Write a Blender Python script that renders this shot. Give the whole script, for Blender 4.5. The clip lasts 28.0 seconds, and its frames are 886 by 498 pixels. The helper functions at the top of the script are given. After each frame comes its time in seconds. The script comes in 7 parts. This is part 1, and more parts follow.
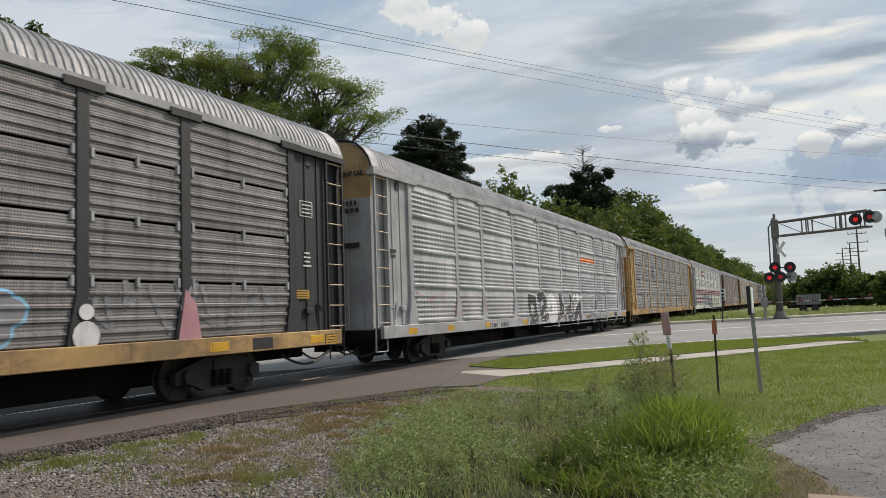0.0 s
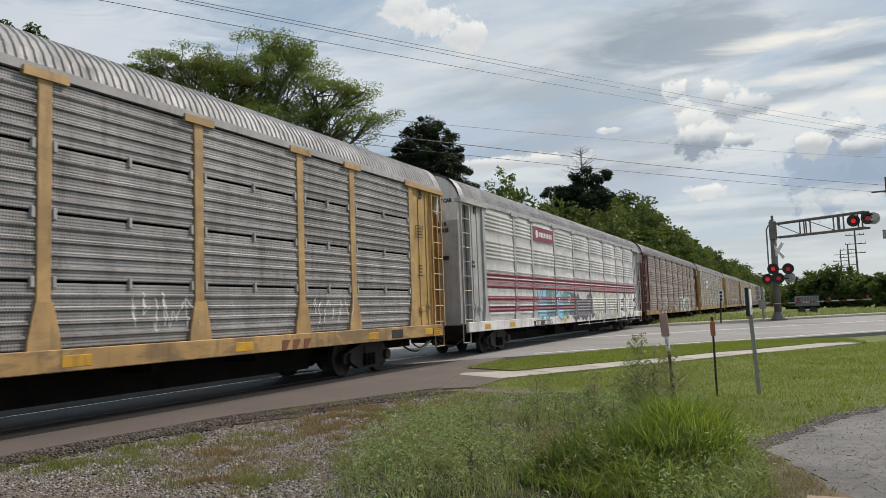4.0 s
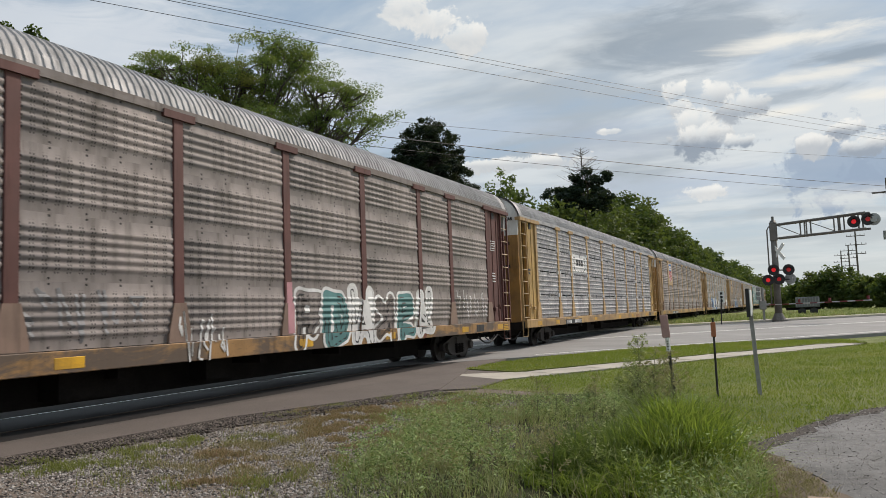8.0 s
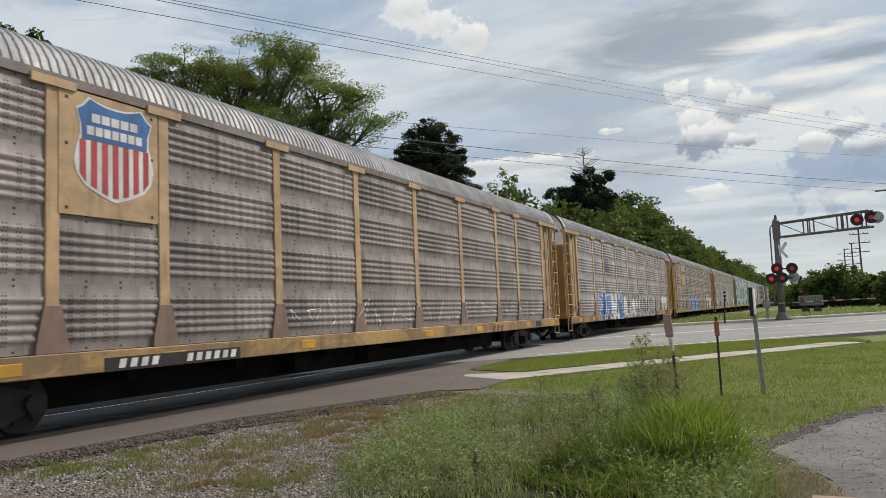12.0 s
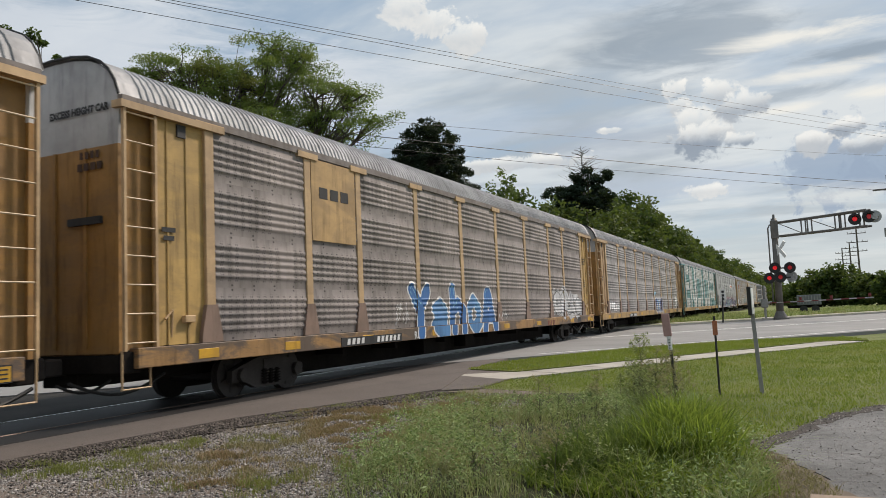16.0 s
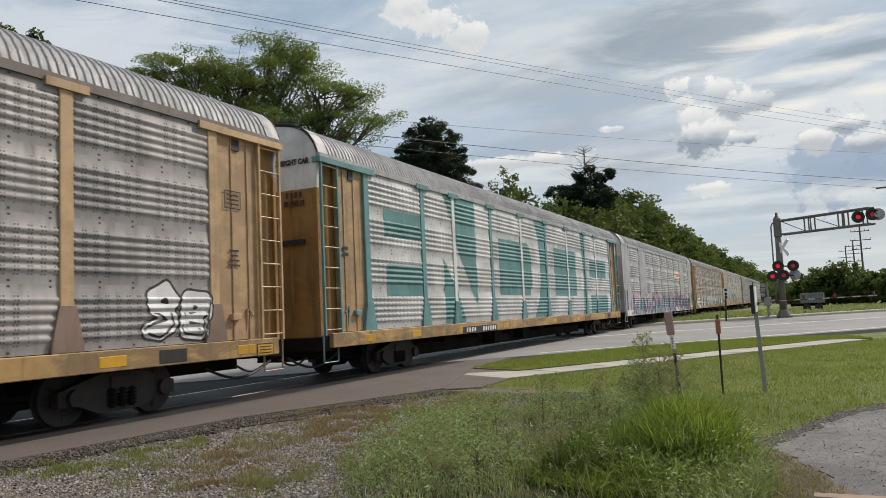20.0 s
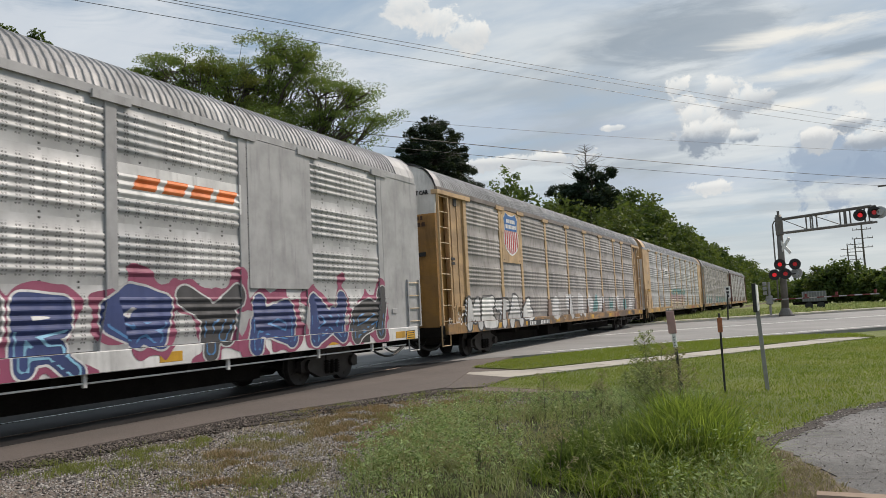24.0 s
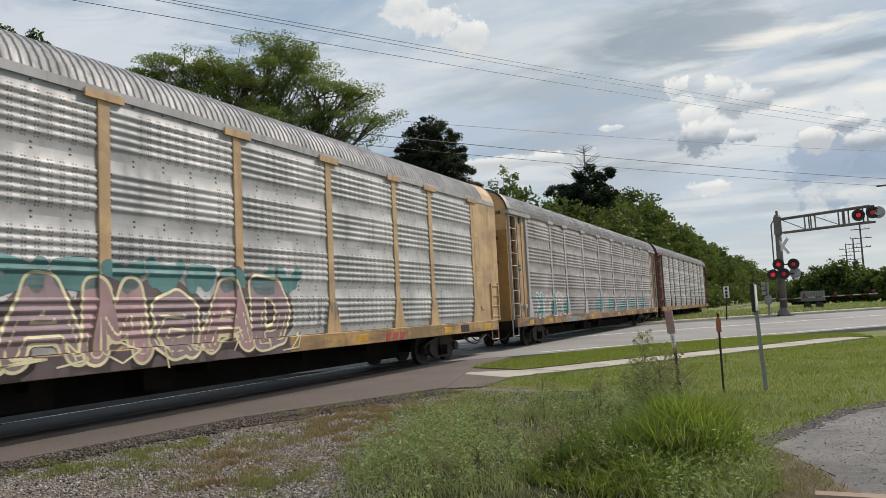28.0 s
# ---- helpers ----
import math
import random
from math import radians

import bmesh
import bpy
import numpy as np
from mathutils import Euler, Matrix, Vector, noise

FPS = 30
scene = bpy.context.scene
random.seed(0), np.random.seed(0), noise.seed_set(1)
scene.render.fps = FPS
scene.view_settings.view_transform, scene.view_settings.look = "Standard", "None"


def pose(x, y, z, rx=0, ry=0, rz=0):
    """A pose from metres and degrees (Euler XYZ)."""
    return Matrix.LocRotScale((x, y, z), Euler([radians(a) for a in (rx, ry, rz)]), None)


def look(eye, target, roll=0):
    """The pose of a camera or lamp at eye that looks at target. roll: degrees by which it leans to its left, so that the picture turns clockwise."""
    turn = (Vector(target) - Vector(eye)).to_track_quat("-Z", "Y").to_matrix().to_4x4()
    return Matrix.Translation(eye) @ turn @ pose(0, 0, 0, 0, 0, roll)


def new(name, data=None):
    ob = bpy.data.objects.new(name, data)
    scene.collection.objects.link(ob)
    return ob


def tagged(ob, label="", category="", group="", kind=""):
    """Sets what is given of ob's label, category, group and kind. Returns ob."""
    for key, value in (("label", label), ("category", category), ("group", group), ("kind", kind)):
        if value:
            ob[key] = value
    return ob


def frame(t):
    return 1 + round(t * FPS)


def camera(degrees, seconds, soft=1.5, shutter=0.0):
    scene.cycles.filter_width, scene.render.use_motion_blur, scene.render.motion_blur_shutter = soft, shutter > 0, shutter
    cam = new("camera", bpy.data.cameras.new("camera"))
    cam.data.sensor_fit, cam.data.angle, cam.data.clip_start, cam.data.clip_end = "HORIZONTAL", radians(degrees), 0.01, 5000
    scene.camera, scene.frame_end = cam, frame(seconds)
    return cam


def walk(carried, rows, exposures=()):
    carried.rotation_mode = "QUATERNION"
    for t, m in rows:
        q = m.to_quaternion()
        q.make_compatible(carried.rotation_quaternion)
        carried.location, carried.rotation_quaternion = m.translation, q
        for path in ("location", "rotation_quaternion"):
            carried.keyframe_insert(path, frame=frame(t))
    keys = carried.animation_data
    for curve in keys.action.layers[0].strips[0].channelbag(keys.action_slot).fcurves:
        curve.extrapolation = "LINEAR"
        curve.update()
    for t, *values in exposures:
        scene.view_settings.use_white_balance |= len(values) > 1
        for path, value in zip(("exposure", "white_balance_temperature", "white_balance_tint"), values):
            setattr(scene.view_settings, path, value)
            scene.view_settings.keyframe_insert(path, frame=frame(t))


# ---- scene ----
# camera: held by hand on the verge beside a grade crossing
cam = camera(61.0, 28.0, soft=0.45, shutter=0.07)
EYE = (0.0, 0.0, 1.42)
AIM = [  # seconds, turn to the left of the track, tilt up, lean to the right (degrees)
    (0, 25.845, 4.756, 2.034), (0.5, 25.854, 4.774, 2.072), (1, 25.852, 4.8, 2.122), (2, 25.815, 4.83, 2.173),
    (3, 25.769, 4.847, 2.117), (3.5, 25.748, 4.861, 2.098), (4.5, 25.686, 4.916, 2.098), (5.5, 25.624, 4.97, 2.099),
    (6, 25.632, 4.975, 2.107), (7, 25.664, 4.979, 2.13), (8, 25.749, 4.981, 2.146), (8.5, 25.797, 4.989, 2.153),
    (9, 25.853, 5.001, 2.162), (9.5, 25.904, 5.019, 2.184), (10, 25.934, 5.034, 2.21), (11, 25.949, 5.04, 2.319),
    (12, 25.946, 5.024, 2.444), (12.5, 25.939, 5.02, 2.491), (13.5, 25.918, 5.015, 2.507), (14.5, 25.897, 5.01, 2.523),
    (15, 25.876, 5.016, 2.535), (16, 25.819, 4.996, 2.516), (17, 25.84, 4.943, 2.517), (18, 25.875, 4.894, 2.526),
    (19, 25.945, 4.899, 2.56), (20, 26.021, 4.933, 2.652), (21, 26.091, 4.919, 2.711), (21.5, 26.107, 4.901, 2.711),
    (22.5, 26.122, 4.882, 2.747), (23.5, 26.137, 4.863, 2.783), (24, 26.137, 4.89, 2.802), (25, 26.12, 4.901, 2.745),
    (26, 26.072, 4.899, 2.757), (27, 26.042, 4.895, 2.862), (28, 26.044, 4.887, 2.829)]


def aim(az, el, lean):
    a, e = radians(az), radians(el)
    way = Vector((-math.sin(a) * math.cos(e), math.cos(a) * math.cos(e), math.sin(e)))
    return look(EYE, Vector(EYE) + way * 10, -lean)


walk(cam, [(t, aim(az, el, ln)) for t, az, el, ln in AIM], exposures=[(0, 0.0), (28, 0.0)])

# ---- daylight: high thin cloud, the sun veiled ahead of the camera and to its right ----
SUN_ELEVATION, SUN_AZIMUTH = 44.0, 30.0  # azimuth clockwise from the track's direction (+Y)
world = bpy.data.worlds.new("sky")
scene.world = world
world.use_nodes = True


def sky_nodes():
    nt = world.node_tree
    N, Lk = nt.nodes, nt.links
    N.clear()
    out = N.new("ShaderNodeOutputWorld")
    bg = N.new("ShaderNodeBackground")
    sky = N.new("ShaderNodeTexSky")
    sky.sky_type, sky.sun_disc = "NISHITA", False
    sky.sun_elevation, sky.sun_rotation = radians(SUN_ELEVATION), radians(SUN_AZIMUTH)
    sky.air_density, sky.dust_density, sky.ozone_density = 1.0, 1.2, 1.5
    co = N.new("ShaderNodeTexCoord")

    def math_(op, a, b=None, c=None, clamp=False):
        n = N.new("ShaderNodeMath")
        n.operation, n.use_clamp = op, clamp
        for i, v in enumerate((a, b, c)):
            if v is None:
                continue
            if isinstance(v, (int, float)):
                n.inputs[i].default_value = v
            else:
                Lk.new(v, n.inputs[i])
        return n.outputs[0]

    def mix(f, a, b, blend="MIX"):
        n = N.new("ShaderNodeMix")
        n.data_type, n.blend_type = "RGBA", blend
        for sock, v in ((n.inputs["Factor"], f), (n.inputs["A"], a), (n.inputs["B"], b)):
            if isinstance(v, (int, float)):
                sock.default_value = v
            elif isinstance(v, tuple):
                sock.default_value = (*v, 1)
            else:
                Lk.new(v, sock)
        return n.outputs["Result"]

    sep = N.new("ShaderNodeSeparateXYZ")
    Lk.new(co.outputs["Generated"], sep.inputs[0])
    X, Y, Z = sep.outputs
    # clouds lie on a flat layer: direction over height
    up = math_("ADD", math_("MAXIMUM", Z, 0.0), 0.12)
    px, py = math_("DIVIDE", X, up), math_("DIVIDE", Y, up)
    comb = N.new("ShaderNodeCombineXYZ")
    Lk.new(px, comb.inputs[0]), Lk.new(py, comb.inputs[1])

    def noise_(vec, scale, detail, rough, dist=0.0, stretch=(1, 1, 1), off=(0, 0, 0)):
        mp = N.new("ShaderNodeMapping")
        mp.inputs["Scale"].default_value, mp.inputs["Location"].default_value = stretch, off
        Lk.new(vec, mp.inputs["Vector"])
        n = N.new("ShaderNodeTexNoise")
        n.inputs["Scale"].default_value, n.inputs["Detail"].default_value = scale, detail
        n.inputs["Roughness"].default_value, n.inputs["Distortion"].default_value = rough, dist
        Lk.new(mp.outputs[0], n.inputs["Vector"])
        return n.outputs["Fac"]

    def ramp(v, a, b):
        n = N.new("ShaderNodeMapRange")
        n.interpolation_type = "SMOOTHSTEP"
        n.inputs["From Min"].default_value, n.inputs["From Max"].default_value = a, b
        Lk.new(v, n.inputs["Value"])
        return n.outputs["Result"]

    veil = noise_(comb.outputs[0], 0.55, 6, 0.55, 0.6, (1.0, 1.6, 1), (3.1, 0.7, 0))
    fine = noise_(comb.outputs[0], 2.4, 8, 0.6, 0.4, (1.0, 2.2, 1), (0.4, 2.0, 0))
    shade = noise_(comb.outputs[0], 0.9, 5, 0.55, 0.3, (1.0, 1.9, 1), (7.0, 1.0, 0))
    streak = ramp(math_("ADD", math_("MULTIPLY", veil, 0.75), math_("MULTIPLY", fine, 0.25)), 0.36, 0.62)

    # glow of the veiled sun
    s = Vector((math.sin(radians(SUN_AZIMUTH)) * math.cos(radians(SUN_ELEVATION)),
                math.cos(radians(SUN_AZIMUTH)) * math.cos(radians(SUN_ELEVATION)), math.sin(radians(SUN_ELEVATION))))
    dot = N.new("ShaderNodeVectorMath")
    dot.operation = "DOT_PRODUCT"
    Lk.new(co.outputs["Generated"], dot.inputs[0])
    dot.inputs[1].default_value = s
    glow = math_("POWER", math_("MAXIMUM", dot.outputs["Value"], 0.0), 5.0)

    # heaped clouds: soft discs in the sky whose edge is broken by noise
    puff = noise_(co.outputs["Generated"], 26.0, 8, 0.66, 0.35)
    puff2 = noise_(co.outputs["Generated"], 60.0, 5, 0.6, 0.2)
    edge = math_("ADD", math_("MULTIPLY", math_("SUBTRACT", puff, 0.5), 2.6), math_("MULTIPLY", math_("SUBTRACT", puff2, 0.5), 0.9))

    drift = noise_(co.outputs["Generated"], 7.0, 7, 0.62, 0.5, (1, 1, 4.5), (1.7, 0.3, 0.9))
    drift = math_("MULTIPLY", math_("SUBTRACT", drift, 0.5), 2.4)

    def heap(d, r, squash, rim=None, soft=0.38):
        v = N.new("ShaderNodeVectorMath")
        v.operation = "SUBTRACT"
        Lk.new(co.outputs["Generated"], v.inputs[0])
        v.inputs[1].default_value = d
        m = N.new("ShaderNodeVectorMath")
        m.operation = "MULTIPLY"
        Lk.new(v.outputs[0], m.inputs[0])
        m.inputs[1].default_value = (1 / r, 1 / r, squash / r)
        ln = N.new("ShaderNodeVectorMath")
        ln.operation = "LENGTH"
        Lk.new(m.outputs[0], ln.inputs[0])
        body = ramp(math_("ADD", math_("SUBTRACT", 1.0, ln.outputs["Value"]), rim if rim else edge), 0.05, soft)
        sp = N.new("ShaderNodeSeparateXYZ")
        Lk.new(m.outputs[0], sp.inputs[0])
        low = ramp(math_("ADD", math_("MULTIPLY", sp.outputs[2], -1.0), math_("MULTIPLY", edge, 0.45)), -0.5, 0.3)
        return body, low

    heaps = [heap(d, r, q) for d, r, q, _ in HEAPS]
    blue = mix(0.75, sky.outputs[0], SKY_BLUE)
    white = mix(glow, CLOUD_WHITE, CLOUD_BRIGHT)
    grey = mix(glow, CLOUD_GREY, CLOUD_WHITE)
    cloud = mix(ramp(shade, 0.42, 0.62), white, grey)
    col = mix(math_("MULTIPLY", streak, 0.92), blue, cloud)
    haze = ramp(Z, 0.16, 0.0)
    col = mix(math_("MULTIPLY", haze, 0.55), col, HAZE)
    for d, r, q in BANKS:
        body, low = heap(d, r, q)
        col = mix(math_("MULTIPLY", body, 0.8), col, BANK_BLUE)
    for d, r, q, tone, amount in STREAKS:
        body, low = heap(d, r, q, drift, 0.8)
        col = mix(math_("MULTIPLY", body, amount), col, tone)
    grain = math_("MULTIPLY", math_("ADD", edge, 1.0), 0.5)
    for (body, low), (_, _, _, dark) in zip(heaps, HEAPS):
        puffy = mix(math_("MULTIPLY", low, dark), mix(ramp(grain, 0.15, 0.75), CLOUD_WHITE, CLOUD_BRIGHT), CLOUD_UNDER)
        col = mix(math_("MULTIPLY", body, 0.9), col, puffy)
    Lk.new(col, bg.inputs["Color"])
    bg.inputs["Strength"].default_value = SKY_STRENGTH
    Lk.new(bg.outputs[0], out.inputs["Surface"])


SKY_STRENGTH = 0.1
SKY_BLUE, CLOUD_WHITE, CLOUD_BRIGHT, CLOUD_GREY, CLOUD_UNDER, HAZE = (
    (3.85, 4.95, 6.1), (6.75, 7.2, 7.45), (9.5, 9.3, 8.8), (4.1, 4.6, 5.05), (2.9, 3.4, 4.1), (7.2, 7.4, 7.1))
CREAM, LEAD = (8.8, 8.6, 8.0), (3.15, 3.75, 4.4)
# each: direction, size, squash; then tone and strength, or how dark its base is
STREAKS = [((-0.112, 0.940, 0.321), 0.15, 2.4, LEAD, 0.75), ((-0.19, 0.92, 0.345), 0.10, 2.4, LEAD, 0.40), ((0.019, 0.952, 0.305), 0.12, 9.0, CREAM, 0.95), ((0.065, 0.959, 0.276), 0.075, 5.5, LEAD, 0.85),
           ((0.023, 0.964, 0.262), 0.12, 9.0, CREAM, 0.8), ((0.010, 0.969, 0.245), 0.10, 7.0, LEAD, 0.6), ((0.085, 0.968, 0.230), 0.055, 5.0, CREAM, 0.9), ((-0.001, 0.974, 0.226), 0.050, 5.5, CREAM, 0.9),
           ((-0.20, 0.955, 0.21), 0.13, 3.5, (4.2, 4.8, 5.8), 0.5), ((-0.14, 0.98, 0.15), 0.16, 6.0, (5.2, 5.9, 6.9), 0.6), ((0.06, 0.985, 0.12), 0.10, 5.0, CREAM, 0.5),
           ((-0.747, 0.574, 0.335), 0.30, 2.5, (7.8, 8.0, 8.3), 0.6), ((-0.56, 0.77, 0.30), 0.20, 3.0, (7.4, 7.7, 8.1), 0.6), ((-0.42, 0.87, 0.24), 0.16, 4.0, (5.6, 6.3, 7.3), 0.5)]
HEAPS = [((-0.133, 0.955, 0.265), 0.016, 1.0, 0.3), ((-0.127, 0.961, 0.246), 0.020, 1.0, 0.5), ((-0.110, 0.969, 0.223), 0.034, 1.1, 0.5), ((-0.101, 0.974, 0.205), 0.045, 1.7, 1.0), ((-0.063, 0.978, 0.197), 0.034, 2.6, 1.0),
         ((-0.080, 0.964, 0.255), 0.028, 1.2, 0.6), ((-0.056, 0.969, 0.238), 0.038, 1.5, 0.8), ((0.051, 0.979, 0.196), 0.024, 1.8, 0.9), ((0.017, 0.983, 0.183), 0.020, 1.1, 0.6), ((0.069, 0.982, 0.174), 0.032, 1.8, 0.9),
         ((-0.403, 0.837, 0.370), 0.036, 1.6, 0.25), ((-0.372, 0.858, 0.352), 0.034, 1.3, 0.35), ((-0.435, 0.812, 0.389), 0.040, 1.5, 0.25), ((-0.211, 0.951, 0.226), 0.022, 4.0, 0.3),
         ((-0.337, 0.921, 0.194), 0.100, 8.0, 0.5), ((-0.105, 0.984, 0.140), 0.030, 3.0, 0.3)]
BANKS = [((0.040, 0.988, 0.152), 0.060, 1.1), ((0.085, 0.985, 0.150), 0.050, 1.2)]
BANK_BLUE = (3.3, 4.1, 5.3)
sky_nodes()

sun = new("sun", bpy.data.lights.new("sun", "SUN"))
sun.data.energy, sun.data.angle, sun.data.color = 3.7, radians(7), (1.0, 0.88, 0.765)
_a, _e = radians(SUN_AZIMUTH), radians(SUN_ELEVATION)
sun.matrix_world = look((60 * math.sin(_a) * math.cos(_e), 60 * math.cos(_a) * math.cos(_e), 60 * math.sin(_e)), (0, 0, 0))

# ---- materials ----


class Nodes:
    """A small writer of shader nodes for one material."""

    def __init__(self, name):
        self.m = bpy.data.materials.new(name)
        self.m.use_nodes = True
        self.nt = self.m.node_tree
        self.nt.nodes.clear()
        self.out = self.nt.nodes.new("ShaderNodeOutputMaterial")
        self.b = self.nt.nodes.new("ShaderNodeBsdfPrincipled")
        self.nt.links.new(self.b.outputs[0], self.out.inputs[0])
        self.tc = self.nt.nodes.new("ShaderNodeTexCoord")
        self.space = "Object"

    def put(self, sock, v):
        if isinstance(v, (int, float)):
            sock.default_value = v
        elif isinstance(v, tuple):
            sock.default_value = (*v, 1) if len(v) == 3 and sock.type == "RGBA" else v
        else:
            self.nt.links.new(v, sock)

    def math(self, op, a, b=0.0, clamp=False):
        n = self.nt.nodes.new("ShaderNodeMath")
        n.operation, n.use_clamp = op, clamp
        self.put(n.inputs[0], a), self.put(n.inputs[1], b)
        return n.outputs[0]

    def coords(self, scale=(1, 1, 1), loc=(0, 0, 0)):
        mp = self.nt.nodes.new("ShaderNodeMapping")
        mp.inputs["Scale"].default_value, mp.inputs["Location"].default_value = scale, loc
        self.nt.links.new(self.tc.outputs[self.space], mp.inputs[0])
        return mp.outputs[0]

    def shifted(self, scale=(1, 1, 1)):
        """Coordinates moved apart for each object."""
        info = self.nt.nodes.new("ShaderNodeObjectInfo")
        v = self.nt.nodes.new("ShaderNodeVectorMath")
        v.operation = "ADD"
        k = self.math("MULTIPLY", info.outputs["Random"], 37.0)
        self.nt.links.new(self.coords(scale), v.inputs[0])
        self.nt.links.new(k, v.inputs[1])
        return v.outputs[0]

    def noise(self, scale, detail=4, rough=0.55, stretch=(1, 1, 1), dist=0.0, per_object=False):
        n = self.nt.nodes.new("ShaderNodeTexNoise")
        n.inputs["Scale"].default_value, n.inputs["Detail"].default_value = scale, detail
        n.inputs["Roughness"].default_value, n.inputs["Distortion"].default_value = rough, dist
        self.nt.links.new(self.shifted(stretch) if per_object else self.coords(stretch), n.inputs["Vector"])
        return n.outputs["Fac"]

    def ramp(self, v, a, b, lo=0.0, hi=1.0):
        n = self.nt.nodes.new("ShaderNodeMapRange")
        n.interpolation_type = "SMOOTHSTEP"
        for k, x in (("From Min", a), ("From Max", b), ("To Min", lo), ("To Max", hi)):
            n.inputs[k].default_value = x
        self.put(n.inputs["Value"], v)
        return n.outputs["Result"]

    def mix(self, f, a, b, blend="MIX"):
        n = self.nt.nodes.new("ShaderNodeMix")
        n.data_type, n.blend_type = "RGBA", blend
        self.put(n.inputs["Factor"], f), self.put(n.inputs["A"], a), self.put(n.inputs["B"], b)
        return n.outputs["Result"]

    def random(self):
        return self.nt.nodes.new("ShaderNodeObjectInfo").outputs["Random"]

    def island(self):
        return self.nt.nodes.new("ShaderNodeNewGeometry").outputs["Random Per Island"]

    def bump(self, height, strength=0.3, distance=0.01):
        n = self.nt.nodes.new("ShaderNodeBump")
        n.inputs["Strength"].default_value, n.inputs["Distance"].default_value = strength, distance
        self.put(n.inputs["Height"], height)
        self.nt.links.new(n.outputs[0], self.b.inputs["Normal"])

    def done(self, color, rough=0.6, metal=0.0, spec=0.5):
        self.put(self.b.inputs["Base Color"], color)
        self.put(self.b.inputs["Roughness"], rough)
        self.put(self.b.inputs["Metallic"], metal)
        self.b.inputs["Specular IOR Level"].default_value = spec
        return self.m


def mul(c, k):
    return tuple(min(1.0, x * k) for x in c)


def painted(name, c, rough=0.55, rust=0.25, metal=0.0, grime=0.5, dirt=0.0):
    """Weathered paint: fading, streaks that run down, rust specks."""
    n = Nodes(name)
    fade = n.noise(1.3, 5, 0.6, per_object=True)
    streak = n.noise(5.0, 5, 0.65, (1, 1, 0.12), per_object=True)
    speck = n.noise(17.0, 6, 0.7, per_object=True)
    col = n.mix(n.ramp(fade, 0.3, 0.7), mul(c, 0.8), mul(c, 1.15))
    col = n.mix(n.math("MULTIPLY", n.ramp(streak, 0.5, 0.75), grime), col, mul(c, 0.35))
    col = n.mix(n.math("MULTIPLY", n.ramp(speck, 0.62, 0.72), rust), col, (0.13, 0.05, 0.025))
    if dirt:
        blot = n.noise(0.8, 6, 0.68, (1, 0.8, 2.2), 0.5, per_object=True)
        col = n.mix(n.math("MULTIPLY", n.ramp(blot, 0.43, 0.57), dirt), col, (0.105, 0.075, 0.055))
        scuff = n.noise(9.0, 5, 0.7, (1, 0.5, 3.0), per_object=True)
        col = n.mix(n.math("MULTIPLY", n.ramp(scuff, 0.55, 0.72), dirt * 0.6), col, (0.07, 0.05, 0.04))
    n.bump(speck, 0.15, 0.006)
    return n.done(col, n.ramp(streak, 0.3, 0.8, rough, min(1, rough + 0.2)), metal)


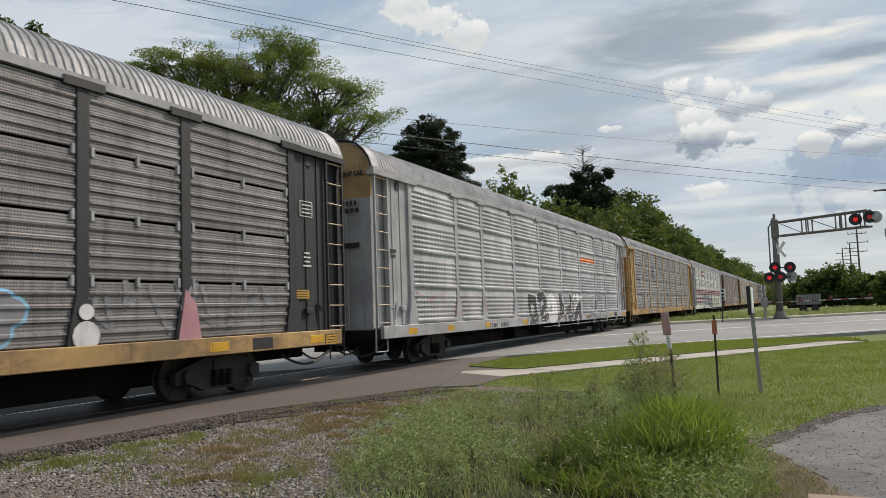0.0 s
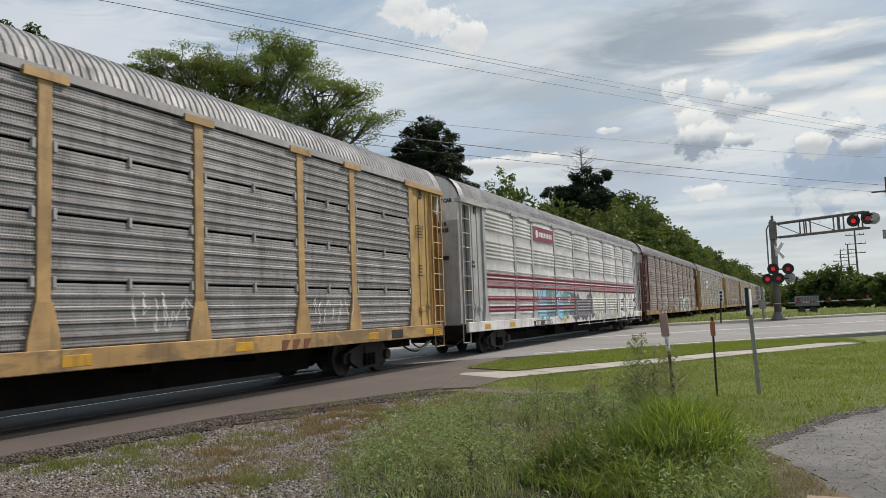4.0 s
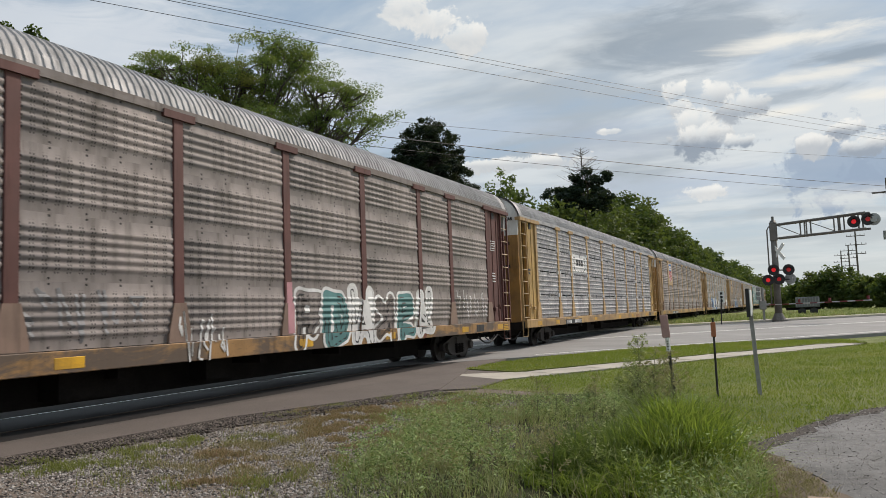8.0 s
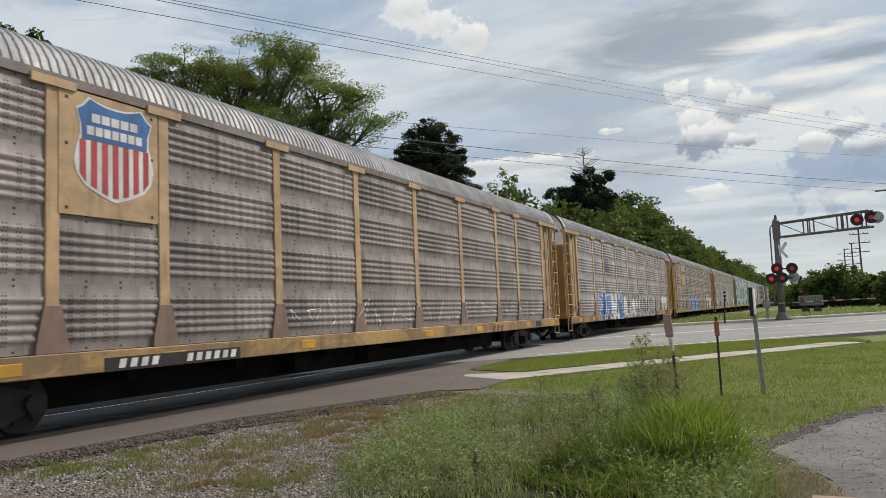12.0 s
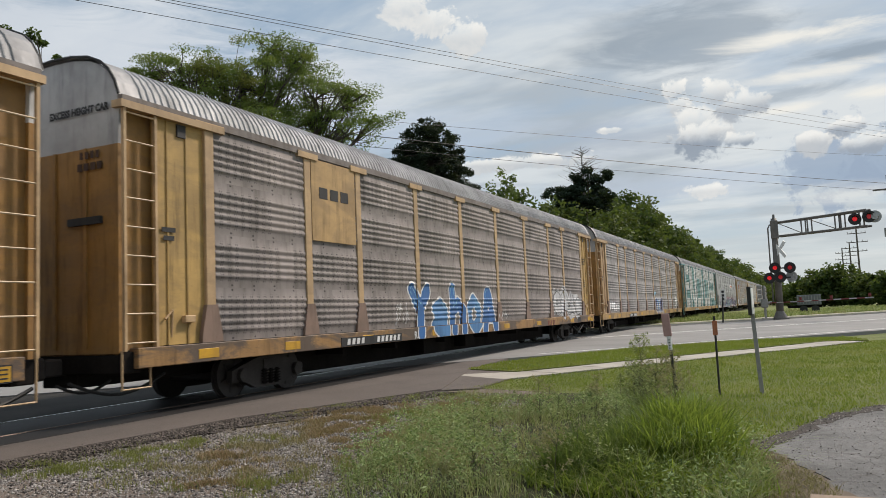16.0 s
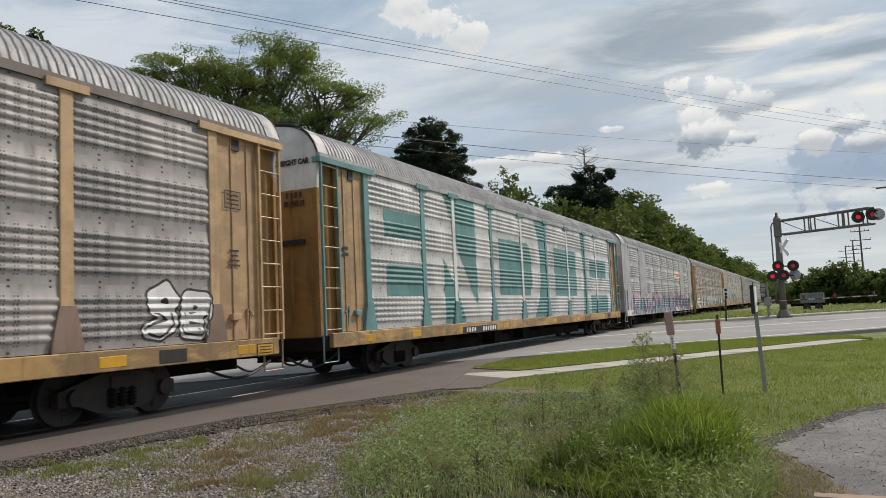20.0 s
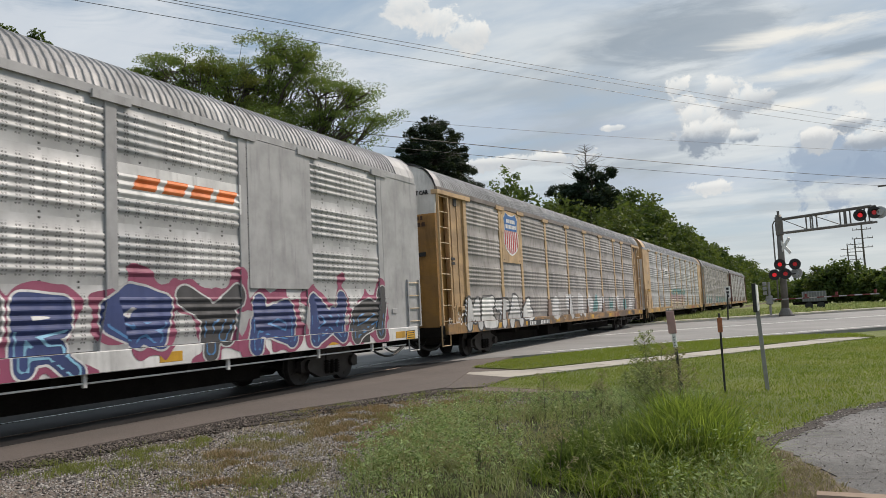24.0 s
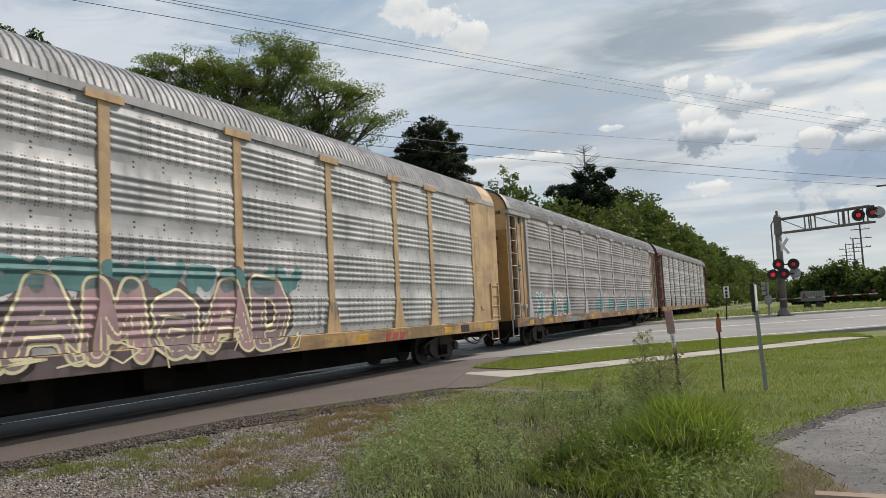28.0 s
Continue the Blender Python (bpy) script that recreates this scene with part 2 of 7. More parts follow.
def steel_panel(name, c, holes=0.05, depth=0.7, rough=0.48, metal=0.35, grime=0.6, rust=0.3, cols=False):
    """Galvanised side sheet, punched with rows of small holes."""
    n = Nodes(name)
    sep = n.nt.nodes.new("ShaderNodeSeparateXYZ")
    n.nt.links.new(n.tc.outputs["Object"], sep.inputs[0])
    X, Y, Z = sep.outputs
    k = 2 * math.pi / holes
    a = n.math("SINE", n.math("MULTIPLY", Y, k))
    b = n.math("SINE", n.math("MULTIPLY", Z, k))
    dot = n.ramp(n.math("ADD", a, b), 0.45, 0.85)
    if cols:  # holes in single upright rows, some rows missing
        gap = n.noise(1.1, 2, 0.5, (1, 1, 0.02), per_object=True)
        pair = n.ramp(n.math("COSINE", n.math("MULTIPLY", Y, 2 * math.pi / 0.2)), 0.15, 0.30)
        col_ = n.ramp(n.math("COSINE", n.math("MULTIPLY", Y, 2 * math.pi / 0.05)), -0.1, -0.5)
        row = n.math("MULTIPLY", n.math("MULTIPLY", col_, pair), n.ramp(gap, 0.36, 0.42))
        row = n.math("MULTIPLY", row, n.math("MULTIPLY", n.ramp(Z, 0.10, 0.13), n.ramp(Z, 0.86, 0.82)))
        dot = n.math("MULTIPLY", row, n.ramp(n.math("SINE", n.math("MULTIPLY", Z, 2 * math.pi / 0.056)), -0.3, 0.1))
        bolt = n.math("MULTIPLY", n.ramp(n.math("SINE", n.math("MULTIPLY", n.math("ADD", Y, 0.3), 2 * math.pi / 0.62)), 0.972, 0.985),
                      n.math("ADD", n.ramp(n.math("ABSOLUTE", n.math("SUBTRACT", Z, 0.045)), 0.020, 0.012), n.ramp(n.math("ABSOLUTE", n.math("SUBTRACT", Z, 0.93)), 0.020, 0.012)))
        dot = n.math("MAXIMUM", dot, bolt)
    fade = n.noise(0.9, 5, 0.6, per_object=True)
    streak = n.noise(4.0, 6, 0.7, (1, 1, 0.1), per_object=True)
    speck = n.noise(22.0, 5, 0.7, per_object=True)
    rnd = n.random()
    base = n.mix(n.ramp(fade, 0.3, 0.72), mul(c, 0.72), mul(c, 1.18))
    base = n.mix(n.math("MULTIPLY", rnd, 0.35), base, mul(c, 0.62))
    base = n.mix(n.math("MULTIPLY", n.ramp(streak, 0.48, 0.78), grime), base, (0.085, 0.075, 0.065))
    base = n.mix(n.math("MULTIPLY", n.ramp(speck, 0.6, 0.72), rust), base, (0.12, 0.07, 0.045))
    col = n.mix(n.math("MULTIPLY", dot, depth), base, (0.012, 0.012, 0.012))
    n.bump(n.math("SUBTRACT", n.math("MULTIPLY", speck, 0.35), dot), 0.35, 0.006)
    return n.done(col, n.ramp(streak, 0.3, 0.8, rough, min(1.0, rough + 0.3)), metal)


def plain(name, c, rough=0.6, metal=0.0, scale=6.0, amount=0.2, bump=0.15, spec=0.5):
    n = Nodes(name)
    big = n.noise(scale * 0.2, 4, 0.6, per_object=True)
    fine = n.noise(scale * 3, 5, 0.65, per_object=True)
    col = n.mix(n.ramp(n.math("ADD", n.math("MULTIPLY", big, 0.6), n.math("MULTIPLY", fine, 0.4)), 0.3, 0.7), mul(c, 1 - amount), mul(c, 1 + amount))
    n.bump(fine, bump, 0.005)
    return n.done(col, rough, metal, spec)


def lamp_glow(name, c, power):
    n = Nodes(name)
    n.put(n.b.inputs["Emission Color"], c)
    n.b.inputs["Emission Strength"].default_value = power
    return n.done(c, 0.3)


def leafy(name, c1, c2, c3=None, thin=0.35):
    n = Nodes(name)
    isl = n.island()
    big = n.noise(0.35, 3, 0.5)
    col = n.mix(n.math("POWER", isl, 1.15), c1, c2)
    if c3:
        col = n.mix(n.math("MULTIPLY", n.ramp(big, 0.5, 0.68), 0.7), col, c3)
    n.done(col, 0.65, 0.0, 0.2)
    tr = n.nt.nodes.new("ShaderNodeBsdfTranslucent")
    n.put(tr.inputs[0], n.mix(0.5, col, (0.22, 0.30, 0.03)))
    mx = n.nt.nodes.new("ShaderNodeMixShader")
    mx.inputs[0].default_value = thin
    n.nt.links.new(n.b.outputs[0], mx.inputs[1])
    n.nt.links.new(tr.outputs[0], mx.inputs[2])
    n.nt.links.new(mx.outputs[0], n.out.inputs[0])
    return n.m


YELLOW = painted("wagon_yellow", (0.45, 0.29, 0.125), 0.5, 0.45, grime=0.6, dirt=0.25)
TAN = painted("wagon_tan", (0.50, 0.34, 0.185), 0.5, 0.3, grime=0.5, dirt=0.2)
# darker copy of TAN: shade on the recessed doors in its colour, plus grime
DOOR_TAN = painted("door_shaded_tan", (0.42, 0.275, 0.145), 0.55, 0.35, grime=0.7, dirt=0.3)
DOOR_YELLOW = painted("door_dusty_yellow", (0.45, 0.29, 0.095), 0.55, 0.4, grime=0.7, dirt=0.25)
FOOT_DARK = painted("foot_brown", (0.085, 0.055, 0.04), 0.65, 0.3)
SILL_OCHRE = painted("sill_ochre", (0.31, 0.175, 0.065), 0.6, 0.6, grime=0.8, dirt=1.0)
SILL_YELLOW = painted("sill_yellow", (0.41, 0.26, 0.10), 0.55, 0.5, grime=0.6, dirt=0.6)
GUSSET_DIRT = painted("gusset_brown", (0.215, 0.145, 0.112), 0.6, 0.4, grime=0.5)
BROWN = painted("wagon_oxide_red", (0.11, 0.042, 0.036), 0.6, 0.3)
WHITE = painted("wagon_white", (0.62, 0.62, 0.62), 0.5, 0.15, grime=0.5)
GREYPAINT = painted("wagon_grey", (0.36, 0.36, 0.37), 0.5, 0.2)
BLACKPAINT = painted("wagon_black", (0.025, 0.025, 0.027), 0.55, 0.2)
TEAL = painted("wagon_teal", (0.115, 0.245, 0.255), 0.5, 0.15, grime=0.4)
SIGNAL_YELLOW = painted("reflector_yellow", (0.60, 0.33, 0.015), 0.5, 0.3, grime=0.6, dirt=0.25)
ROOF = steel_panel("roof_steel", (0.335, 0.335, 0.345), holes=50.0, depth=0.0, rough=0.55, metal=0.25, grime=0.45, rust=0.15)
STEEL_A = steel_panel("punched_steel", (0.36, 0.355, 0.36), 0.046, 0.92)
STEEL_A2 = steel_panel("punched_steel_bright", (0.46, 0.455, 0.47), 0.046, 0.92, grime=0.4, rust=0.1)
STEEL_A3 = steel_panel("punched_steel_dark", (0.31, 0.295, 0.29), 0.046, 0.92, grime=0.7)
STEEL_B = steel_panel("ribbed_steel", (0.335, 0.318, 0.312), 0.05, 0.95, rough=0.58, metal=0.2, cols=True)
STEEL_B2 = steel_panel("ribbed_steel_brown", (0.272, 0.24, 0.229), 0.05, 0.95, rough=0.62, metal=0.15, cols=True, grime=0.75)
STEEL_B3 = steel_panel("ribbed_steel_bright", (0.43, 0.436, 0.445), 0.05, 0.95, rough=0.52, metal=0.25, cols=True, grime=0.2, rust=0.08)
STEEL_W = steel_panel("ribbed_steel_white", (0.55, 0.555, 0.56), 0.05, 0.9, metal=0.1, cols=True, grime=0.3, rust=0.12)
INSIDE = plain("wagon_inside_shade", (0.012, 0.012, 0.012), 0.95, spec=0.1)
# near-black, low gloss; lets the underframe read as the dark below the sills
UNDER = plain("underframe_black", (0.014, 0.012, 0.011), 0.95, 0.0, 8, 0.4, spec=0.1)
TRUCK = plain("bogie_cast_steel", (0.035, 0.029, 0.026), 0.75, 0.1, 8, 0.4)
TREAD = plain("wheel_tread", (0.35, 0.34, 0.33), 0.35, 0.9)
HOSE = plain("rubber_hose", (0.02, 0.02, 0.02), 0.6)
INK_BLACK = painted("ink_black", (0.02, 0.02, 0.022), 0.6, 0.12, grime=0.4)
INK_WHITE = painted("ink_white", (0.66, 0.66, 0.66), 0.6, 0.15, grime=0.5)
INK_RED = painted("ink_red", (0.42, 0.05, 0.06), 0.6, 0.12, grime=0.4)
INK_MAROON = painted("ink_maroon", (0.19, 0.035, 0.06), 0.6, 0.12, grime=0.4)
INK_BLUE = painted("ink_blue", (0.03, 0.13, 0.36), 0.6, 0.12, grime=0.4)
INK_SKY = painted("ink_sky", (0.22, 0.45, 0.62), 0.6, 0.12, grime=0.4)
INK_TEAL = painted("ink_teal", (0.085, 0.215, 0.22), 0.6, 0.12, grime=0.4)
INK_PINK = painted("ink_pink", (0.48, 0.24, 0.27), 0.6, 0.12, grime=0.4)
INK_PURPLE = painted("ink_purple", (0.075, 0.05, 0.14), 0.6, 0.12, grime=0.4)
INK_CREAM = painted("ink_cream", (0.72, 0.66, 0.42), 0.6, 0.12, grime=0.4)
INK_ORANGE = painted("ink_orange", (0.75, 0.20, 0.05), 0.6, 0.12, grime=0.4)
INK_GREY = painted("ink_grey", (0.22, 0.22, 0.23), 0.6, 0.12, grime=0.4)
INK_SOOT = painted("ink_soot", (0.055, 0.055, 0.06), 0.7, 0.1, grime=0.3)
INK_NAVY = painted("ink_navy", (0.03, 0.05, 0.16), 0.6, 0.1, grime=0.3)
INK_BLUE2 = painted("ink_mid_blue", (0.07, 0.20, 0.42), 0.55, 0.1, grime=0.35)
INK_WINE = painted("ink_wine", (0.26, 0.06, 0.12), 0.6, 0.1, grime=0.3)
CHORD_DIRT = painted("chord_brown_grey", (0.20, 0.175, 0.165), 0.6, 0.4, grime=0.6, dirt=0.4)
INK_PALE = painted("ink_pale_grey", (0.48, 0.48, 0.49), 0.65, 0.2, grime=0.6)
INK_ROSE = painted("ink_rose", (0.36, 0.235, 0.25), 0.65, 0.1, grime=0.35)
INK_SAGE = painted("ink_sage", (0.47, 0.49, 0.42), 0.6, 0.1, grime=0.35)
INK_SLATE = painted("ink_slate", (0.135, 0.13, 0.15), 0.6, 0.1, grime=0.3)
INK_DUSK = painted("ink_dusk", (0.095, 0.08, 0.11), 0.6, 0.1, grime=0.3)
INK_MAUVE = painted("ink_mauve", (0.27, 0.20, 0.22), 0.65, 0.1, grime=0.4)
INK_PLUM = painted("ink_plum", (0.11, 0.085, 0.09), 0.65, 0.1, grime=0.4)
END_DIRT = painted("end_door_dirty_ochre", (0.31, 0.165, 0.042), 0.6, 0.6, grime=0.7, dirt=0.25)

# ---- mesh helpers ----


def box(bm, x0, x1, y0, y1, z0, z1, bevel=0.0):
    v = [bm.verts.new(p) for p in ((x0, y0, z0), (x1, y0, z0), (x1, y1, z0), (x0, y1, z0), (x0, y0, z1), (x1, y0, z1), (x1, y1, z1), (x0, y1, z1))]
    f = [bm.faces.new([v[i] for i in q]) for q in ((3, 2, 1, 0), (4, 5, 6, 7), (0, 1, 5, 4), (1, 2, 6, 5), (2, 3, 7, 6), (3, 0, 4, 7))]
    if bevel:
        es = {e for q in f for e in q.edges}
        bmesh.ops.bevel(bm, geom=list(es), offset=bevel, segments=1, affect="EDGES")


def rod(bm, p0, p1, r, n=8, r1=None):
    p0, p1 = Vector(p0), Vector(p1)
    d = p1 - p0
    q = d.to_track_quat("Z", "Y")
    rings = []
    for p, rr in ((p0, r), (p1, r if r1 is None else r1)):
        rings.append([bm.verts.new(p + q @ Vector((rr * math.cos(2 * math.pi * i / n), rr * math.sin(2 * math.pi * i / n), 0))) for i in range(n)])
    for i in range(n):
        j = (i + 1) % n
        bm.faces.new((rings[0][i], rings[0][j], rings[1][j], rings[1][i]))
    bm.faces.new(rings[0][::-1]), bm.faces.new(rings[1])


def pipe(bm, pts, r, n=6):
    """One bent tube through the points."""
    pts = [Vector(p) for p in pts]
    rings = []
    for i, p in enumerate(pts):
        d = (pts[min(i + 1, len(pts) - 1)] - pts[max(i - 1, 0)]).normalized()
        q = d.to_track_quat("Z", "Y")
        rings.append([bm.verts.new(p + q @ Vector((r * math.cos(2 * math.pi * k / n), r * math.sin(2 * math.pi * k / n), 0))) for k in range(n)])
    for a, b in zip(rings, rings[1:]):
        best = min(range(n), key=lambda o: sum((a[k].co - b[(k + o) % n].co).length for k in range(n)))
        for k in range(n):
            bm.faces.new((a[k], a[(k + 1) % n], b[(k + 1 + best) % n], b[(k + best) % n]))
    bm.faces.new(rings[0][::-1]), bm.faces.new(rings[-1])


def slab(bm, outline, lo, hi, axis="x"):
    """A flat plate: an outline of (y, z), thick from lo to hi along x (or of (x, y) with axis z)."""
    def at(u, v, w):
        return (w, u, v) if axis == "x" else (u, v, w) if axis == "z" else (u, w, v)
    a = [bm.verts.new(at(u, v, lo)) for u, v in outline]
    b = [bm.verts.new(at(u, v, hi)) for u, v in outline]
    n = len(a)
    for i in range(n):
        j = (i + 1) % n
        bm.faces.new((a[i], a[j], b[j], b[i]))
    bm.faces.new(a[::-1]), bm.faces.new(b)


def mesh_of(name, bm, material, smooth=False):
    bmesh.ops.recalc_face_normals(bm, faces=bm.faces[:])
    me = bpy.data.meshes.new(name)
    bm.to_mesh(me)
    bm.free()
    me.materials.append(material)
    if smooth:
        for p in me.polygons:
            p.use_smooth = True
    return me


def part(name, bm, material, parent=None, label="", smooth=False):
    """Links a bmesh as one mesh object under a thing or a part."""
    ob = new(name, mesh_of(name, bm, material, smooth))
    ob.parent = parent
    return tagged(ob, label)


def shared(name, me, parent, loc=(0, 0, 0), label=""):
    ob = new(name, me)
    ob.parent = parent
    ob.location = loc
    return tagged(ob, label)


def flat_mesh(name, verts, faces, material, parent=None):
    me = bpy.data.meshes.new(name)
    me.from_pydata(verts, [], faces)
    me.materials.append(material)
    ob = new(name, me)
    ob.parent = parent
    return ob


def thing(name, label, category, group="", kind="", at=(0, 0, 0), turn=0.0):
    ob = new(name)
    ob.location, ob.rotation_euler = at, (0, 0, turn)
    ob.empty_display_size = 0.3
    return tagged(ob, label, category, group, kind)


# ---- ground, road, track ----
TRACK_X, FACE_X = -11.0, 1.54  # middle of the track; half the width of a wagon
TRACK_TURN = 0.54  # the rails' direction, degrees anticlockwise from +Y
ASPHALT = Nodes("asphalt")
_g = ASPHALT.noise(0.35, 5, 0.6)
_s = ASPHALT.noise(60.0, 4, 0.7)
_t = ASPHALT.noise(1.8, 5, 0.65, (1.0, 0.25, 1))
_c = ASPHALT.mix(ASPHALT.ramp(_g, 0.3, 0.7), (0.082, 0.066, 0.058), (0.124, 0.101, 0.089))
_c = ASPHALT.mix(ASPHALT.math("MULTIPLY", ASPHALT.ramp(_t, 0.5, 0.7), 0.5), _c, (0.066, 0.058, 0.052))
_c = ASPHALT.mix(ASPHALT.math("MULTIPLY", ASPHALT.ramp(_s, 0.35, 0.7), 0.35), _c, (0.17, 0.148, 0.132))
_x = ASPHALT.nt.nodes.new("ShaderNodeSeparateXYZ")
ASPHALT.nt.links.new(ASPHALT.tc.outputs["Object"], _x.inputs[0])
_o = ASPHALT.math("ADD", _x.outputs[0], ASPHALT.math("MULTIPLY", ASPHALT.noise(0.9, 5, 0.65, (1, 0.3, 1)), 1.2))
_c = ASPHALT.mix(ASPHALT.math("MULTIPLY", ASPHALT.ramp(_o, -8.45, -9.1), 0.8), _c, (0.03, 0.026, 0.023))  # contact shade beside the train, put into the colour with a noisy edge
ASPHALT.bump(_s, 0.5, 0.01)
ASPHALT = ASPHALT.done(_c, 0.85)
ROADTOP = Nodes("road_surface")
_g = ROADTOP.noise(0.25, 5, 0.6)
_s = ROADTOP.noise(45.0, 4, 0.7)
_c = ROADTOP.mix(ROADTOP.ramp(_g, 0.3, 0.7), (0.205, 0.20, 0.197), (0.275, 0.27, 0.263))
_c = ROADTOP.mix(ROADTOP.math("MULTIPLY", ROADTOP.ramp(_s, 0.4, 0.7), 0.3), _c, (0.17, 0.165, 0.16))
ROADTOP.bump(_s, 0.4, 0.01)
ROADTOP = ROADTOP.done(_c, 0.8)
CONCRETE = plain("concrete", (0.41, 0.38, 0.335), 0.9, 0, 4, 0.2, 0.3, 0.2)
PAINTLINE = plain("road_paint", (0.75, 0.75, 0.72), 0.6)
SOIL = Nodes("verge_soil")
_g = SOIL.noise(0.9, 6, 0.65)
_s = SOIL.noise(35.0, 5, 0.7)
_c = SOIL.mix(SOIL.ramp(_g, 0.35, 0.65), (0.115, 0.088, 0.068), (0.185, 0.145, 0.115))
_c = SOIL.mix(SOIL.math("MULTIPLY", SOIL.ramp(_s, 0.45, 0.7), 0.5), _c, (0.34, 0.305, 0.275))
SOIL.bump(_s, 0.8, 0.03)
SOIL = SOIL.done(_c, 0.95)
LAWN = Nodes("lawn_ground")
_g = LAWN.noise(0.5, 6, 0.65)
_s = LAWN.noise(25.0, 6, 0.75)
_c = LAWN.mix(LAWN.ramp(_g, 0.35, 0.65), (0.12, 0.155, 0.028), (0.185, 0.205, 0.048))
_c = LAWN.mix(LAWN.math("MULTIPLY", LAWN.ramp(_s, 0.45, 0.7), 0.4), _c, (0.05, 0.07, 0.016))
LAWN.bump(_s, 1.0, 0.05)
LAWN = LAWN.done(_c, 0.9)
BALLAST = plain("ballast_stone", (0.17, 0.155, 0.145), 0.9, 0, 20, 0.5, 0.8)
RAILSTEEL = plain("rail_steel", (0.16, 0.11, 0.085), 0.5, 0.5, 6, 0.3)
RAILHEAD = plain("rail_head", (0.62, 0.62, 0.62), 0.22, 0.95, 6, 0.1, 0.02)
# dark paving whose colour also holds the shade under the train
BED = plain("shade_dark_track_bed", (0.02, 0.018, 0.018), 0.6, 0, 8, 0.4, 0.25, 0.3)
# far-side asphalt, its colour lowered to stand for the shade behind the train
FAR_ASPHALT = plain("shade_dark_asphalt", (0.034, 0.031, 0.028), 0.9, 0, 5, 0.35, 0.4, 0.2)
DIRT = plain("dark_dirt", (0.05, 0.04, 0.033), 0.95, 0, 14, 0.4, 0.8)
TIMBER = plain("sleeper_wood", (0.075, 0.06, 0.05), 0.9, 0, 12, 0.4, 0.4)

U = Vector((0.618, 0.786))   # the road's run
NRM = Vector((-0.786, 0.618))


def road_point(u, n):
    """u metres along the road from where its near edge meets the track, n metres across."""
    p = Vector((-8.8, 21.6)) + U * u + NRM * n
    return (p.x, p.y)


def sheet(name, outline, z, material, label, category="", kind="structure", thick=0.25):
    bm = bmesh.new()
    slab(bm, outline, z - thick, z, "z")
    ob = part(name, bm, material)
    return tagged(ob, label, category or name, "", kind)


bm = bmesh.new()
bmesh.ops.create_grid(bm, x_segments=40, y_segments=40, size=2500)
for v in bm.verts:
    v.co.z = -0.14
ground = tagged(part("ground", bm, LAWN), "rough grassy ground that reaches the horizon", "ground", "", "structure")
sheet("road", [road_point(-160, 0), road_point(260, 0), road_point(260, 19), road_point(-160, 19)], 0.0, ROADTOP,
      "pale worn asphalt road crossing the railway at an angle", "road")
sheet("far_apron", [(-24, -60), (-11.6, -60), (-11.6, 24), (-11.6, 40), (-24, 40)], -0.03, FAR_ASPHALT, "worn asphalt on the far side of the rails, coloured dark for the train's shade", "pavement")
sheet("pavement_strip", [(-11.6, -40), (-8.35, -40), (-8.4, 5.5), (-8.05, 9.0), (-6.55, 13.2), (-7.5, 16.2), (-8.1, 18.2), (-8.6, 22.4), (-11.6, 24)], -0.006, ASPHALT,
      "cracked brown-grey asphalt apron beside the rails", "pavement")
sheet("verge", [(-8.35, -40), (1.2, -40), (1.2, 13), (-6.2, 13.9), (-8.2, 9.1), (-8.5, 5.5)], -0.05, SOIL, "gravelly soil verge with weeds", "verge")
sheet("lawn", [(-6.2, 13.8), (-2.4, 12.4), (-1.2, 10.0), (-0.9, 8.9), (-0.5, 8.7), (-0.1, 9.95), (0.42, 11.15), (1.0, 12.1), (9, 18), (40, 60), (30, 60), (2.3, 29.0), (-6.02, 15.3)], -0.044, LAWN, "mown green lawn beside the walk", "lawn")
bm = bmesh.new()
slab(bm, [(-8.13, 17.9), (-6.45, 17.08), (0.2, 27.95), (1.6, 28.2), (1.0, 30.7), (-2.0, 30.4), (-5.56, 26.4), (-7.4, 22.6), (-8.07, 20.2)], -0.2, 0.004, "z")
tagged(part("grass_strip", bm, LAWN), "narrow grass strip between walk and road", "grass strip", "", "structure")
sheet("pavement_patch", [(-8.4, 18.2), (-6.5, 17.1), (-6.0, 15.4), (-5.9, 13.5), (-6.9, 12.9), (-8.2, 13.6)], -0.02, ASPHALT, "broken brown-grey asphalt at the end of the walk", "pavement")
# sheet coloured near-black to deepen the shade beneath the wagons
sheet("track_bed", [(-11.95, -60), (-9.5, -60), (-9.5, 20.5), (-9.7, 46), (-11.95, 46)], -0.002, BED, "dark paving between and beside the rails, blackened for the train's shade", "track bed")


def ragged(outline, step, amount, seed, scale=1.6):
    """The outline with shorter sides and a broken, wandering edge."""
    out = []
    for (ax, ay), (bx, by) in zip(outline, outline[1:] + outline[:1]):
        n = max(1, int(math.hypot(bx - ax, by - ay) / step)) if math.hypot(bx - ax, by - ay) < 9 else 1
        for k in range(n):
            x, y = ax + (bx - ax) * k / n, ay + (by - ay) * k / n
            p = Vector((x * scale, y * scale, seed))
            j = Vector((x * scale * 5, y * scale * 5, seed + 3))
            out.append((x + amount * (noise.noise(p) + 0.5 * noise.noise(j)), y + amount * (noise.noise(p + Vector((9, 0, 0))) + 0.5 * noise.noise(j + Vector((9, 0, 0))))))
    return out


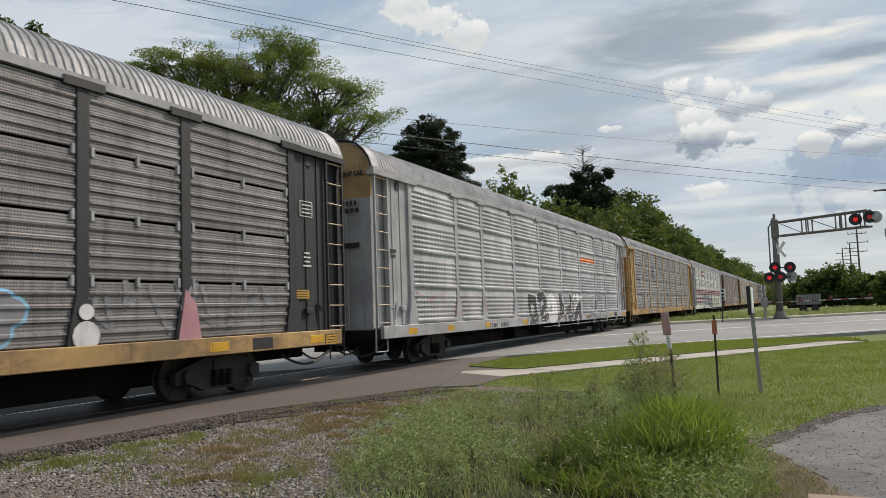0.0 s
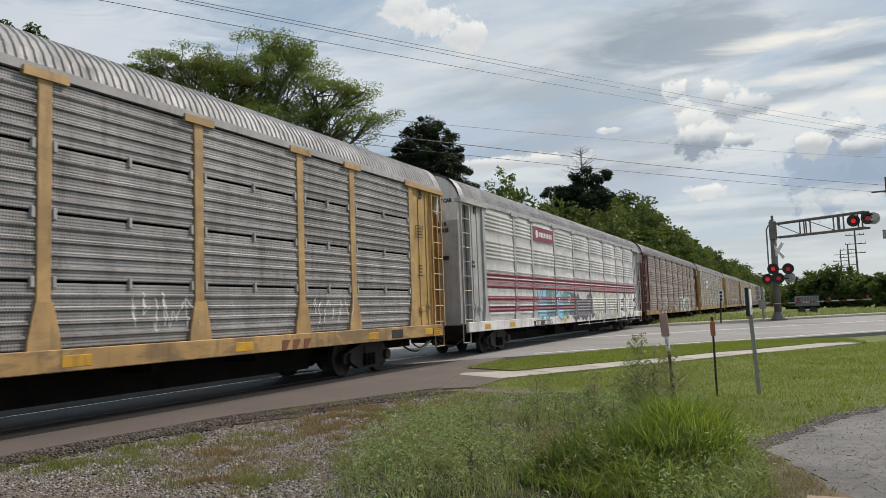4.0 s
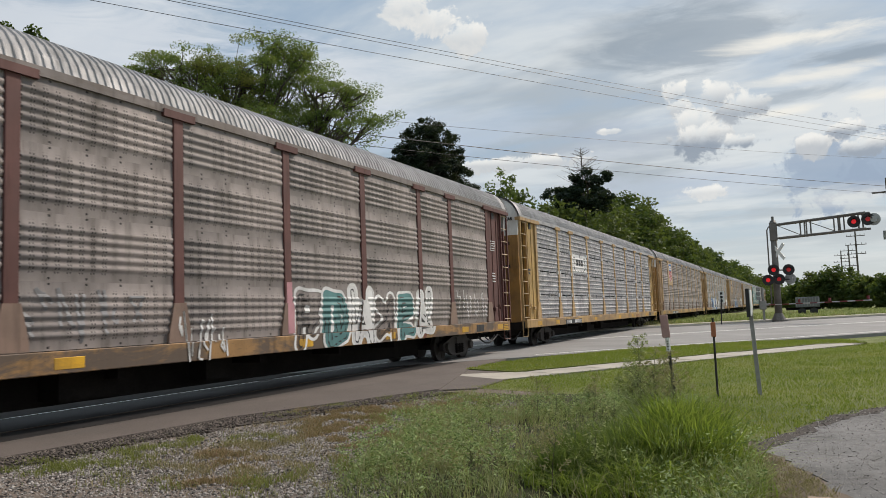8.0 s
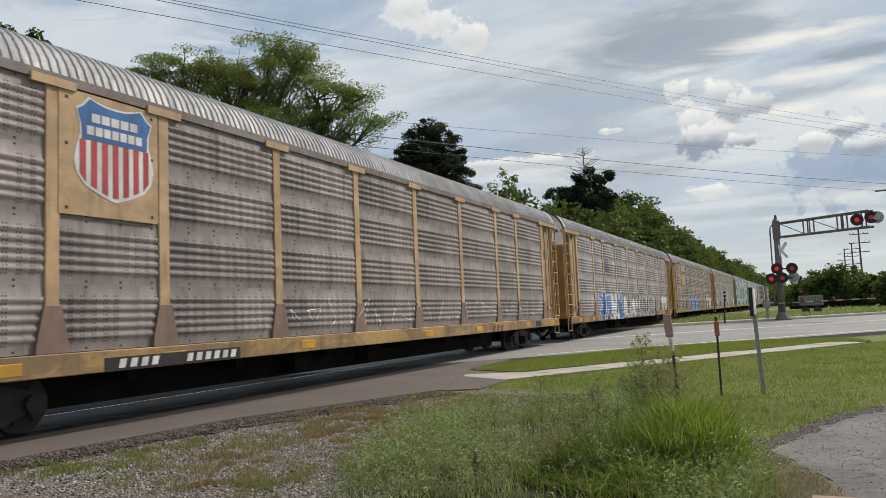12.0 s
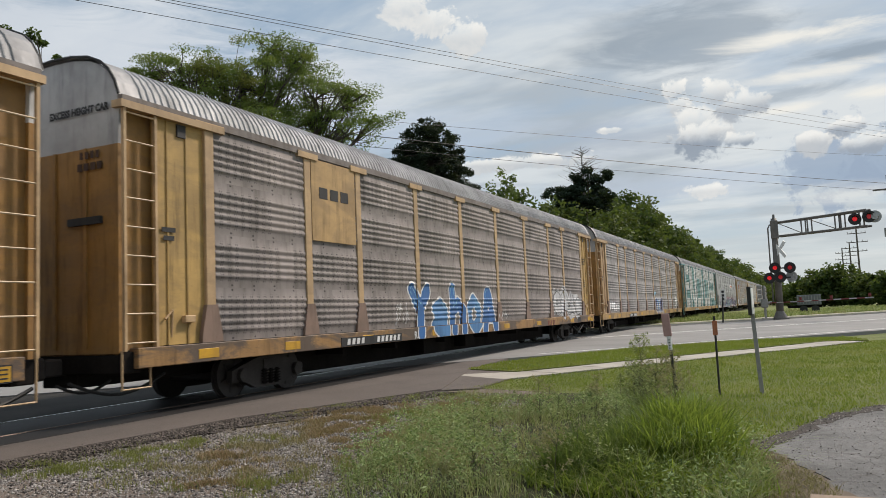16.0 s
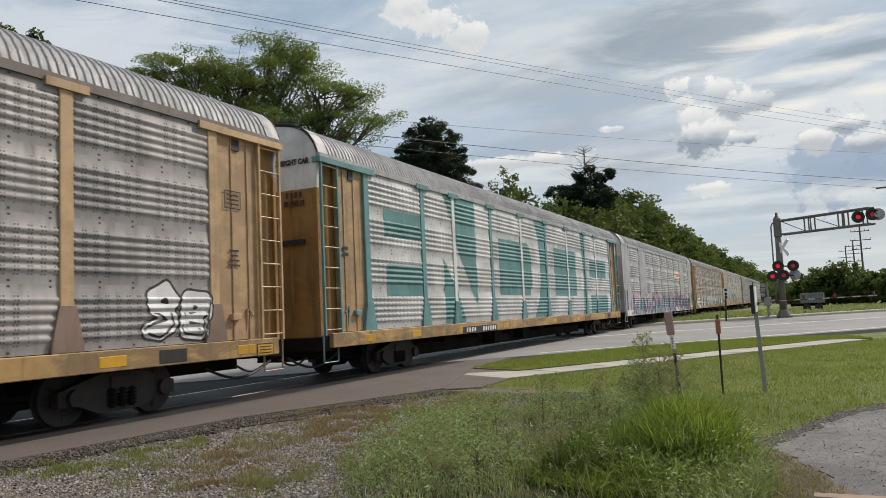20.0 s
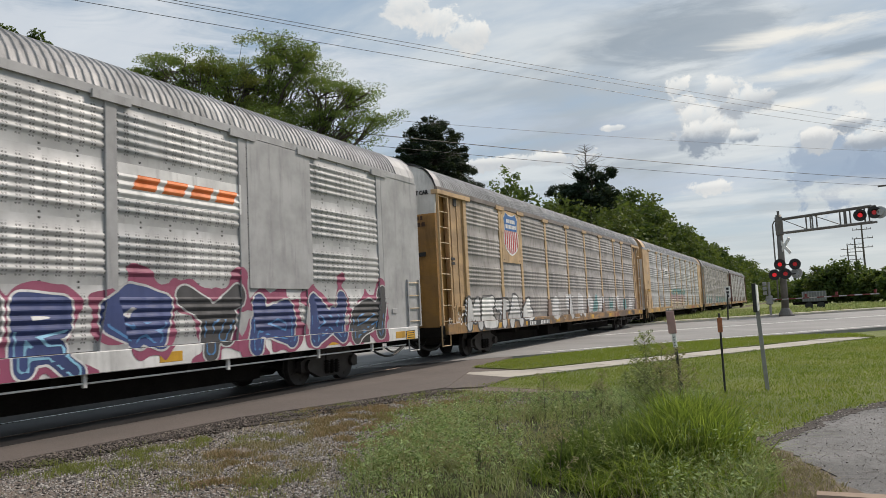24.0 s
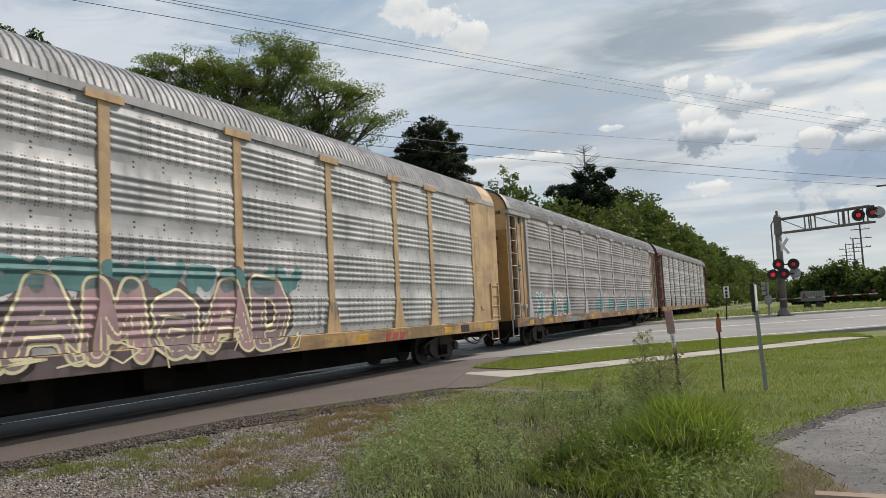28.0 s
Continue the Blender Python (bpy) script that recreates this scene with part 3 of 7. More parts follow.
sheet("dirt_edge", ragged([(-8.75, -2), (-7.85, -2), (-7.8, 5.4), (-7.65, 7.2), (-7.3, 8.6), (-6.7, 10.6), (-6.0, 12.7), (-6.6, 13.35), (-7.5, 11.0), (-8.2, 9.0), (-8.6, 5.5)], 0.16, 0.22, 4.0), -0.03, DIRT, "dark crumbled dirt along the asphalt edge", "dirt edge")
# driveway at the lower right
DRIVE = Nodes("driveway_asphalt")
_g = DRIVE.noise(0.8, 6, 0.65)
_s = DRIVE.noise(70.0, 5, 0.75)
_k = DRIVE.noise(3.5, 6, 0.7, dist=1.5)
_c = DRIVE.mix(DRIVE.ramp(_g, 0.35, 0.65), (0.105, 0.104, 0.104), (0.19, 0.187, 0.185))
_c = DRIVE.mix(DRIVE.math("MULTIPLY", DRIVE.ramp(_k, 0.52, 0.66), 0.6), _c, (0.05, 0.046, 0.042))
_v = DRIVE.nt.nodes.new("ShaderNodeTexVoronoi")
_v.feature = "DISTANCE_TO_EDGE"
_v.inputs["Scale"].default_value = 0.8
_w = DRIVE.nt.nodes.new("ShaderNodeVectorMath")
_w.operation = "ADD"
DRIVE.nt.links.new(DRIVE.coords(), _w.inputs[0])
DRIVE.nt.links.new(DRIVE.math("MULTIPLY", DRIVE.noise(2.2, 6, 0.7), 0.8), _w.inputs[1])
DRIVE.nt.links.new(_w.outputs[0], _v.inputs["Vector"])
_c = DRIVE.mix(DRIVE.math("MULTIPLY", DRIVE.ramp(_v.outputs["Distance"], 0.022, 0.004), 0.35), _c, (0.05, 0.046, 0.042))
_c = DRIVE.mix(DRIVE.math("MULTIPLY", DRIVE.ramp(_s, 0.45, 0.72), 0.5), _c, (0.30, 0.29, 0.27))
DRIVE.bump(DRIVE.math("ADD", _s, DRIVE.math("MULTIPLY", _k, 2.0)), 0.7, 0.015)
DRIVE = DRIVE.done(_c, 0.9)
drive = sheet("driveway", ragged([(-0.59, 8.2), (-0.42, 8.65), (-0.22, 9.35), (-0.04, 9.93), (0.21, 10.62), (0.48, 11.08), (0.75, 11.55), (1.6, 12.9), (14, 26), (20, 8), (8, -6), (1.2, -4), (0.5, 4.0), (0.14, 6.3), (0.04, 6.6), (-0.1, 7.0), (-0.2, 7.46), (-0.37, 7.93)], 0.12, 0.12, 7.0, 2.5),
              -0.041, DRIVE, "old grey asphalt driveway with a broken edge", "driveway")

sheet("driveway_edge", ragged([(-0.7, 8.2), (-0.5, 8.8), (-0.3, 9.45), (-0.12, 10.05), (0.13, 10.72), (0.42, 11.2), (0.7, 11.68), (1.5, 12.95), (1.6, 12.8), (0.8, 11.45), (0.52, 10.98), (0.26, 10.5), (0.0, 9.8), (-0.18, 9.2), (-0.36, 8.55), (-0.52, 8.15)], 0.10, 0.13, 21.0, 3.0), -0.0375, DIRT, "dark broken edge of the driveway", "dirt edge", "structure", 0.03)
PALE_DIRT = plain("pale_dirt", (0.125, 0.10, 0.078), 0.95, 0, 14, 0.4, 0.8, 0.2)
sheet("dirt_patch", ragged([(-0.80, 8.1), (-0.5, 8.1), (-0.3, 7.8), (-0.1, 7.25), (0.1, 6.65), (0.35, 5.6), (-0.45, 5.6), (-0.7, 6.6)], 0.12, 0.14, 12.0, 2.5), -0.038, PALE_DIRT, "pale washed-out dirt by the driveway", "dirt patch", "structure", 0.03)

# edge lines and kerb of the road
for i, (u0, u1, n) in enumerate(((2.0, 130, 0.75), (0.0, 130, 9.4), (0.0, 130, 9.7))):
    bm = bmesh.new()
    slab(bm, [road_point(u0, n), road_point(u1, n), road_point(u1, n + 0.13), road_point(u0, n + 0.13)], 0.001, 0.005, "z")
    tagged(part("road_line", bm, PAINTLINE), "white painted edge line on the road", "road marking", "", "structure")
bm = bmesh.new()
slab(bm, [road_point(8, 19), road_point(200, 19), road_point(200, 19.25), road_point(8, 19.25)], -0.1, 0.13, "z")
tagged(part("kerb", bm, CONCRETE), "pale concrete kerb along the far side of the road", "kerb", "", "structure")
far_walk = sheet("far_pavement", [road_point(6, 21.2), road_point(200, 21.2), road_point(200, 22.7), road_point(6, 22.7)], 0.10, CONCRETE, "concrete walk on the far side of the road", "pavement")
far_verge = sheet("far_verge", [road_point(6, 19.25), road_point(200, 19.25), road_point(200, 60), road_point(6, 60)], 0.09, LAWN, "grass verge beyond the road", "verge")

# concrete walk in slabs
walk_path = tagged(new("pavement"), "pale concrete walk laid in square slabs", "pavement", "", "structure")
WU, WN = Vector((0.52, 0.854)), Vector((-0.854, 0.52))
for i in range(9):
    bm = bmesh.new()
    a = Vector((-6.1, 15.29)) + WU * (1.62 * i + 0.012)
    b = Vector((-6.1, 15.29)) + WU * (1.62 * (i + 1) - 0.012)
    q = [a, b, b + WN * 1.15, a + WN * 1.15 if i else Vector((-7.95, 16.44))]
    slab(bm, [(p.x, p.y) for p in q], -0.15, -0.018 + 0.005 * ((i * 7) % 3), "z")
    part("slab", bm, CONCRETE, walk_path)

# ---- railway track ----
track = tagged(new("railway_track"), "single railway track with worn shining rail heads", "railway track", "", "structure")
track.matrix_world = Matrix.Rotation(radians(TRACK_TURN), 4, "Z") @ pose(TRACK_X, 0, 0)
bm = bmesh.new()
slab(bm, [(-2.9, -0.45), (-1.6, -0.16), (1.6, -0.16), (2.9, -0.45)], 40, 900, "y")
part("ballast", bm, BALLAST, track)
for x in (-0.76, 0.76):
    bm = bmesh.new()
    slab(bm, [(x - 0.07, -0.17), (x + 0.07, -0.17), (x + 0.07, -0.15), (x + 0.012, -0.13), (x + 0.012, -0.05), (x + 0.036, -0.035), (x + 0.036, -0.004), (x - 0.036, -0.004), (x - 0.036, -0.035), (x - 0.012, -0.05), (x - 0.012, -0.13), (x - 0.07, -0.15)], -60, 900, "y")
    rail = part("rail", bm, RAILSTEEL, track)
    bm = bmesh.new()
    slab(bm, [(x - 0.03, -0.004), (x + 0.03, -0.004), (x + 0.022, 0.006), (x - 0.022, 0.006)], -60, 900, "y")
    part("rail_head", bm, RAILHEAD if x < 0 else RAILSTEEL, rail)
bm = bmesh.new()
box(bm, -1.3, 1.3, -0.11, 0.11, -0.2, -0.13)
sleeper = mesh_of("sleeper", bm, TIMBER)
for i in range(130):
    shared("sleeper", sleeper, track, (0, 41 + i * 0.56, 0))

# ---- the autorack wagons ----
LENGTH, SILL0, SILL1, EAVE = 29.2, 0.79, 1.12, 4.99
POSTS = [2.04, 5.03, 7.09, 10.09, 13.10, 16.10, 19.11, 22.11, 24.17, 27.16]
MARK_LENGTH = 27.4  # markings are laid out on a side of this length and stretched to the wagon's
STRETCH = LENGTH / MARK_LENGTH
ROWS = 4
PANEL_BACK = 0.024  # how far the sheets lie behind the wagon's face
PANEL_H = (EAVE - SILL1) / ROWS


def profile(kind):
    """Heights and depths of one side panel's section, over its own height."""
    h, pts = PANEL_H, []
    if kind == "fine":
        pts = [(0.0, -0.012), (0.012, 0.0)]
        z = 0.03
        while z < h - 0.19:
            pts += [(z + 0.10, 0.002), (z + 0.122, 0.028), (z + 0.158, 0.028), (z + 0.178, 0.0)]
            z += 0.195
        pts += [(h - 0.048, 0.0), (h - 0.04, -0.012)]
    else:
        pts = [(0.0, 0.0), (0.14, 0.0)] if kind == "ribbed" else [(0.0, 0.0), (0.012, 0.035), (0.04, 0.058), (0.10, 0.058), (0.128, 0.03), (0.14, 0.0)]
        z = 0.14
        for i in range(5):  # soft round corrugations
            pts += [(z + 0.135 * f, 0.017 * (1 - math.cos(2 * math.pi * f))) for f in (0.0, 0.18, 0.34, 0.5, 0.66, 0.82)][(i == 0):]
            z += 0.135
        pts += [(h, 0.0)]
    return pts


PROFILES = {k: profile(k) for k in ("fine", "ribbed", "bulged")}


def depth_at(kind, z):
    p = PROFILES[kind]
    w = (z - SILL1) % PANEL_H
    for (a, da), (b, db) in zip(p, p[1:]):
        if a <= w <= b:
            return da + (db - da) * (w - a) / max(b - a, 1e-6)
    return 0.0


def panel_mesh(kind, width, material):
    bm = bmesh.new()
    pts = PROFILES[kind]
    rows = []
    for y, inset in ((0, 1), (0.035, 0), (width - 0.035, 0), (width, 1)):
        rows.append([bm.verts.new((FACE_X + (min(d, 0.0) if inset else d) - PANEL_BACK, y, z)) for z, d in pts])
    for a, b in zip(rows, rows[1:]):
        for i in range(len(pts) - 1):
            bm.faces.new((a[i], b[i], b[i + 1], a[i + 1]))
    me = mesh_of("side_panel", bm, material, kind != "fine")
    return me


_panels = {}


def panel(kind, width, material):
    key = (kind, round(width, 2), material.name)
    if key not in _panels:
        _panels[key] = panel_mesh(kind, width, material)
    return _panels[key]


def roof_section(n=8):
    half = [(1.53, 0.10), (1.44, 0.34), (1.30, 0.55), (1.12, 0.70), (0.85, 0.82), (0.45, 0.89)]
    return [(-x, EAVE + z) for x, z in half] + [(0.0, EAVE + 0.91)] + [(x, EAVE + z) for x, z in half[::-1]]


def roof_mesh(first):
    bm = bmesh.new()
    rows, y, pitch = [], first, 0.15
    sec = roof_section(9)
    while y < LENGTH - first:
        for dy, up in ((0.0, 0), (0.06, 0), (0.085, 1), (0.125, 1)):
            rows.append([bm.verts.new((x * (1 + 0.011 * up), y + dy, z + 0.019 * up)) for x, z in sec])
        y += pitch
    for a, b in zip(rows, rows[1:]):
        for i in range(len(sec) - 1):
            bm.faces.new((a[i], b[i], b[i + 1], a[i + 1]))
    return mesh_of("roof", bm, ROOF)


def roof_cap_mesh(material, y0, y1):
    bm = bmesh.new()
    sec = roof_section(9)
    rows = [[bm.verts.new((x * 1.012, y, z + 0.02)) for x, z in sec] for y in (y0, y1)]
    for i in range(len(sec) - 1):
        bm.faces.new((rows[0][i], rows[1][i], rows[1][i + 1], rows[0][i + 1]))
    return mesh_of("roof_cap", bm, material)


POST_OUT, GUSSET_OUT = 0.012, 0.032  # how far posts and gussets stand proud


def post_mesh(material):
    bm = bmesh.new()
    x = FACE_X + POST_OUT
    slab(bm, [(-0.115, 1.75), (0.115, 1.75), (0.115, EAVE - 0.02), (-0.115, EAVE - 0.02)], x - 0.16, x, "x")
    bmesh.ops.bevel(bm, geom=[e for e in bm.edges if abs(e.verts[0].co.z - e.verts[1].co.z) > 1], offset=0.012, segments=1, affect="EDGES")
    return mesh_of("post", bm, material)


def gusset_mesh(material):
    bm = bmesh.new()
    x = FACE_X + GUSSET_OUT
    slab(bm, [(-0.27, 1.02), (0.27, 1.02), (0.25, 1.25), (0.135, 1.78), (-0.135, 1.78), (-0.25, 1.25)], x - 0.12, x, "x")
    return mesh_of("gusset", bm, material)


def cap_mesh(material):
    bm = bmesh.new()
    x = FACE_X + 0.05
    slab(bm, [(-0.36, EAVE - 0.07), (0.36, EAVE - 0.07), (0.36, EAVE + 0.06), (-0.36, EAVE + 0.06)], x - 0.1, x, "x")
    return mesh_of("post_cap", bm, material)


def ladder(parent, y0, y1, x, z0, z1, material, label="", rungs=9):
    bm = bmesh.new()
    for y in (y0, y1 - 0.05):
        box(bm, x - 0.06, x, y, y + 0.05, z0, z1)
    side = part("ladder", bm, material, parent, label)
    bm = bmesh.new()
    rod(bm, (x - 0.02, y0, 0), (x - 0.02, y1, 0), 0.014, 6)
    me = mesh_of("rung", bm, RUNG)
    for i in range(rungs):
        shared("rung", me, side, (0, 0, z0 + 0.12 + (z1 - z0 - 0.2) * i / (rungs - 1)))
    return side


RUNG = painted("rung_paint", (0.55, 0.42, 0.26), 0.5, 0.2)


def wheelset_meshes():
    bm = bmesh.new()
    for x in (-0.79, 0.79):
        s = 1 if x > 0 else -1
        for r, a, b in ((0.42, x - 0.07, x + 0.05), (0.445, x - s * 0.07 - 0.012, x - s * 0.07 + 0.012), (0.11, x - 0.02, x + s * 0.18)):
            rod(bm, (a, 0, 0), (b, 0, 0), r, 28)
        for k in range(6):  # dirt ribs that let the turning show
            t = k * math.pi / 3
            c, sn = math.cos(t), math.sin(t)
            rod(bm, (x + s * 0.055, 0.14 * c, 0.14 * sn), (x + s * 0.055, 0.33 * c, 0.33 * sn), 0.018, 4)
    rod(bm, (-0.95, 0, 0), (0.95, 0, 0), 0.08, 12)
    wheel = mesh_of("wheelset", bm, TRUCK)
    bm = bmesh.new()
    for x in (-0.79, 0.79):
        s = 1 if x > 0 else -1
        for i in range(28):
            t0, t1 = 2 * math.pi * i / 28, 2 * math.pi * (i + 1) / 28
            q = [bm.verts.new((x + s * 0.052, r * math.cos(t), r * math.sin(t))) for r, t in ((0.385, t0), (0.42, t0), (0.42, t1), (0.385, t1))]
            bm.faces.new(q)
    return wheel, mesh_of("tyre", bm, TREAD)


def bogie_meshes():
    bm = bmesh.new()
    for s in (-1, 1):
        x0, x1 = s * 0.93, s * 1.07
        x0, x1 = min(x0, x1), max(x0, x1)
        slab(bm, [(-1.12, 0.52), (-1.12, 0.30), (-0.75, 0.28), (-0.42, 0.14), (0.42, 0.14), (0.75, 0.28), (1.12, 0.30), (1.12, 0.52), (0.8, 0.62), (0.36, 0.74), (-0.36, 0.74), (-0.8, 0.62)], x0, x1, "x")
        for y in (-0.86, 0.86):
            rod(bm, (s * 0.9, y, 0.42), (s * 1.16, y, 0.42), 0.13, 14)
    box(bm, -1.1, 1.1, -0.2, 0.2, 0.42, 0.68)
    frame_me = mesh_of("side_frame", bm, TRUCK)
    bm = bmesh.new()
    rod(bm, (0, 0, 0.2), (0, 0, 0.5), 0.045, 8)
    for k in range(5):
        rod(bm, (0, 0, 0.23 + 0.055 * k), (0, 0, 0.255 + 0.055 * k), 0.075, 10)
    return frame_me, mesh_of("spring", bm, UNDER)


WHEEL_ME, TYRE_ME = wheelset_meshes()
FRAME_ME, SPRING_ME = bogie_meshes()
ROOF_ME, ROOF_SHORT_ME = roof_mesh(0.45), roof_mesh(1.05)
WHEELSETS, WAGONS = [], []


def bogie(parent, y):
    bg = shared("bogie", FRAME_ME, parent, (0, y, 0))
    for s in (-1, 1):
        for dy in (-0.19, 0.0, 0.19):
            shared("spring", SPRING_ME, bg, (s * 1.10, dy, 0))
    for dy in (-0.864, 0.864):
        w = shared("wheelset", WHEEL_ME, bg, (0, dy, 0.42))
        # the polished rim turns with its wheelset
        WHEELSETS.append((w, dy))
    return bg


def on_side(bm, kind, lift=0.007):
    """Lays a flat drawing in the side's plane onto the ribs of the panels."""
    zs = [v.co.z for v in bm.verts]
    lo, hi = min(zs), max(zs)
    if lo < SILL1 - 0.01 < hi:
        bmesh.ops.bisect_plane(bm, geom=bm.verts[:] + bm.edges[:] + bm.faces[:], plane_co=(0, 0, SILL1 - 0.01), plane_no=(0, 0, 1), dist=1e-5)
    for r in range(ROWS):
        for w, _ in PROFILES[kind]:
            z = SILL1 + r * PANEL_H + w
            if lo < z < hi:
                bmesh.ops.bisect_plane(bm, geom=bm.verts[:] + bm.edges[:] + bm.faces[:], plane_co=(0, 0, z), plane_no=(0, 0, 1), dist=1e-5)
    for v in bm.verts:
        d = depth_at(kind, v.co.z) - PANEL_BACK if v.co.z > SILL1 - 0.005 else 0.063
        v.co.x = FACE_X + d + lift


def text_bm(words, size, bold=0.0):
    cu = bpy.data.curves.new("words", "FONT")
    cu.body, cu.size, cu.offset, cu.resolution_u, cu.align_x = words, size, bold, 2, "LEFT"
    ob = bpy.data.objects.new("words", cu)
    scene.collection.objects.link(ob)
    dg = bpy.context.evaluated_depsgraph_get()
    me = bpy.data.meshes.new_from_object(ob.evaluated_get(dg))
    bm = bmesh.new()
    bm.from_mesh(me)
    bpy.data.objects.remove(ob)
    bpy.data.meshes.remove(me)
    return bm


def autorack(index, label, post, kind, steel, door, sill, end_low, end_high, chord=None, trim=None, flush_end=False, foot=None, alt=()):
    """One enclosed car-carrying wagon. Its front is at y = 0, it runs towards -y."""
    w = thing("autorack_wagon", label, "freight wagon", "wagons of the passing train")
    w.location = (TRACK_X, 16.07 + LENGTH_COUPLED * index, 0)
    chord = chord or GREYPAINT
    # roof, caps, chord
    shared("roof", ROOF_SHORT_ME if flush_end else ROOF_ME, w)
    cap_run = 1.08 if flush_end else 0.48
    cap_mat = trim or ROOF
    for y0, y1 in ((0.05, cap_run), (LENGTH - cap_run, LENGTH - 0.05)):
        shared("roof_cap", roof_cap_mesh(cap_mat if flush_end else ROOF, y0, y1), w)
    bm = bmesh.new()
    for s in (-1, 1):
        box(bm, min(s * 1.46, s * 1.565), max(s * 1.46, s * 1.565), 0.1, LENGTH - 0.1, EAVE - 0.01, EAVE + 0.13)
    part("top_chord", bm, chord, w)
    # solid near-black box in place of the shaded inside; far side
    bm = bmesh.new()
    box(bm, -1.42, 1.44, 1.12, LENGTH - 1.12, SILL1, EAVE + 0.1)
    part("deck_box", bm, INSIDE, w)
    bm = bmesh.new()
    box(bm, -1.5, -1.45, 1.85, LENGTH - 1.85, SILL1, EAVE)
    part("far_side", bm, steel, w)
    # floor frame and sills
    bm = bmesh.new()
    for s in (-1, 1):
        box(bm, min(s * 1.40, s * 1.60), max(s * 1.40, s * 1.60), 0.35, LENGTH - 0.35, SILL0, SILL1 - 0.01, 0.012)
    part("side_sill", bm, sill, w)
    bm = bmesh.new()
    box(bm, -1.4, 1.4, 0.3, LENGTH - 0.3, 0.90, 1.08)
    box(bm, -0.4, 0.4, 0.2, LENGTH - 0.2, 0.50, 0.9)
    # deep box added as a black fill for the shade under the wagon
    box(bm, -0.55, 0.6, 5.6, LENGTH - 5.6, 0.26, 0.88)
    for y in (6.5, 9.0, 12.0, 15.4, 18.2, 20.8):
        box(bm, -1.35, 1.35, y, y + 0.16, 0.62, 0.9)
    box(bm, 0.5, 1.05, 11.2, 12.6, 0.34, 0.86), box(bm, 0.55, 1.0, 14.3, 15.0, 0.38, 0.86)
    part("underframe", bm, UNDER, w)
    if index in (0, 2, 10, 11):
        bm = bmesh.new()
        rod(bm, (1.5, 13.5, 0.66), (1.5, LENGTH - 0.9, 0.66), 0.016, 6)
        for y in (15.5, 18.6, 21.6, 24.4, 26.6):
            box(bm, 1.48, 1.53, y, y + 0.06, 0.60, 0.80)
        part("brake_pipe", bm, WHITE if index in (0, 2, 10) else TRUCK, w)
    # side panels, posts
    cols = list(zip(POSTS, POSTS[1:]))
    for a, b in cols:
        for r in range(ROWS):
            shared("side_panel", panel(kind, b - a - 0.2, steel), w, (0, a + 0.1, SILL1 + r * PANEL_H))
    pm, gm, cm = post_mesh(post), gusset_mesh(foot or post), cap_mesh(post)
    pale = post_mesh(WHITE)
    for i, y in enumerate(POSTS):
        p = shared("post", pale if i in alt else pm, w, (0, y, 0))
        shared("gusset", gm, p)
        if foot:
            shared("foot_plate", FOOT_ME, w, (0, y, 0))
        shared("post_cap", cm, p)
    if kind == "fine":
        clip = CLIP_WHITE if index == 4 else CLIP_GREY
        for a, b in cols:
            for r in range(1, ROWS):
                z = SILL1 + r * PANEL_H - 0.08
                for y in (a + 0.17, b - 0.17):
                    shared("clip", clip, w, (0, y, z))
                shared("latch", CLIP_GREY, w, (0, (a + b) / 2, z))
    for y in REFLECT:
        shared("reflector", REFLECTOR_ME, w, (0, y, 0))
    shared("data_panel", DATA_ME, w, (0, LENGTH - 3.1, 0))
    # ends
    for front in (True, False):
        def Y(y):
            return y if front else LENGTH - y
        bm = bmesh.new()
        sec = roof_section(9)
        slab(bm, [(-1.44, SILL1 - 0.1), (1.44, SILL1 - 0.1), (1.44, 4.35), (-1.44, 4.35)], min(Y(0.12), Y(0.2)), max(Y(0.12), Y(0.2)), "y")
        leaf = part("end_door", bm, end_low, w)
        for x in (-0.72, 0.0, 0.72):
            bm = bmesh.new()
            slab(bm, [(x - 0.03, SILL1), (x + 0.03, SILL1), (x + 0.03, 4.35), (x - 0.03, 4.35)], min(Y(0.09), Y(0.118)), max(Y(0.09), Y(0.118)), "y")
            part("door_rib", bm, end_low, leaf)
        bm = bmesh.new()
        slab(bm, [(-1.44, 4.35), (1.44, 4.35)] + [(x * 0.97, z - 0.02) for x, z in sec[::-1]], min(Y(0.12), Y(0.2)), max(Y(0.12), Y(0.2)), "y")
        part("end_gable", bm, end_high, w)
        bm = bmesh.new()
        pipe(bm, [(p[0], Y(0.06), p[1] + 0.03) for p in sec], 0.024, 6)
        part("end_arch", bm, INK_BLACK if not flush_end else post, w)
        # corner post, recessed door sheet behind the ladder
        bm = bmesh.new()
        ya, yb = sorted((Y(0.22), Y(1.74)))
        if flush_end:
            ya, yb = sorted((Y(0.0), Y(1.93)))
            box(bm, FACE_X - 0.07, FACE_X + 0.012, ya, yb, SILL1 - 0.02, EAVE + 0.02, 0.01)
        else:
            ya, yb = sorted((Y(0.82), Y(1.93)))
            box(bm, FACE_X - 0.14, FACE_X - 0.05, ya, yb, SILL1, EAVE - 0.05)
        sheet_part = part("door_sheet", bm, door, w)
        if not flush_end:
            bm = bmesh.new()
            c, d = sorted((Y(0.2), Y(1.11)))
            box(bm, FACE_X - 0.24, FACE_X - 0.17, c, d, SILL1 - 0.05, EAVE - 0.05)
            part("corner_sheet", bm, end_low, w, "shaded sheet behind the ladder")
            for y in (1.06, 1.5):
                c, d = sorted((Y(y), Y(y + 0.03)))
                bm = bmesh.new()
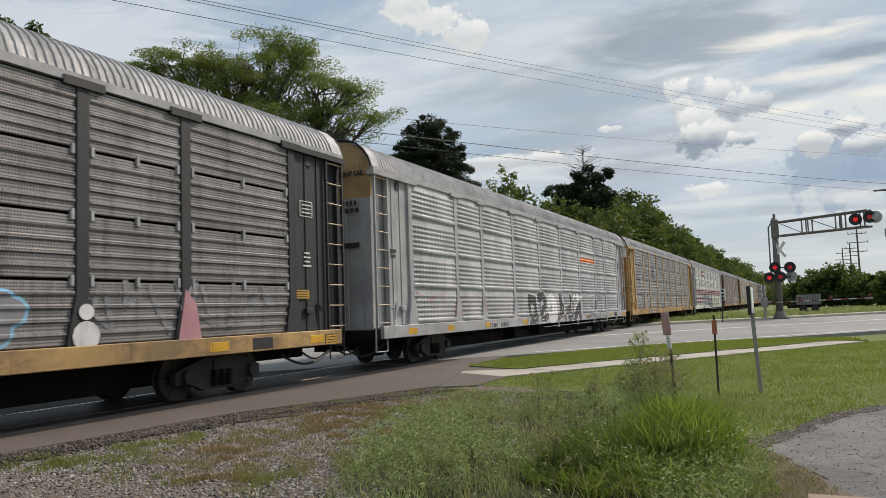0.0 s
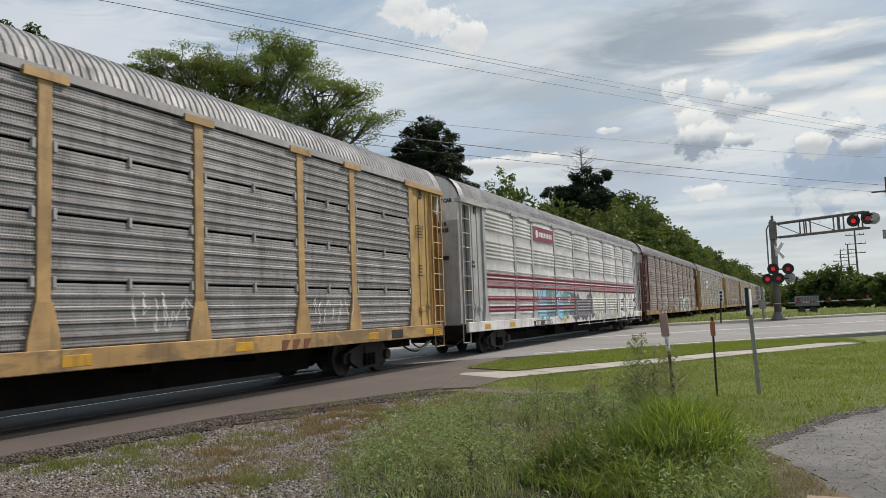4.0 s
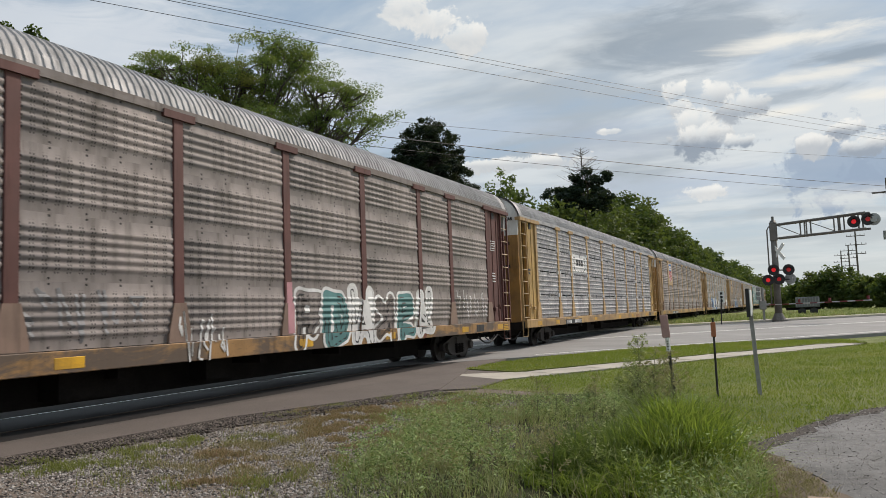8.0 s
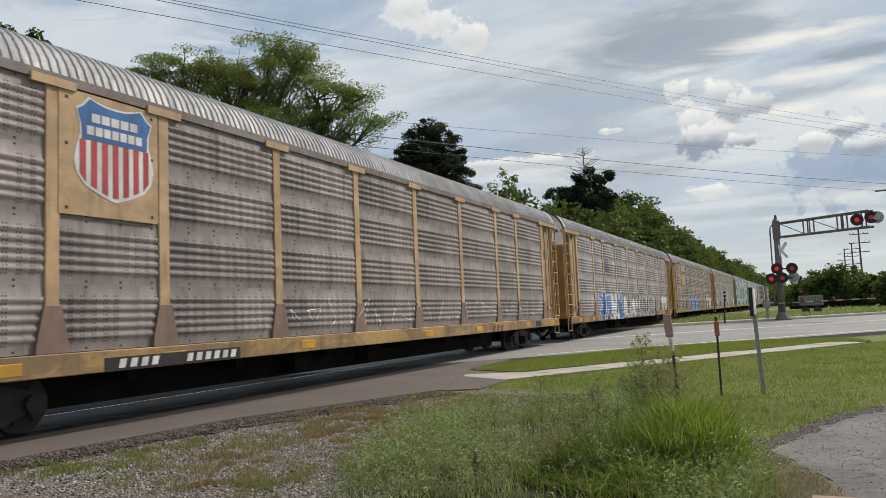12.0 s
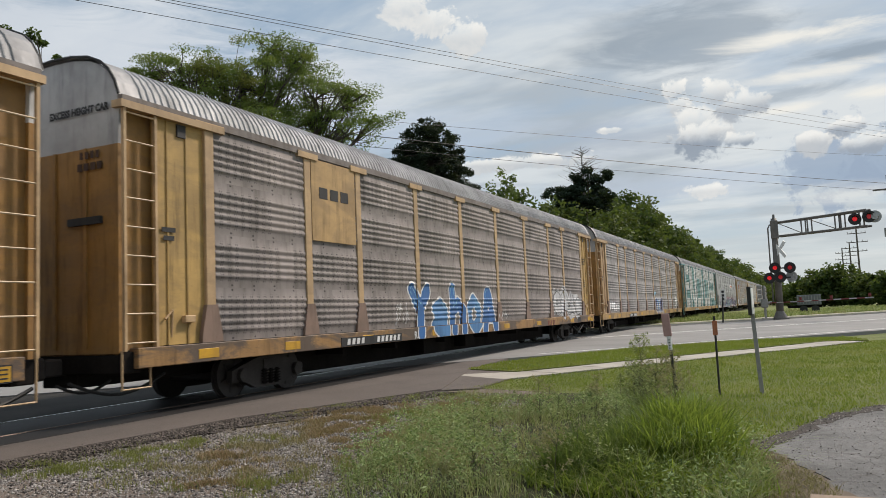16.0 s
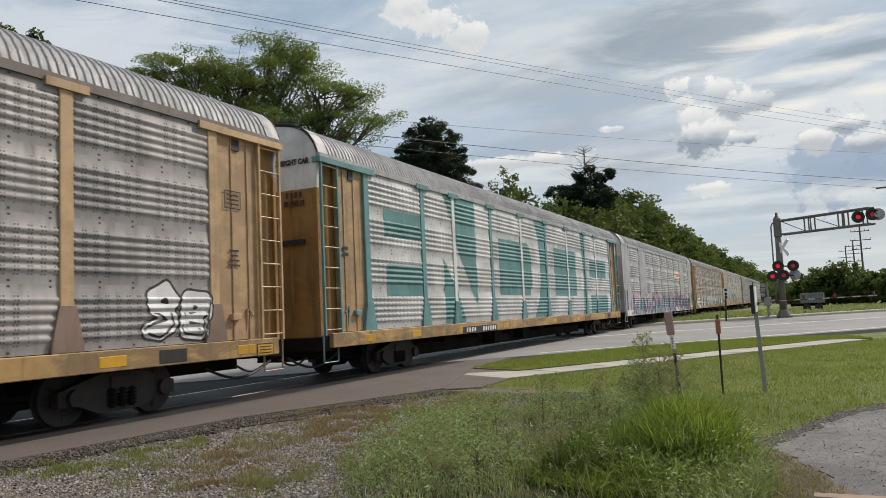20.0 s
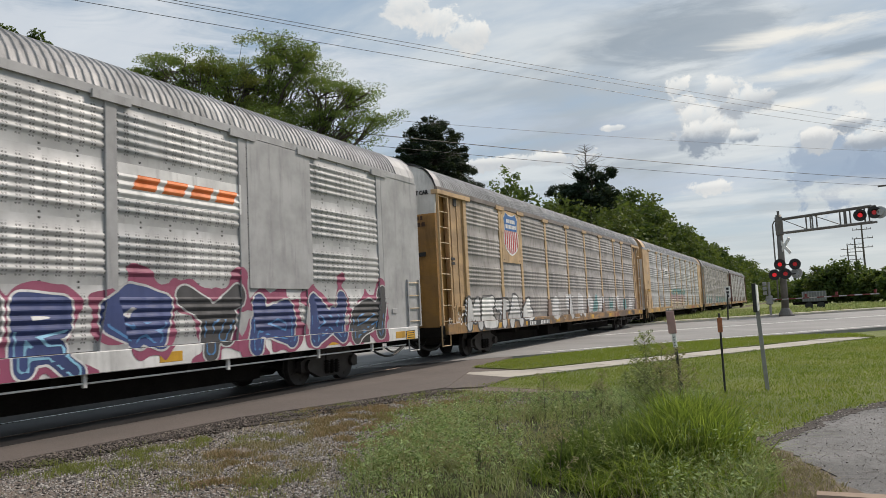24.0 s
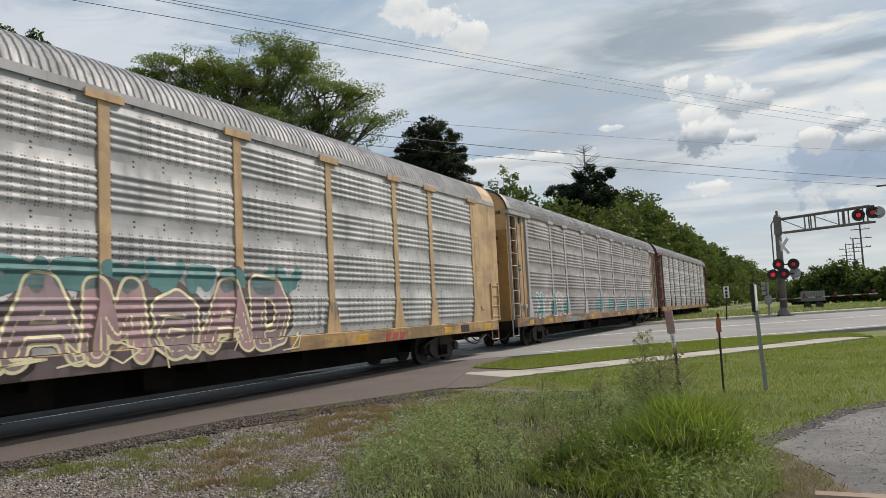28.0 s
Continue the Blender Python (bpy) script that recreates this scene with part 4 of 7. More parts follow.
                box(bm, FACE_X - 0.055, FACE_X - 0.03, c, d, SILL1, EAVE - 0.05)
                part("door_rib", bm, door, sheet_part)
        if not flush_end:
            bm = bmesh.new()
            c, d = sorted((Y(0.05), Y(2.4)))
            box(bm, FACE_X - 0.16, FACE_X + 0.06, c, d, EAVE - 0.08, EAVE + 0.04)
            part("door_track", bm, post, w)
            bm = bmesh.new()
            c, d = sorted((Y(1.3), Y(1.5)))
            box(bm, FACE_X - 0.05, FACE_X - 0.02, c, d, EAVE - 0.32, EAVE - 0.1)
            part("door_roller", bm, INK_BLACK, w)
        c, d = sorted((Y(0.12), Y(0.8)))
        if flush_end:
            ladder(w, c, d, FACE_X + 0.06, SILL1 + 0.02, 2.35, post, rungs=4)
        else:
            ladder(w, c, d, FACE_X + 0.03, SILL1 - 0.05, EAVE - 0.06, post)
        # stirrup step, end beam, coupler, hose
        bm = bmesh.new()
        c, d = sorted((Y(0.12), Y(0.68)))
        pipe(bm, [(1.5, c, 1.08), (1.5, c, 0.48), (1.5, d, 0.48), (1.5, d, 1.08)], 0.022)
        part("step", bm, post, w)
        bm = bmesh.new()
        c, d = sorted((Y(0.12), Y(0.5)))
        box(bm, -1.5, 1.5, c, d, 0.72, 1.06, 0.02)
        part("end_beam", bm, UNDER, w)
        bm = bmesh.new()
        c, d = sorted((Y(-0.5), Y(0.3)))
        box(bm, -0.16, 0.16, c, d, 0.70, 0.98, 0.03)
        c, d = sorted((Y(-0.56), Y(-0.2)))
        box(bm, -0.24, 0.24, c, d, 0.66, 1.02, 0.05)
        part("coupler", bm, TRUCK, w)
        bm = bmesh.new()
        pts = [(0.85, Y(1.6 - 0.19 * i), 0.62 - 0.26 * math.sin(math.pi * i / 10)) for i in range(11)]
        pipe(bm, pts, 0.028)
        pts = [(0.7, Y(0.6 - 0.1 * i), 0.60 - 0.16 * math.sin(math.pi * i / 10)) for i in range(11)]
        pipe(bm, pts, 0.024)
        part("brake_hose", bm, HOSE, w)
        # brake lever and box on the corner
        bm = bmesh.new()
        c, d = sorted((Y(1.38), Y(1.62)))
        box(bm, FACE_X - 0.1, FACE_X + 0.04, c, d, 1.48, 1.6, 0.01)
        pipe(bm, [(FACE_X - 0.06, Y(1.15), 1.25), (FACE_X - 0.02, Y(1.15), 1.7), (FACE_X - 0.02, Y(0.98), 1.55)], 0.02)
        part("brake_handle", bm, post, w)
        bogie(w, Y(4.2 if front else 3.7))
    WAGONS.append((w, index))
    return w


LENGTH_COUPLED = 30.4
REFLECT = (1.9, 4.3, 7.25, 10.95, 16.6, 20.2, 24.9, 27.9)


def small_plate(name, material, y0, y1, z0, z1, x0, x1):
    bm = bmesh.new()
    box(bm, x0, x1, y0, y1, z0, z1, 0.006)
    return mesh_of(name, bm, material)


FOOT_ME = small_plate("foot_plate", FOOT_DARK, -0.275, 0.275, 1.0, 1.13, FACE_X - 0.02, FACE_X + GUSSET_OUT + 0.012)
CLIP_WHITE = small_plate("clip", INK_WHITE, -0.05, 0.05, 0.0, 0.16, FACE_X - 0.05, FACE_X + 0.015)
CLIP_GREY = small_plate("clip", GREYPAINT, -0.03, 0.03, -0.03, 0.13, FACE_X - 0.05, FACE_X + 0.01)
REFLECTOR_ME = small_plate("reflector", SIGNAL_YELLOW, -0.25, 0.25, 0.85, 1.02, 1.59, 1.605)
DATA_ME = small_plate("data_panel", INK_BLACK, -0.3, 0.3, 0.83, 1.05, 1.59, 1.606)

# ---- crossing signal on the far side of the road ----
GALV = plain("galvanised_pole", (0.30, 0.30, 0.295), 0.5, 0.6, 5, 0.2)
DULLPOLE = plain("weathered_steel_pole", (0.16, 0.15, 0.14), 0.6, 0.4, 5, 0.25)
SIGN_WHITE = plain("sign_white", (0.72, 0.72, 0.70), 0.5, 0, 5, 0.1)
LAMP_BLACK = plain("lamp_black", (0.012, 0.012, 0.013), 0.5)
LAMP_BACK = plain("lamp_back_grey", (0.34, 0.35, 0.35), 0.55)
LENS_DARK = lamp_glow("lens_dim_red", (0.45, 0.01, 0.015), 0.22)
LENS_LIT = lamp_glow("lens_lit_red", (0.8, 0.012, 0.02), 0.42)
GATE_RED = plain("gate_red", (0.16, 0.025, 0.025), 0.5)
GATE_WHITE = plain("gate_white", (0.42, 0.41, 0.40), 0.5)

signal = thing("crossing_signal", "steel cantilever crossing signal with red flashing lamps", "crossing signal", at=(-2.09, 60.65, 0))
bm = bmesh.new()
rod(bm, (0, 0, 0.5), (0.06, 0, 7.45), 0.26, 16, 0.20)
part("mast", bm, DULLPOLE, signal, smooth=True)
bm = bmesh.new()
rod(bm, (0, 0, 0.0), (0, 0, 0.12), 0.62, 16), rod(bm, (0, 0, 0.12), (0, 0, 0.6), 0.5, 16, 0.27)
part("base", bm, DULLPOLE, signal)
bm = bmesh.new()
box(bm, -0.2, 0.32, -0.28, 0.28, 5.95, 7.3, 0.04)
rod(bm, (0.06, 0, 7.35), (0.06, 0, 7.75), 0.09, 8)
part("bracket", bm, DULLPOLE, signal)
BEAM = Vector((5.7, -3.8, 0.0))


def on_beam(f, z, off=0.0):
    side = Vector((-BEAM.y, BEAM.x, 0)).normalized()
    p = BEAM * f + side * off
    return (p.x, p.y, z)


for z0, z1, off in ((7.12, 7.12, 0.0), (6.1, 6.05, 0.0), (7.12, 7.12, 0.5), (6.1, 6.05, 0.5)):
    bm = bmesh.new()
    rod(bm, on_beam(0.03, z0, off), on_beam(1.02, z1, off), 0.075, 8)
    part("chord", bm, DULLPOLE, signal)
for f in (0.33, 0.40, 0.70, 0.76, 0.95):
    bm = bmesh.new()
    rod(bm, on_beam(f, 6.1), on_beam(f, 7.12), 0.05, 6), rod(bm, on_beam(f, 6.1, 0.5), on_beam(f, 7.12, 0.5), 0.05, 6)
    rod(bm, on_beam(f, 6.08), on_beam(f, 6.08, 0.5), 0.05, 6), rod(bm, on_beam(f, 7.12), on_beam(f, 7.12, 0.5), 0.05, 6)
    part("web_frame", bm, DULLPOLE, signal)
for f0, f1 in ((0.05, 0.33), (0.40, 0.70)):
    bm = bmesh.new()
    rod(bm, on_beam(f0, 7.08), on_beam(f1, 6.14), 0.03, 6)
    part("brace", bm, DULLPOLE, signal)
bm = bmesh.new()
pipe(bm, [(-0.02, 0, 7.0), (-0.25, -0.05, 7.0), (-0.38, -0.05, 6.75), (-0.40, -0.05, 3.9), (-0.40, -0.05, 1.3)], 0.05, 8)
part("conduit", bm, DULLPOLE, signal)
for tilt in (48, -48):
    bm = bmesh.new()
    box(bm, -0.75, 0.75, -0.02, 0.02, -0.12, 0.12)
    bmesh.ops.rotate(bm, verts=bm.verts[:], cent=(0, 0, 0), matrix=Matrix.Rotation(radians(tilt), 3, "Y"))
    bmesh.ops.rotate(bm, verts=bm.verts[:], cent=(0, 0, 0), matrix=Matrix.Rotation(radians(-40), 3, "Z"))
    bmesh.ops.translate(bm, verts=bm.verts[:], vec=(0.30, -0.33 - (0.03 if tilt > 0 else 0), 5.1))
    part("crossbuck_board", bm, SIGN_WHITE, signal, "white crossbuck board")
bm = bmesh.new()
rod(bm, (-0.75, -0.15, 3.05), (0.9, -0.1, 3.05), 0.05, 8), rod(bm, (-0.35, -0.15, 3.75), (0.8, -0.15, 3.75), 0.05, 8)
part("lamp_arm", bm, LAMP_BLACK, signal)


def flasher(parent, p, lit, away=False):
    """A lamp: round black backboard, hood, lens."""
    n = Vector((0.05, -1, 0)) if not away else Vector((0.15, 1, 0))
    n.normalize()
    p = Vector(p)
    bm = bmesh.new()
    rod(bm, p, p + n * 0.03, 0.40, 24)
    rod(bm, p - n * 0.22, p, 0.20, 16)
    board = part("lamp_board", bm, LAMP_BACK if away else LAMP_BLACK, parent, "grey back of a lamp" if away else "black round lamp backboard")
    side = n.cross(Vector((0, 0, 1)))
    bm = bmesh.new()
    ring = []
    for i in range(11):
        a = math.pi * i / 10 * 1.1 - 0.15
        q = p + side * (0.22 * math.cos(a)) + Vector((0, 0, 0.22 * math.sin(a)))
        ring.append((bm.verts.new(q + n * 0.03), bm.verts.new(q + n * 0.32)))
    for (a, b), (c, d) in zip(ring, ring[1:]):
        bm.faces.new((a, b, d, c))
    part("hood", bm, LAMP_BLACK, board)
    if not away:
        bm = bmesh.new()
        rod(bm, p + n * 0.03, p + n * 0.06, 0.15, 20)
        part("lens", bm, LENS_LIT if lit else LENS_DARK, board, "lit red lens" if lit else "dark red lens")


for p, lit, away in (((-0.1, -0.5, 3.78), True, False), ((0.9, -0.45, 3.74), False, False), ((-0.52, -0.5, 3.05), True, False),
                     ((0.22, -0.5, 3.08), False, False), ((0.95, 0.1, 3.1), False, True)):
    flasher(signal, p, lit, away)
for f, z, lit, away in ((0.90, 6.57, True, False), (1.04, 6.62, False, False), (1.10, 6.6, False, True)):
    q = Vector(on_beam(f, z, 0.0))
    flasher(signal, (q.x, q.y - (0.35 if not away else 0.0), q.z), lit, away)

gate = thing("crossing_gate", "lowered crossing gate with red and white striped arm", "crossing gate", at=(-3.1, 60.9, 0.05))
bm = bmesh.new()
rod(bm, (0, 0, 0), (0, 0, 2.5), 0.09, 10), rod(bm, (0, 0, 0), (0, 0, 0.1), 0.3, 12)
part("gate_post", bm, GALV, gate)
bm = bmesh.new()
box(bm, -0.25, 0.22, -0.2, 0.2, 0.85, 1.5, 0.04), rod(bm, (-0.3, 0, 1.2), (0.5, 0, 1.2), 0.1, 10)
part("mechanism", bm, GALV, gate, "grey gate mechanism box")
bm = bmesh.new()
for z in (1.55, 1.9, 2.25):
    box(bm, -0.42, -0.14, -0.3, 0.05, z, z + 0.28, 0.03)
part("counterweight", bm, GALV, gate)
A0, A1 = Vector((0.4, -0.3, 1.18)), Vector((6.8, -4.0, 1.28))
for i in range(14):
    bm = bmesh.new()
    p, q = A0.lerp(A1, i / 14), A0.lerp(A1, (i + 1) / 14)
    rod(bm, p, q, 0.045, 6)
    part("arm_stripe", bm, GATE_RED if i % 2 == 0 else GATE_WHITE, gate)
for f in (0.32, 0.62, 0.97):
    bm = bmesh.new()
    p = A0.lerp(A1, f)
    rod(bm, p + Vector((0, 0, 0.07)), p + Vector((0, 0, 0.30)), 0.09, 8)
    part("arm_lamp", bm, GATE_RED, gate, "red arm lamp")

# ---- utility trailer beyond the gate ----
TRAILER = plain("trailer_grey", (0.16, 0.17, 0.18), 0.5, 0.3, 5, 0.2)
trailer = thing("utility_trailer", "dark grey ribbed utility trailer parked beyond the gate", "trailer", at=(-0.2, 82, 0.06))
bm = bmesh.new()
box(bm, -1.05, 1.1, -0.8, 0.8, 0.75, 1.75, 0.05)
tb = part("body", bm, TRAILER, trailer)
for i in range(9):
    bm = bmesh.new()
    box(bm, -0.98 + i * 0.245, -0.93 + i * 0.245, -0.84, -0.8, 0.85, 1.7)
    part("rib", bm, GALV, tb)
for x in (-0.5, 0.55):
    bm = bmesh.new()
    rod(bm, (x, -0.85, 0.36), (x, -0.62, 0.36), 0.36, 18)
    part("wheel", bm, HOSE, trailer)
bm = bmesh.new()
box(bm, -1.9, 1.15, -0.5, 0.5, 0.5, 0.75)
part("chassis", bm, UNDER, trailer)

# ---- three marker posts on the lawn ----
RUSTPOST = plain("post_black_paint", (0.02, 0.02, 0.02), 0.6)
PINKISH = plain("faded_marker", (0.42, 0.26, 0.24), 0.6, 0, 9, 0.2)
ORANGE = plain("marker_orange_brown", (0.36, 0.13, 0.06), 0.6, 0, 9, 0.2)
mp1 = thing("marker_post", "leaning black marker post with faded pink top plate and sticker", "marker post", "marker posts on the lawn", at=(-2.1, 12.95, -0.03))
bm = bmesh.new()
rod(bm, (0, 0, 0), (-0.07, 0, 0.92), 0.026, 8)
part("pole", bm, RUSTPOST, mp1)
bm = bmesh.new()
rod(bm, (-0.055, 0, 0.70), (-0.072, 0, 0.93), 0.036, 10)
part("sticker", bm, SIGN_WHITE, mp1, "white printed sticker band")
for k in range(4):
    bm = bmesh.new()
    rod(bm, (-0.056 - 0.0025 * k, -0.036, 0.73 + 0.045 * k), (-0.058 - 0.0025 * k, -0.036, 0.745 + 0.045 * k), 0.012, 4)
    part("sticker_print", bm, INK_BLACK, mp1)
bm = bmesh.new()
box(bm, -0.075, 0.055, -0.03, 0.02, 0.93, 1.31, 0.012)
for v in bm.verts:
    v.co.x -= 0.07 + 0.07 * (v.co.z - 0.92)
part("top_plate", bm, PINKISH, mp1, "faded pink plastic plate")
mp2 = thing("marker_post", "thin black steel stake with an orange-brown reflector", "marker post", "marker posts on the lawn", at=(-1.4, 12.65, -0.03))
bm = bmesh.new()
rod(bm, (0, 0, 0), (0.0, 0, 1.24), 0.017, 8)
part("pole", bm, RUSTPOST, mp2)
bm = bmesh.new()
box(bm, -0.035, 0.04, -0.03, -0.01, 0.94, 1.17, 0.008)
part("reflector", bm, ORANGE, mp2, "orange-brown reflector")
mp3 = thing("sign_post", "galvanised channel post with a sign seen edge-on", "sign post", "marker posts on the lawn", at=(-0.8, 12.95, -0.03))
bm = bmesh.new()
slab(bm, [(-0.03, -0.02), (0.03, -0.02), (0.03, 0.02), (0.018, 0.02), (0.018, -0.008), (-0.018, -0.008), (-0.018, 0.02), (-0.03, 0.02)], 0.0, 1.66, "z")
for v in bm.verts:
    v.co.x -= 0.042 * v.co.z
part("channel", bm, GALV, mp3)
bm = bmesh.new()
box(bm, -0.10, -0.045, -0.2, 0.2, 1.23, 1.68, 0.004)
sb = part("sign_board", bm, LAMP_BLACK, mp3, "dark back of a small sign")
bm = bmesh.new()
box(bm, -0.045, -0.03, -0.2, 0.2, 1.25, 1.66, 0.004)
part("sign_face", bm, SIGN_WHITE, sb, "white sign face")

block = thing("parking_block", "tan concrete wheel stop at the driveway edge", "wheel stop", at=(0.44, 6.02, -0.06))
bm = bmesh.new()
slab(bm, [(-0.09, 0.0), (0.09, 0.0), (0.06, 0.09), (-0.06, 0.09)], -0.55, 1.3, "x")
part("block", bm, plain("tan_concrete", (0.27, 0.20, 0.15), 0.9), block)
mile = thing("milepost", "small white railway milepost plate on a black stake", "milepost", at=(-5.5, 54.7, 0.05))
bm = bmesh.new()
rod(bm, (0, 0, 0), (0.1, 0, 1.75), 0.05, 8)
part("stake", bm, RUSTPOST, mile)
bm = bmesh.new()
box(bm, -0.06, 0.3, -0.03, 0.0, 1.45, 2.25, 0.01)
mb = part("plate", bm, SIGN_WHITE, mile, "white plate with dark bars")
for z in (1.52, 1.77, 2.02):
    bm = bmesh.new()
    box(bm, 0.04, 0.2, -0.045, -0.03, z, z + 0.16)
    part("plate_mark", bm, INK_BLACK, mb)

# ---- car waiting at the crossing ----
CARPAINT = plain("car_paint_silver", (0.45, 0.46, 0.48), 0.3, 0.6, 3, 0.05, 0.0)
GLASS = plain("car_glass_dark", (0.015, 0.017, 0.02), 0.08)
car = thing("waiting_car", "silver car waiting on the road at the crossing", "car", at=(6.5, 56.0, 0), turn=math.atan2(U.y, U.x))
bm = bmesh.new()
slab(bm, [(-2.2, 0.35), (2.2, 0.35), (2.25, 0.7), (2.1, 0.92), (1.0, 0.98), (-1.0, 1.0), (-2.15, 0.82), (-2.3, 0.6)], -0.88, 0.88, "y")
bmesh.ops.bevel(bm, geom=bm.edges[:], offset=0.06, segments=2, affect="EDGES")
part("body", bm, CARPAINT, car, smooth=True)
bm = bmesh.new()
slab(bm, [(-1.1, 0.98), (1.7, 0.96), (1.2, 1.42), (-0.45, 1.45)], -0.78, 0.78, "y")
bmesh.ops.bevel(bm, geom=bm.edges[:], offset=0.07, segments=2, affect="EDGES")
part("cabin", bm, GLASS, car, "dark windows and roof", smooth=True)
for x in (-1.4, 1.4):
    for y in (-0.8, 0.8):
        bm = bmesh.new()
        rod(bm, (x, y - 0.1, 0.33), (x, y + 0.1, 0.33), 0.33, 20)
        wh = part("wheel", bm, HOSE, car)
        bm = bmesh.new()
        rod(bm, (x, y - 0.11, 0.33), (x, y + 0.11, 0.33), 0.2, 12)
        part("rim", bm, GALV, wh)
for y in (-0.62, 0.62):
    bm = bmesh.new()
    box(bm, -2.3, -2.12, y - 0.2, y + 0.2, 0.62, 0.78, 0.03)
    part("headlight", bm, lamp_glow("headlight_glass", (0.9, 0.92, 1.0), 1.0), car, "clear headlight")

# ---- poles and wires ----
WOODPOLE = plain("pole_wood", (0.10, 0.085, 0.075), 0.85, 0, 6, 0.25)
WIRE = plain("wire_black", (0.02, 0.02, 0.022), 0.6)
for i, (x, y, h) in enumerate(((17.7, 329.5, 28.3), (17.7, 389.6, 26.2), (16.8, 449.7, 27.3))):
    tw = thing("transmission_pole", "tall transmission pole with three crossarms behind the trees", "utility pole", "far transmission poles", at=(x, y, 0))
    bm = bmesh.new()
    rod(bm, (0, 0, 0), (0, 0, h), 0.42, 8, 0.26)
    part("pole", bm, WOODPOLE, tw)
    for z, w in ((h - 2.6, 3.2), (h - 6.0, 3.6), (h - 9.5, 3.2)):
        bm = bmesh.new()
        box(bm, -w, w, -0.15, 0.15, z - 0.14, z + 0.14)
        for k in (-1, -0.55, 0.55, 1):
            rod(bm, (k * w * 0.95, 0, z), (k * w * 0.95, 0, z + 0.7), 0.09, 5)
        part("crossarm", bm, WOODPOLE, tw)
up = thing("utility_pole", "wooden street utility pole with crossarm and transformer", "utility pole", at=(9.75, 109.6, 0))
bm = bmesh.new()
rod(bm, (0, 0, 0), (0.1, 0, 16.6), 0.2, 10, 0.14)
part("pole", bm, WOODPOLE, up)
bm = bmesh.new()
box(bm, -1.6, 1.6, -0.08, 0.08, 14.7, 14.9)
part("crossarm", bm, WOODPOLE, up)
bm = bmesh.new()
rod(bm, (-0.45, 0, 8.8), (-0.45, 0, 9.9), 0.3, 12)
part("transformer", bm, GALV, up, "grey transformer can")
WIRES = (((-43.8, -23.1, 11.9), (21.7, 124.0, 20.3), 0.014), ((-41.8, -19.8, 12.5), (21.5, 125.7, 21.3), 0.014), ((-42.5, -19.3, 12.7), (22.0, 128.1, 22.5), 0.014),
         ((-44.6, 4.3, 12.0), (23.4, 135.9, 20.7), 0.013), ((-44.2, 0.7, 11.7), (23.0, 136.8, 16.4), 0.028), ((-44.2, 0.7, 11.1), (22.9, 136.8, 15.4), 0.018))
for a, b, r in WIRES:
    a, b = Vector(a), Vector(b)
    bm = bmesh.new()
    pts = []
    for i in range(25):
        f = i / 24
        p = a.lerp(b, f)
        p.z -= 0.9 * math.sin(math.pi * f) - 0.65
        pts.append(p)
    rings = [[bm.verts.new((p.x + r * math.cos(k * 1.2566), p.y, p.z + r * math.sin(k * 1.2566))) for k in range(5)] for p in pts]
    for g, h in zip(rings, rings[1:]):
        for k in range(5):
            bm.faces.new((g[k], g[(k + 1) % 5], h[(k + 1) % 5], h[k]))
    tagged(part("overhead_wire", bm, WIRE), "thin dark overhead wire strung over the railway", "wire", "overhead wires")

# ---- trees ----
BARK = plain("bark", (0.075, 0.062, 0.05), 0.9, 0, 8, 0.35, 0.6)
BARK_GREY = plain("dead_twig_grey", (0.15, 0.135, 0.125), 0.9, 0, 8, 0.3, 0.4)
LEAF_LOCUST = leafy("leaf_locust", (0.095, 0.15, 0.048), (0.19, 0.245, 0.075), (0.24, 0.205, 0.06), 0.5)
LEAF_MIXED = leafy("leaf_mixed", (0.058, 0.086, 0.028), (0.11, 0.14, 0.046), (0.125, 0.13, 0.045), 0.3)
LEAF_DARK = leafy("leaf_dark", (0.036, 0.068, 0.024), (0.072, 0.105, 0.034), None, 0.3)
NEEDLE = leafy("needle_pine", (0.010, 0.020, 0.014), (0.020, 0.034, 0.020), None, 0.08)
SPRUCE = leafy("needle_spruce", (0.012, 0.026, 0.018), (0.026, 0.042, 0.026), None, 0.08)


def leaf_cloud(rng, centres, radii, per, size, flat=0.75, long=1.6):
    """Vertices and faces of many small rhombic leaves strewn in clumps."""
    C = np.repeat(np.array(centres), per, axis=0)
    R = np.repeat(np.array(radii), per, axis=0)
    n = len(C)
    d = rng.normal(size=(n, 3))
    d /= np.linalg.norm(d, axis=1)[:, None]
    d *= (rng.random(n) ** 0.45)[:, None]
    d[:, 2] *= flat
    P = C + d * R[:, None]
    u = rng.normal(size=(n, 3))
    u[:, 2] *= 0.6
    u /= np.linalg.norm(u, axis=1)[:, None]
    v = np.cross(u, rng.normal(size=(n, 3)))
    v /= np.linalg.norm(v, axis=1)[:, None]
    s = size * (0.6 + 0.8 * rng.random(n))[:, None]
    V = np.stack([P - u * s * long * 0.5, P + v * s * 0.5, P + u * s * long * 0.5, P - v * s * 0.5], axis=1).reshape(-1, 3)
    F = np.arange(n * 4).reshape(-1, 4)
    return V, F


def quads(name, V, F, material, parent=None):
    me = bpy.data.meshes.new(name)
    me.vertices.add(len(V))
    me.vertices.foreach_set("co", np.asarray(V, dtype=np.float32).ravel())
    k = F.shape[1]
    me.loops.add(F.size)
    me.loops.foreach_set("vertex_index", F.astype(np.int32).ravel())
    me.polygons.add(len(F))
    me.polygons.foreach_set("loop_start", np.arange(0, F.size, k, dtype=np.int32))
    me.update(calc_edges=True)
    me.materials.append(material)
    ob = new(name, me)
    ob.parent = parent
    return ob


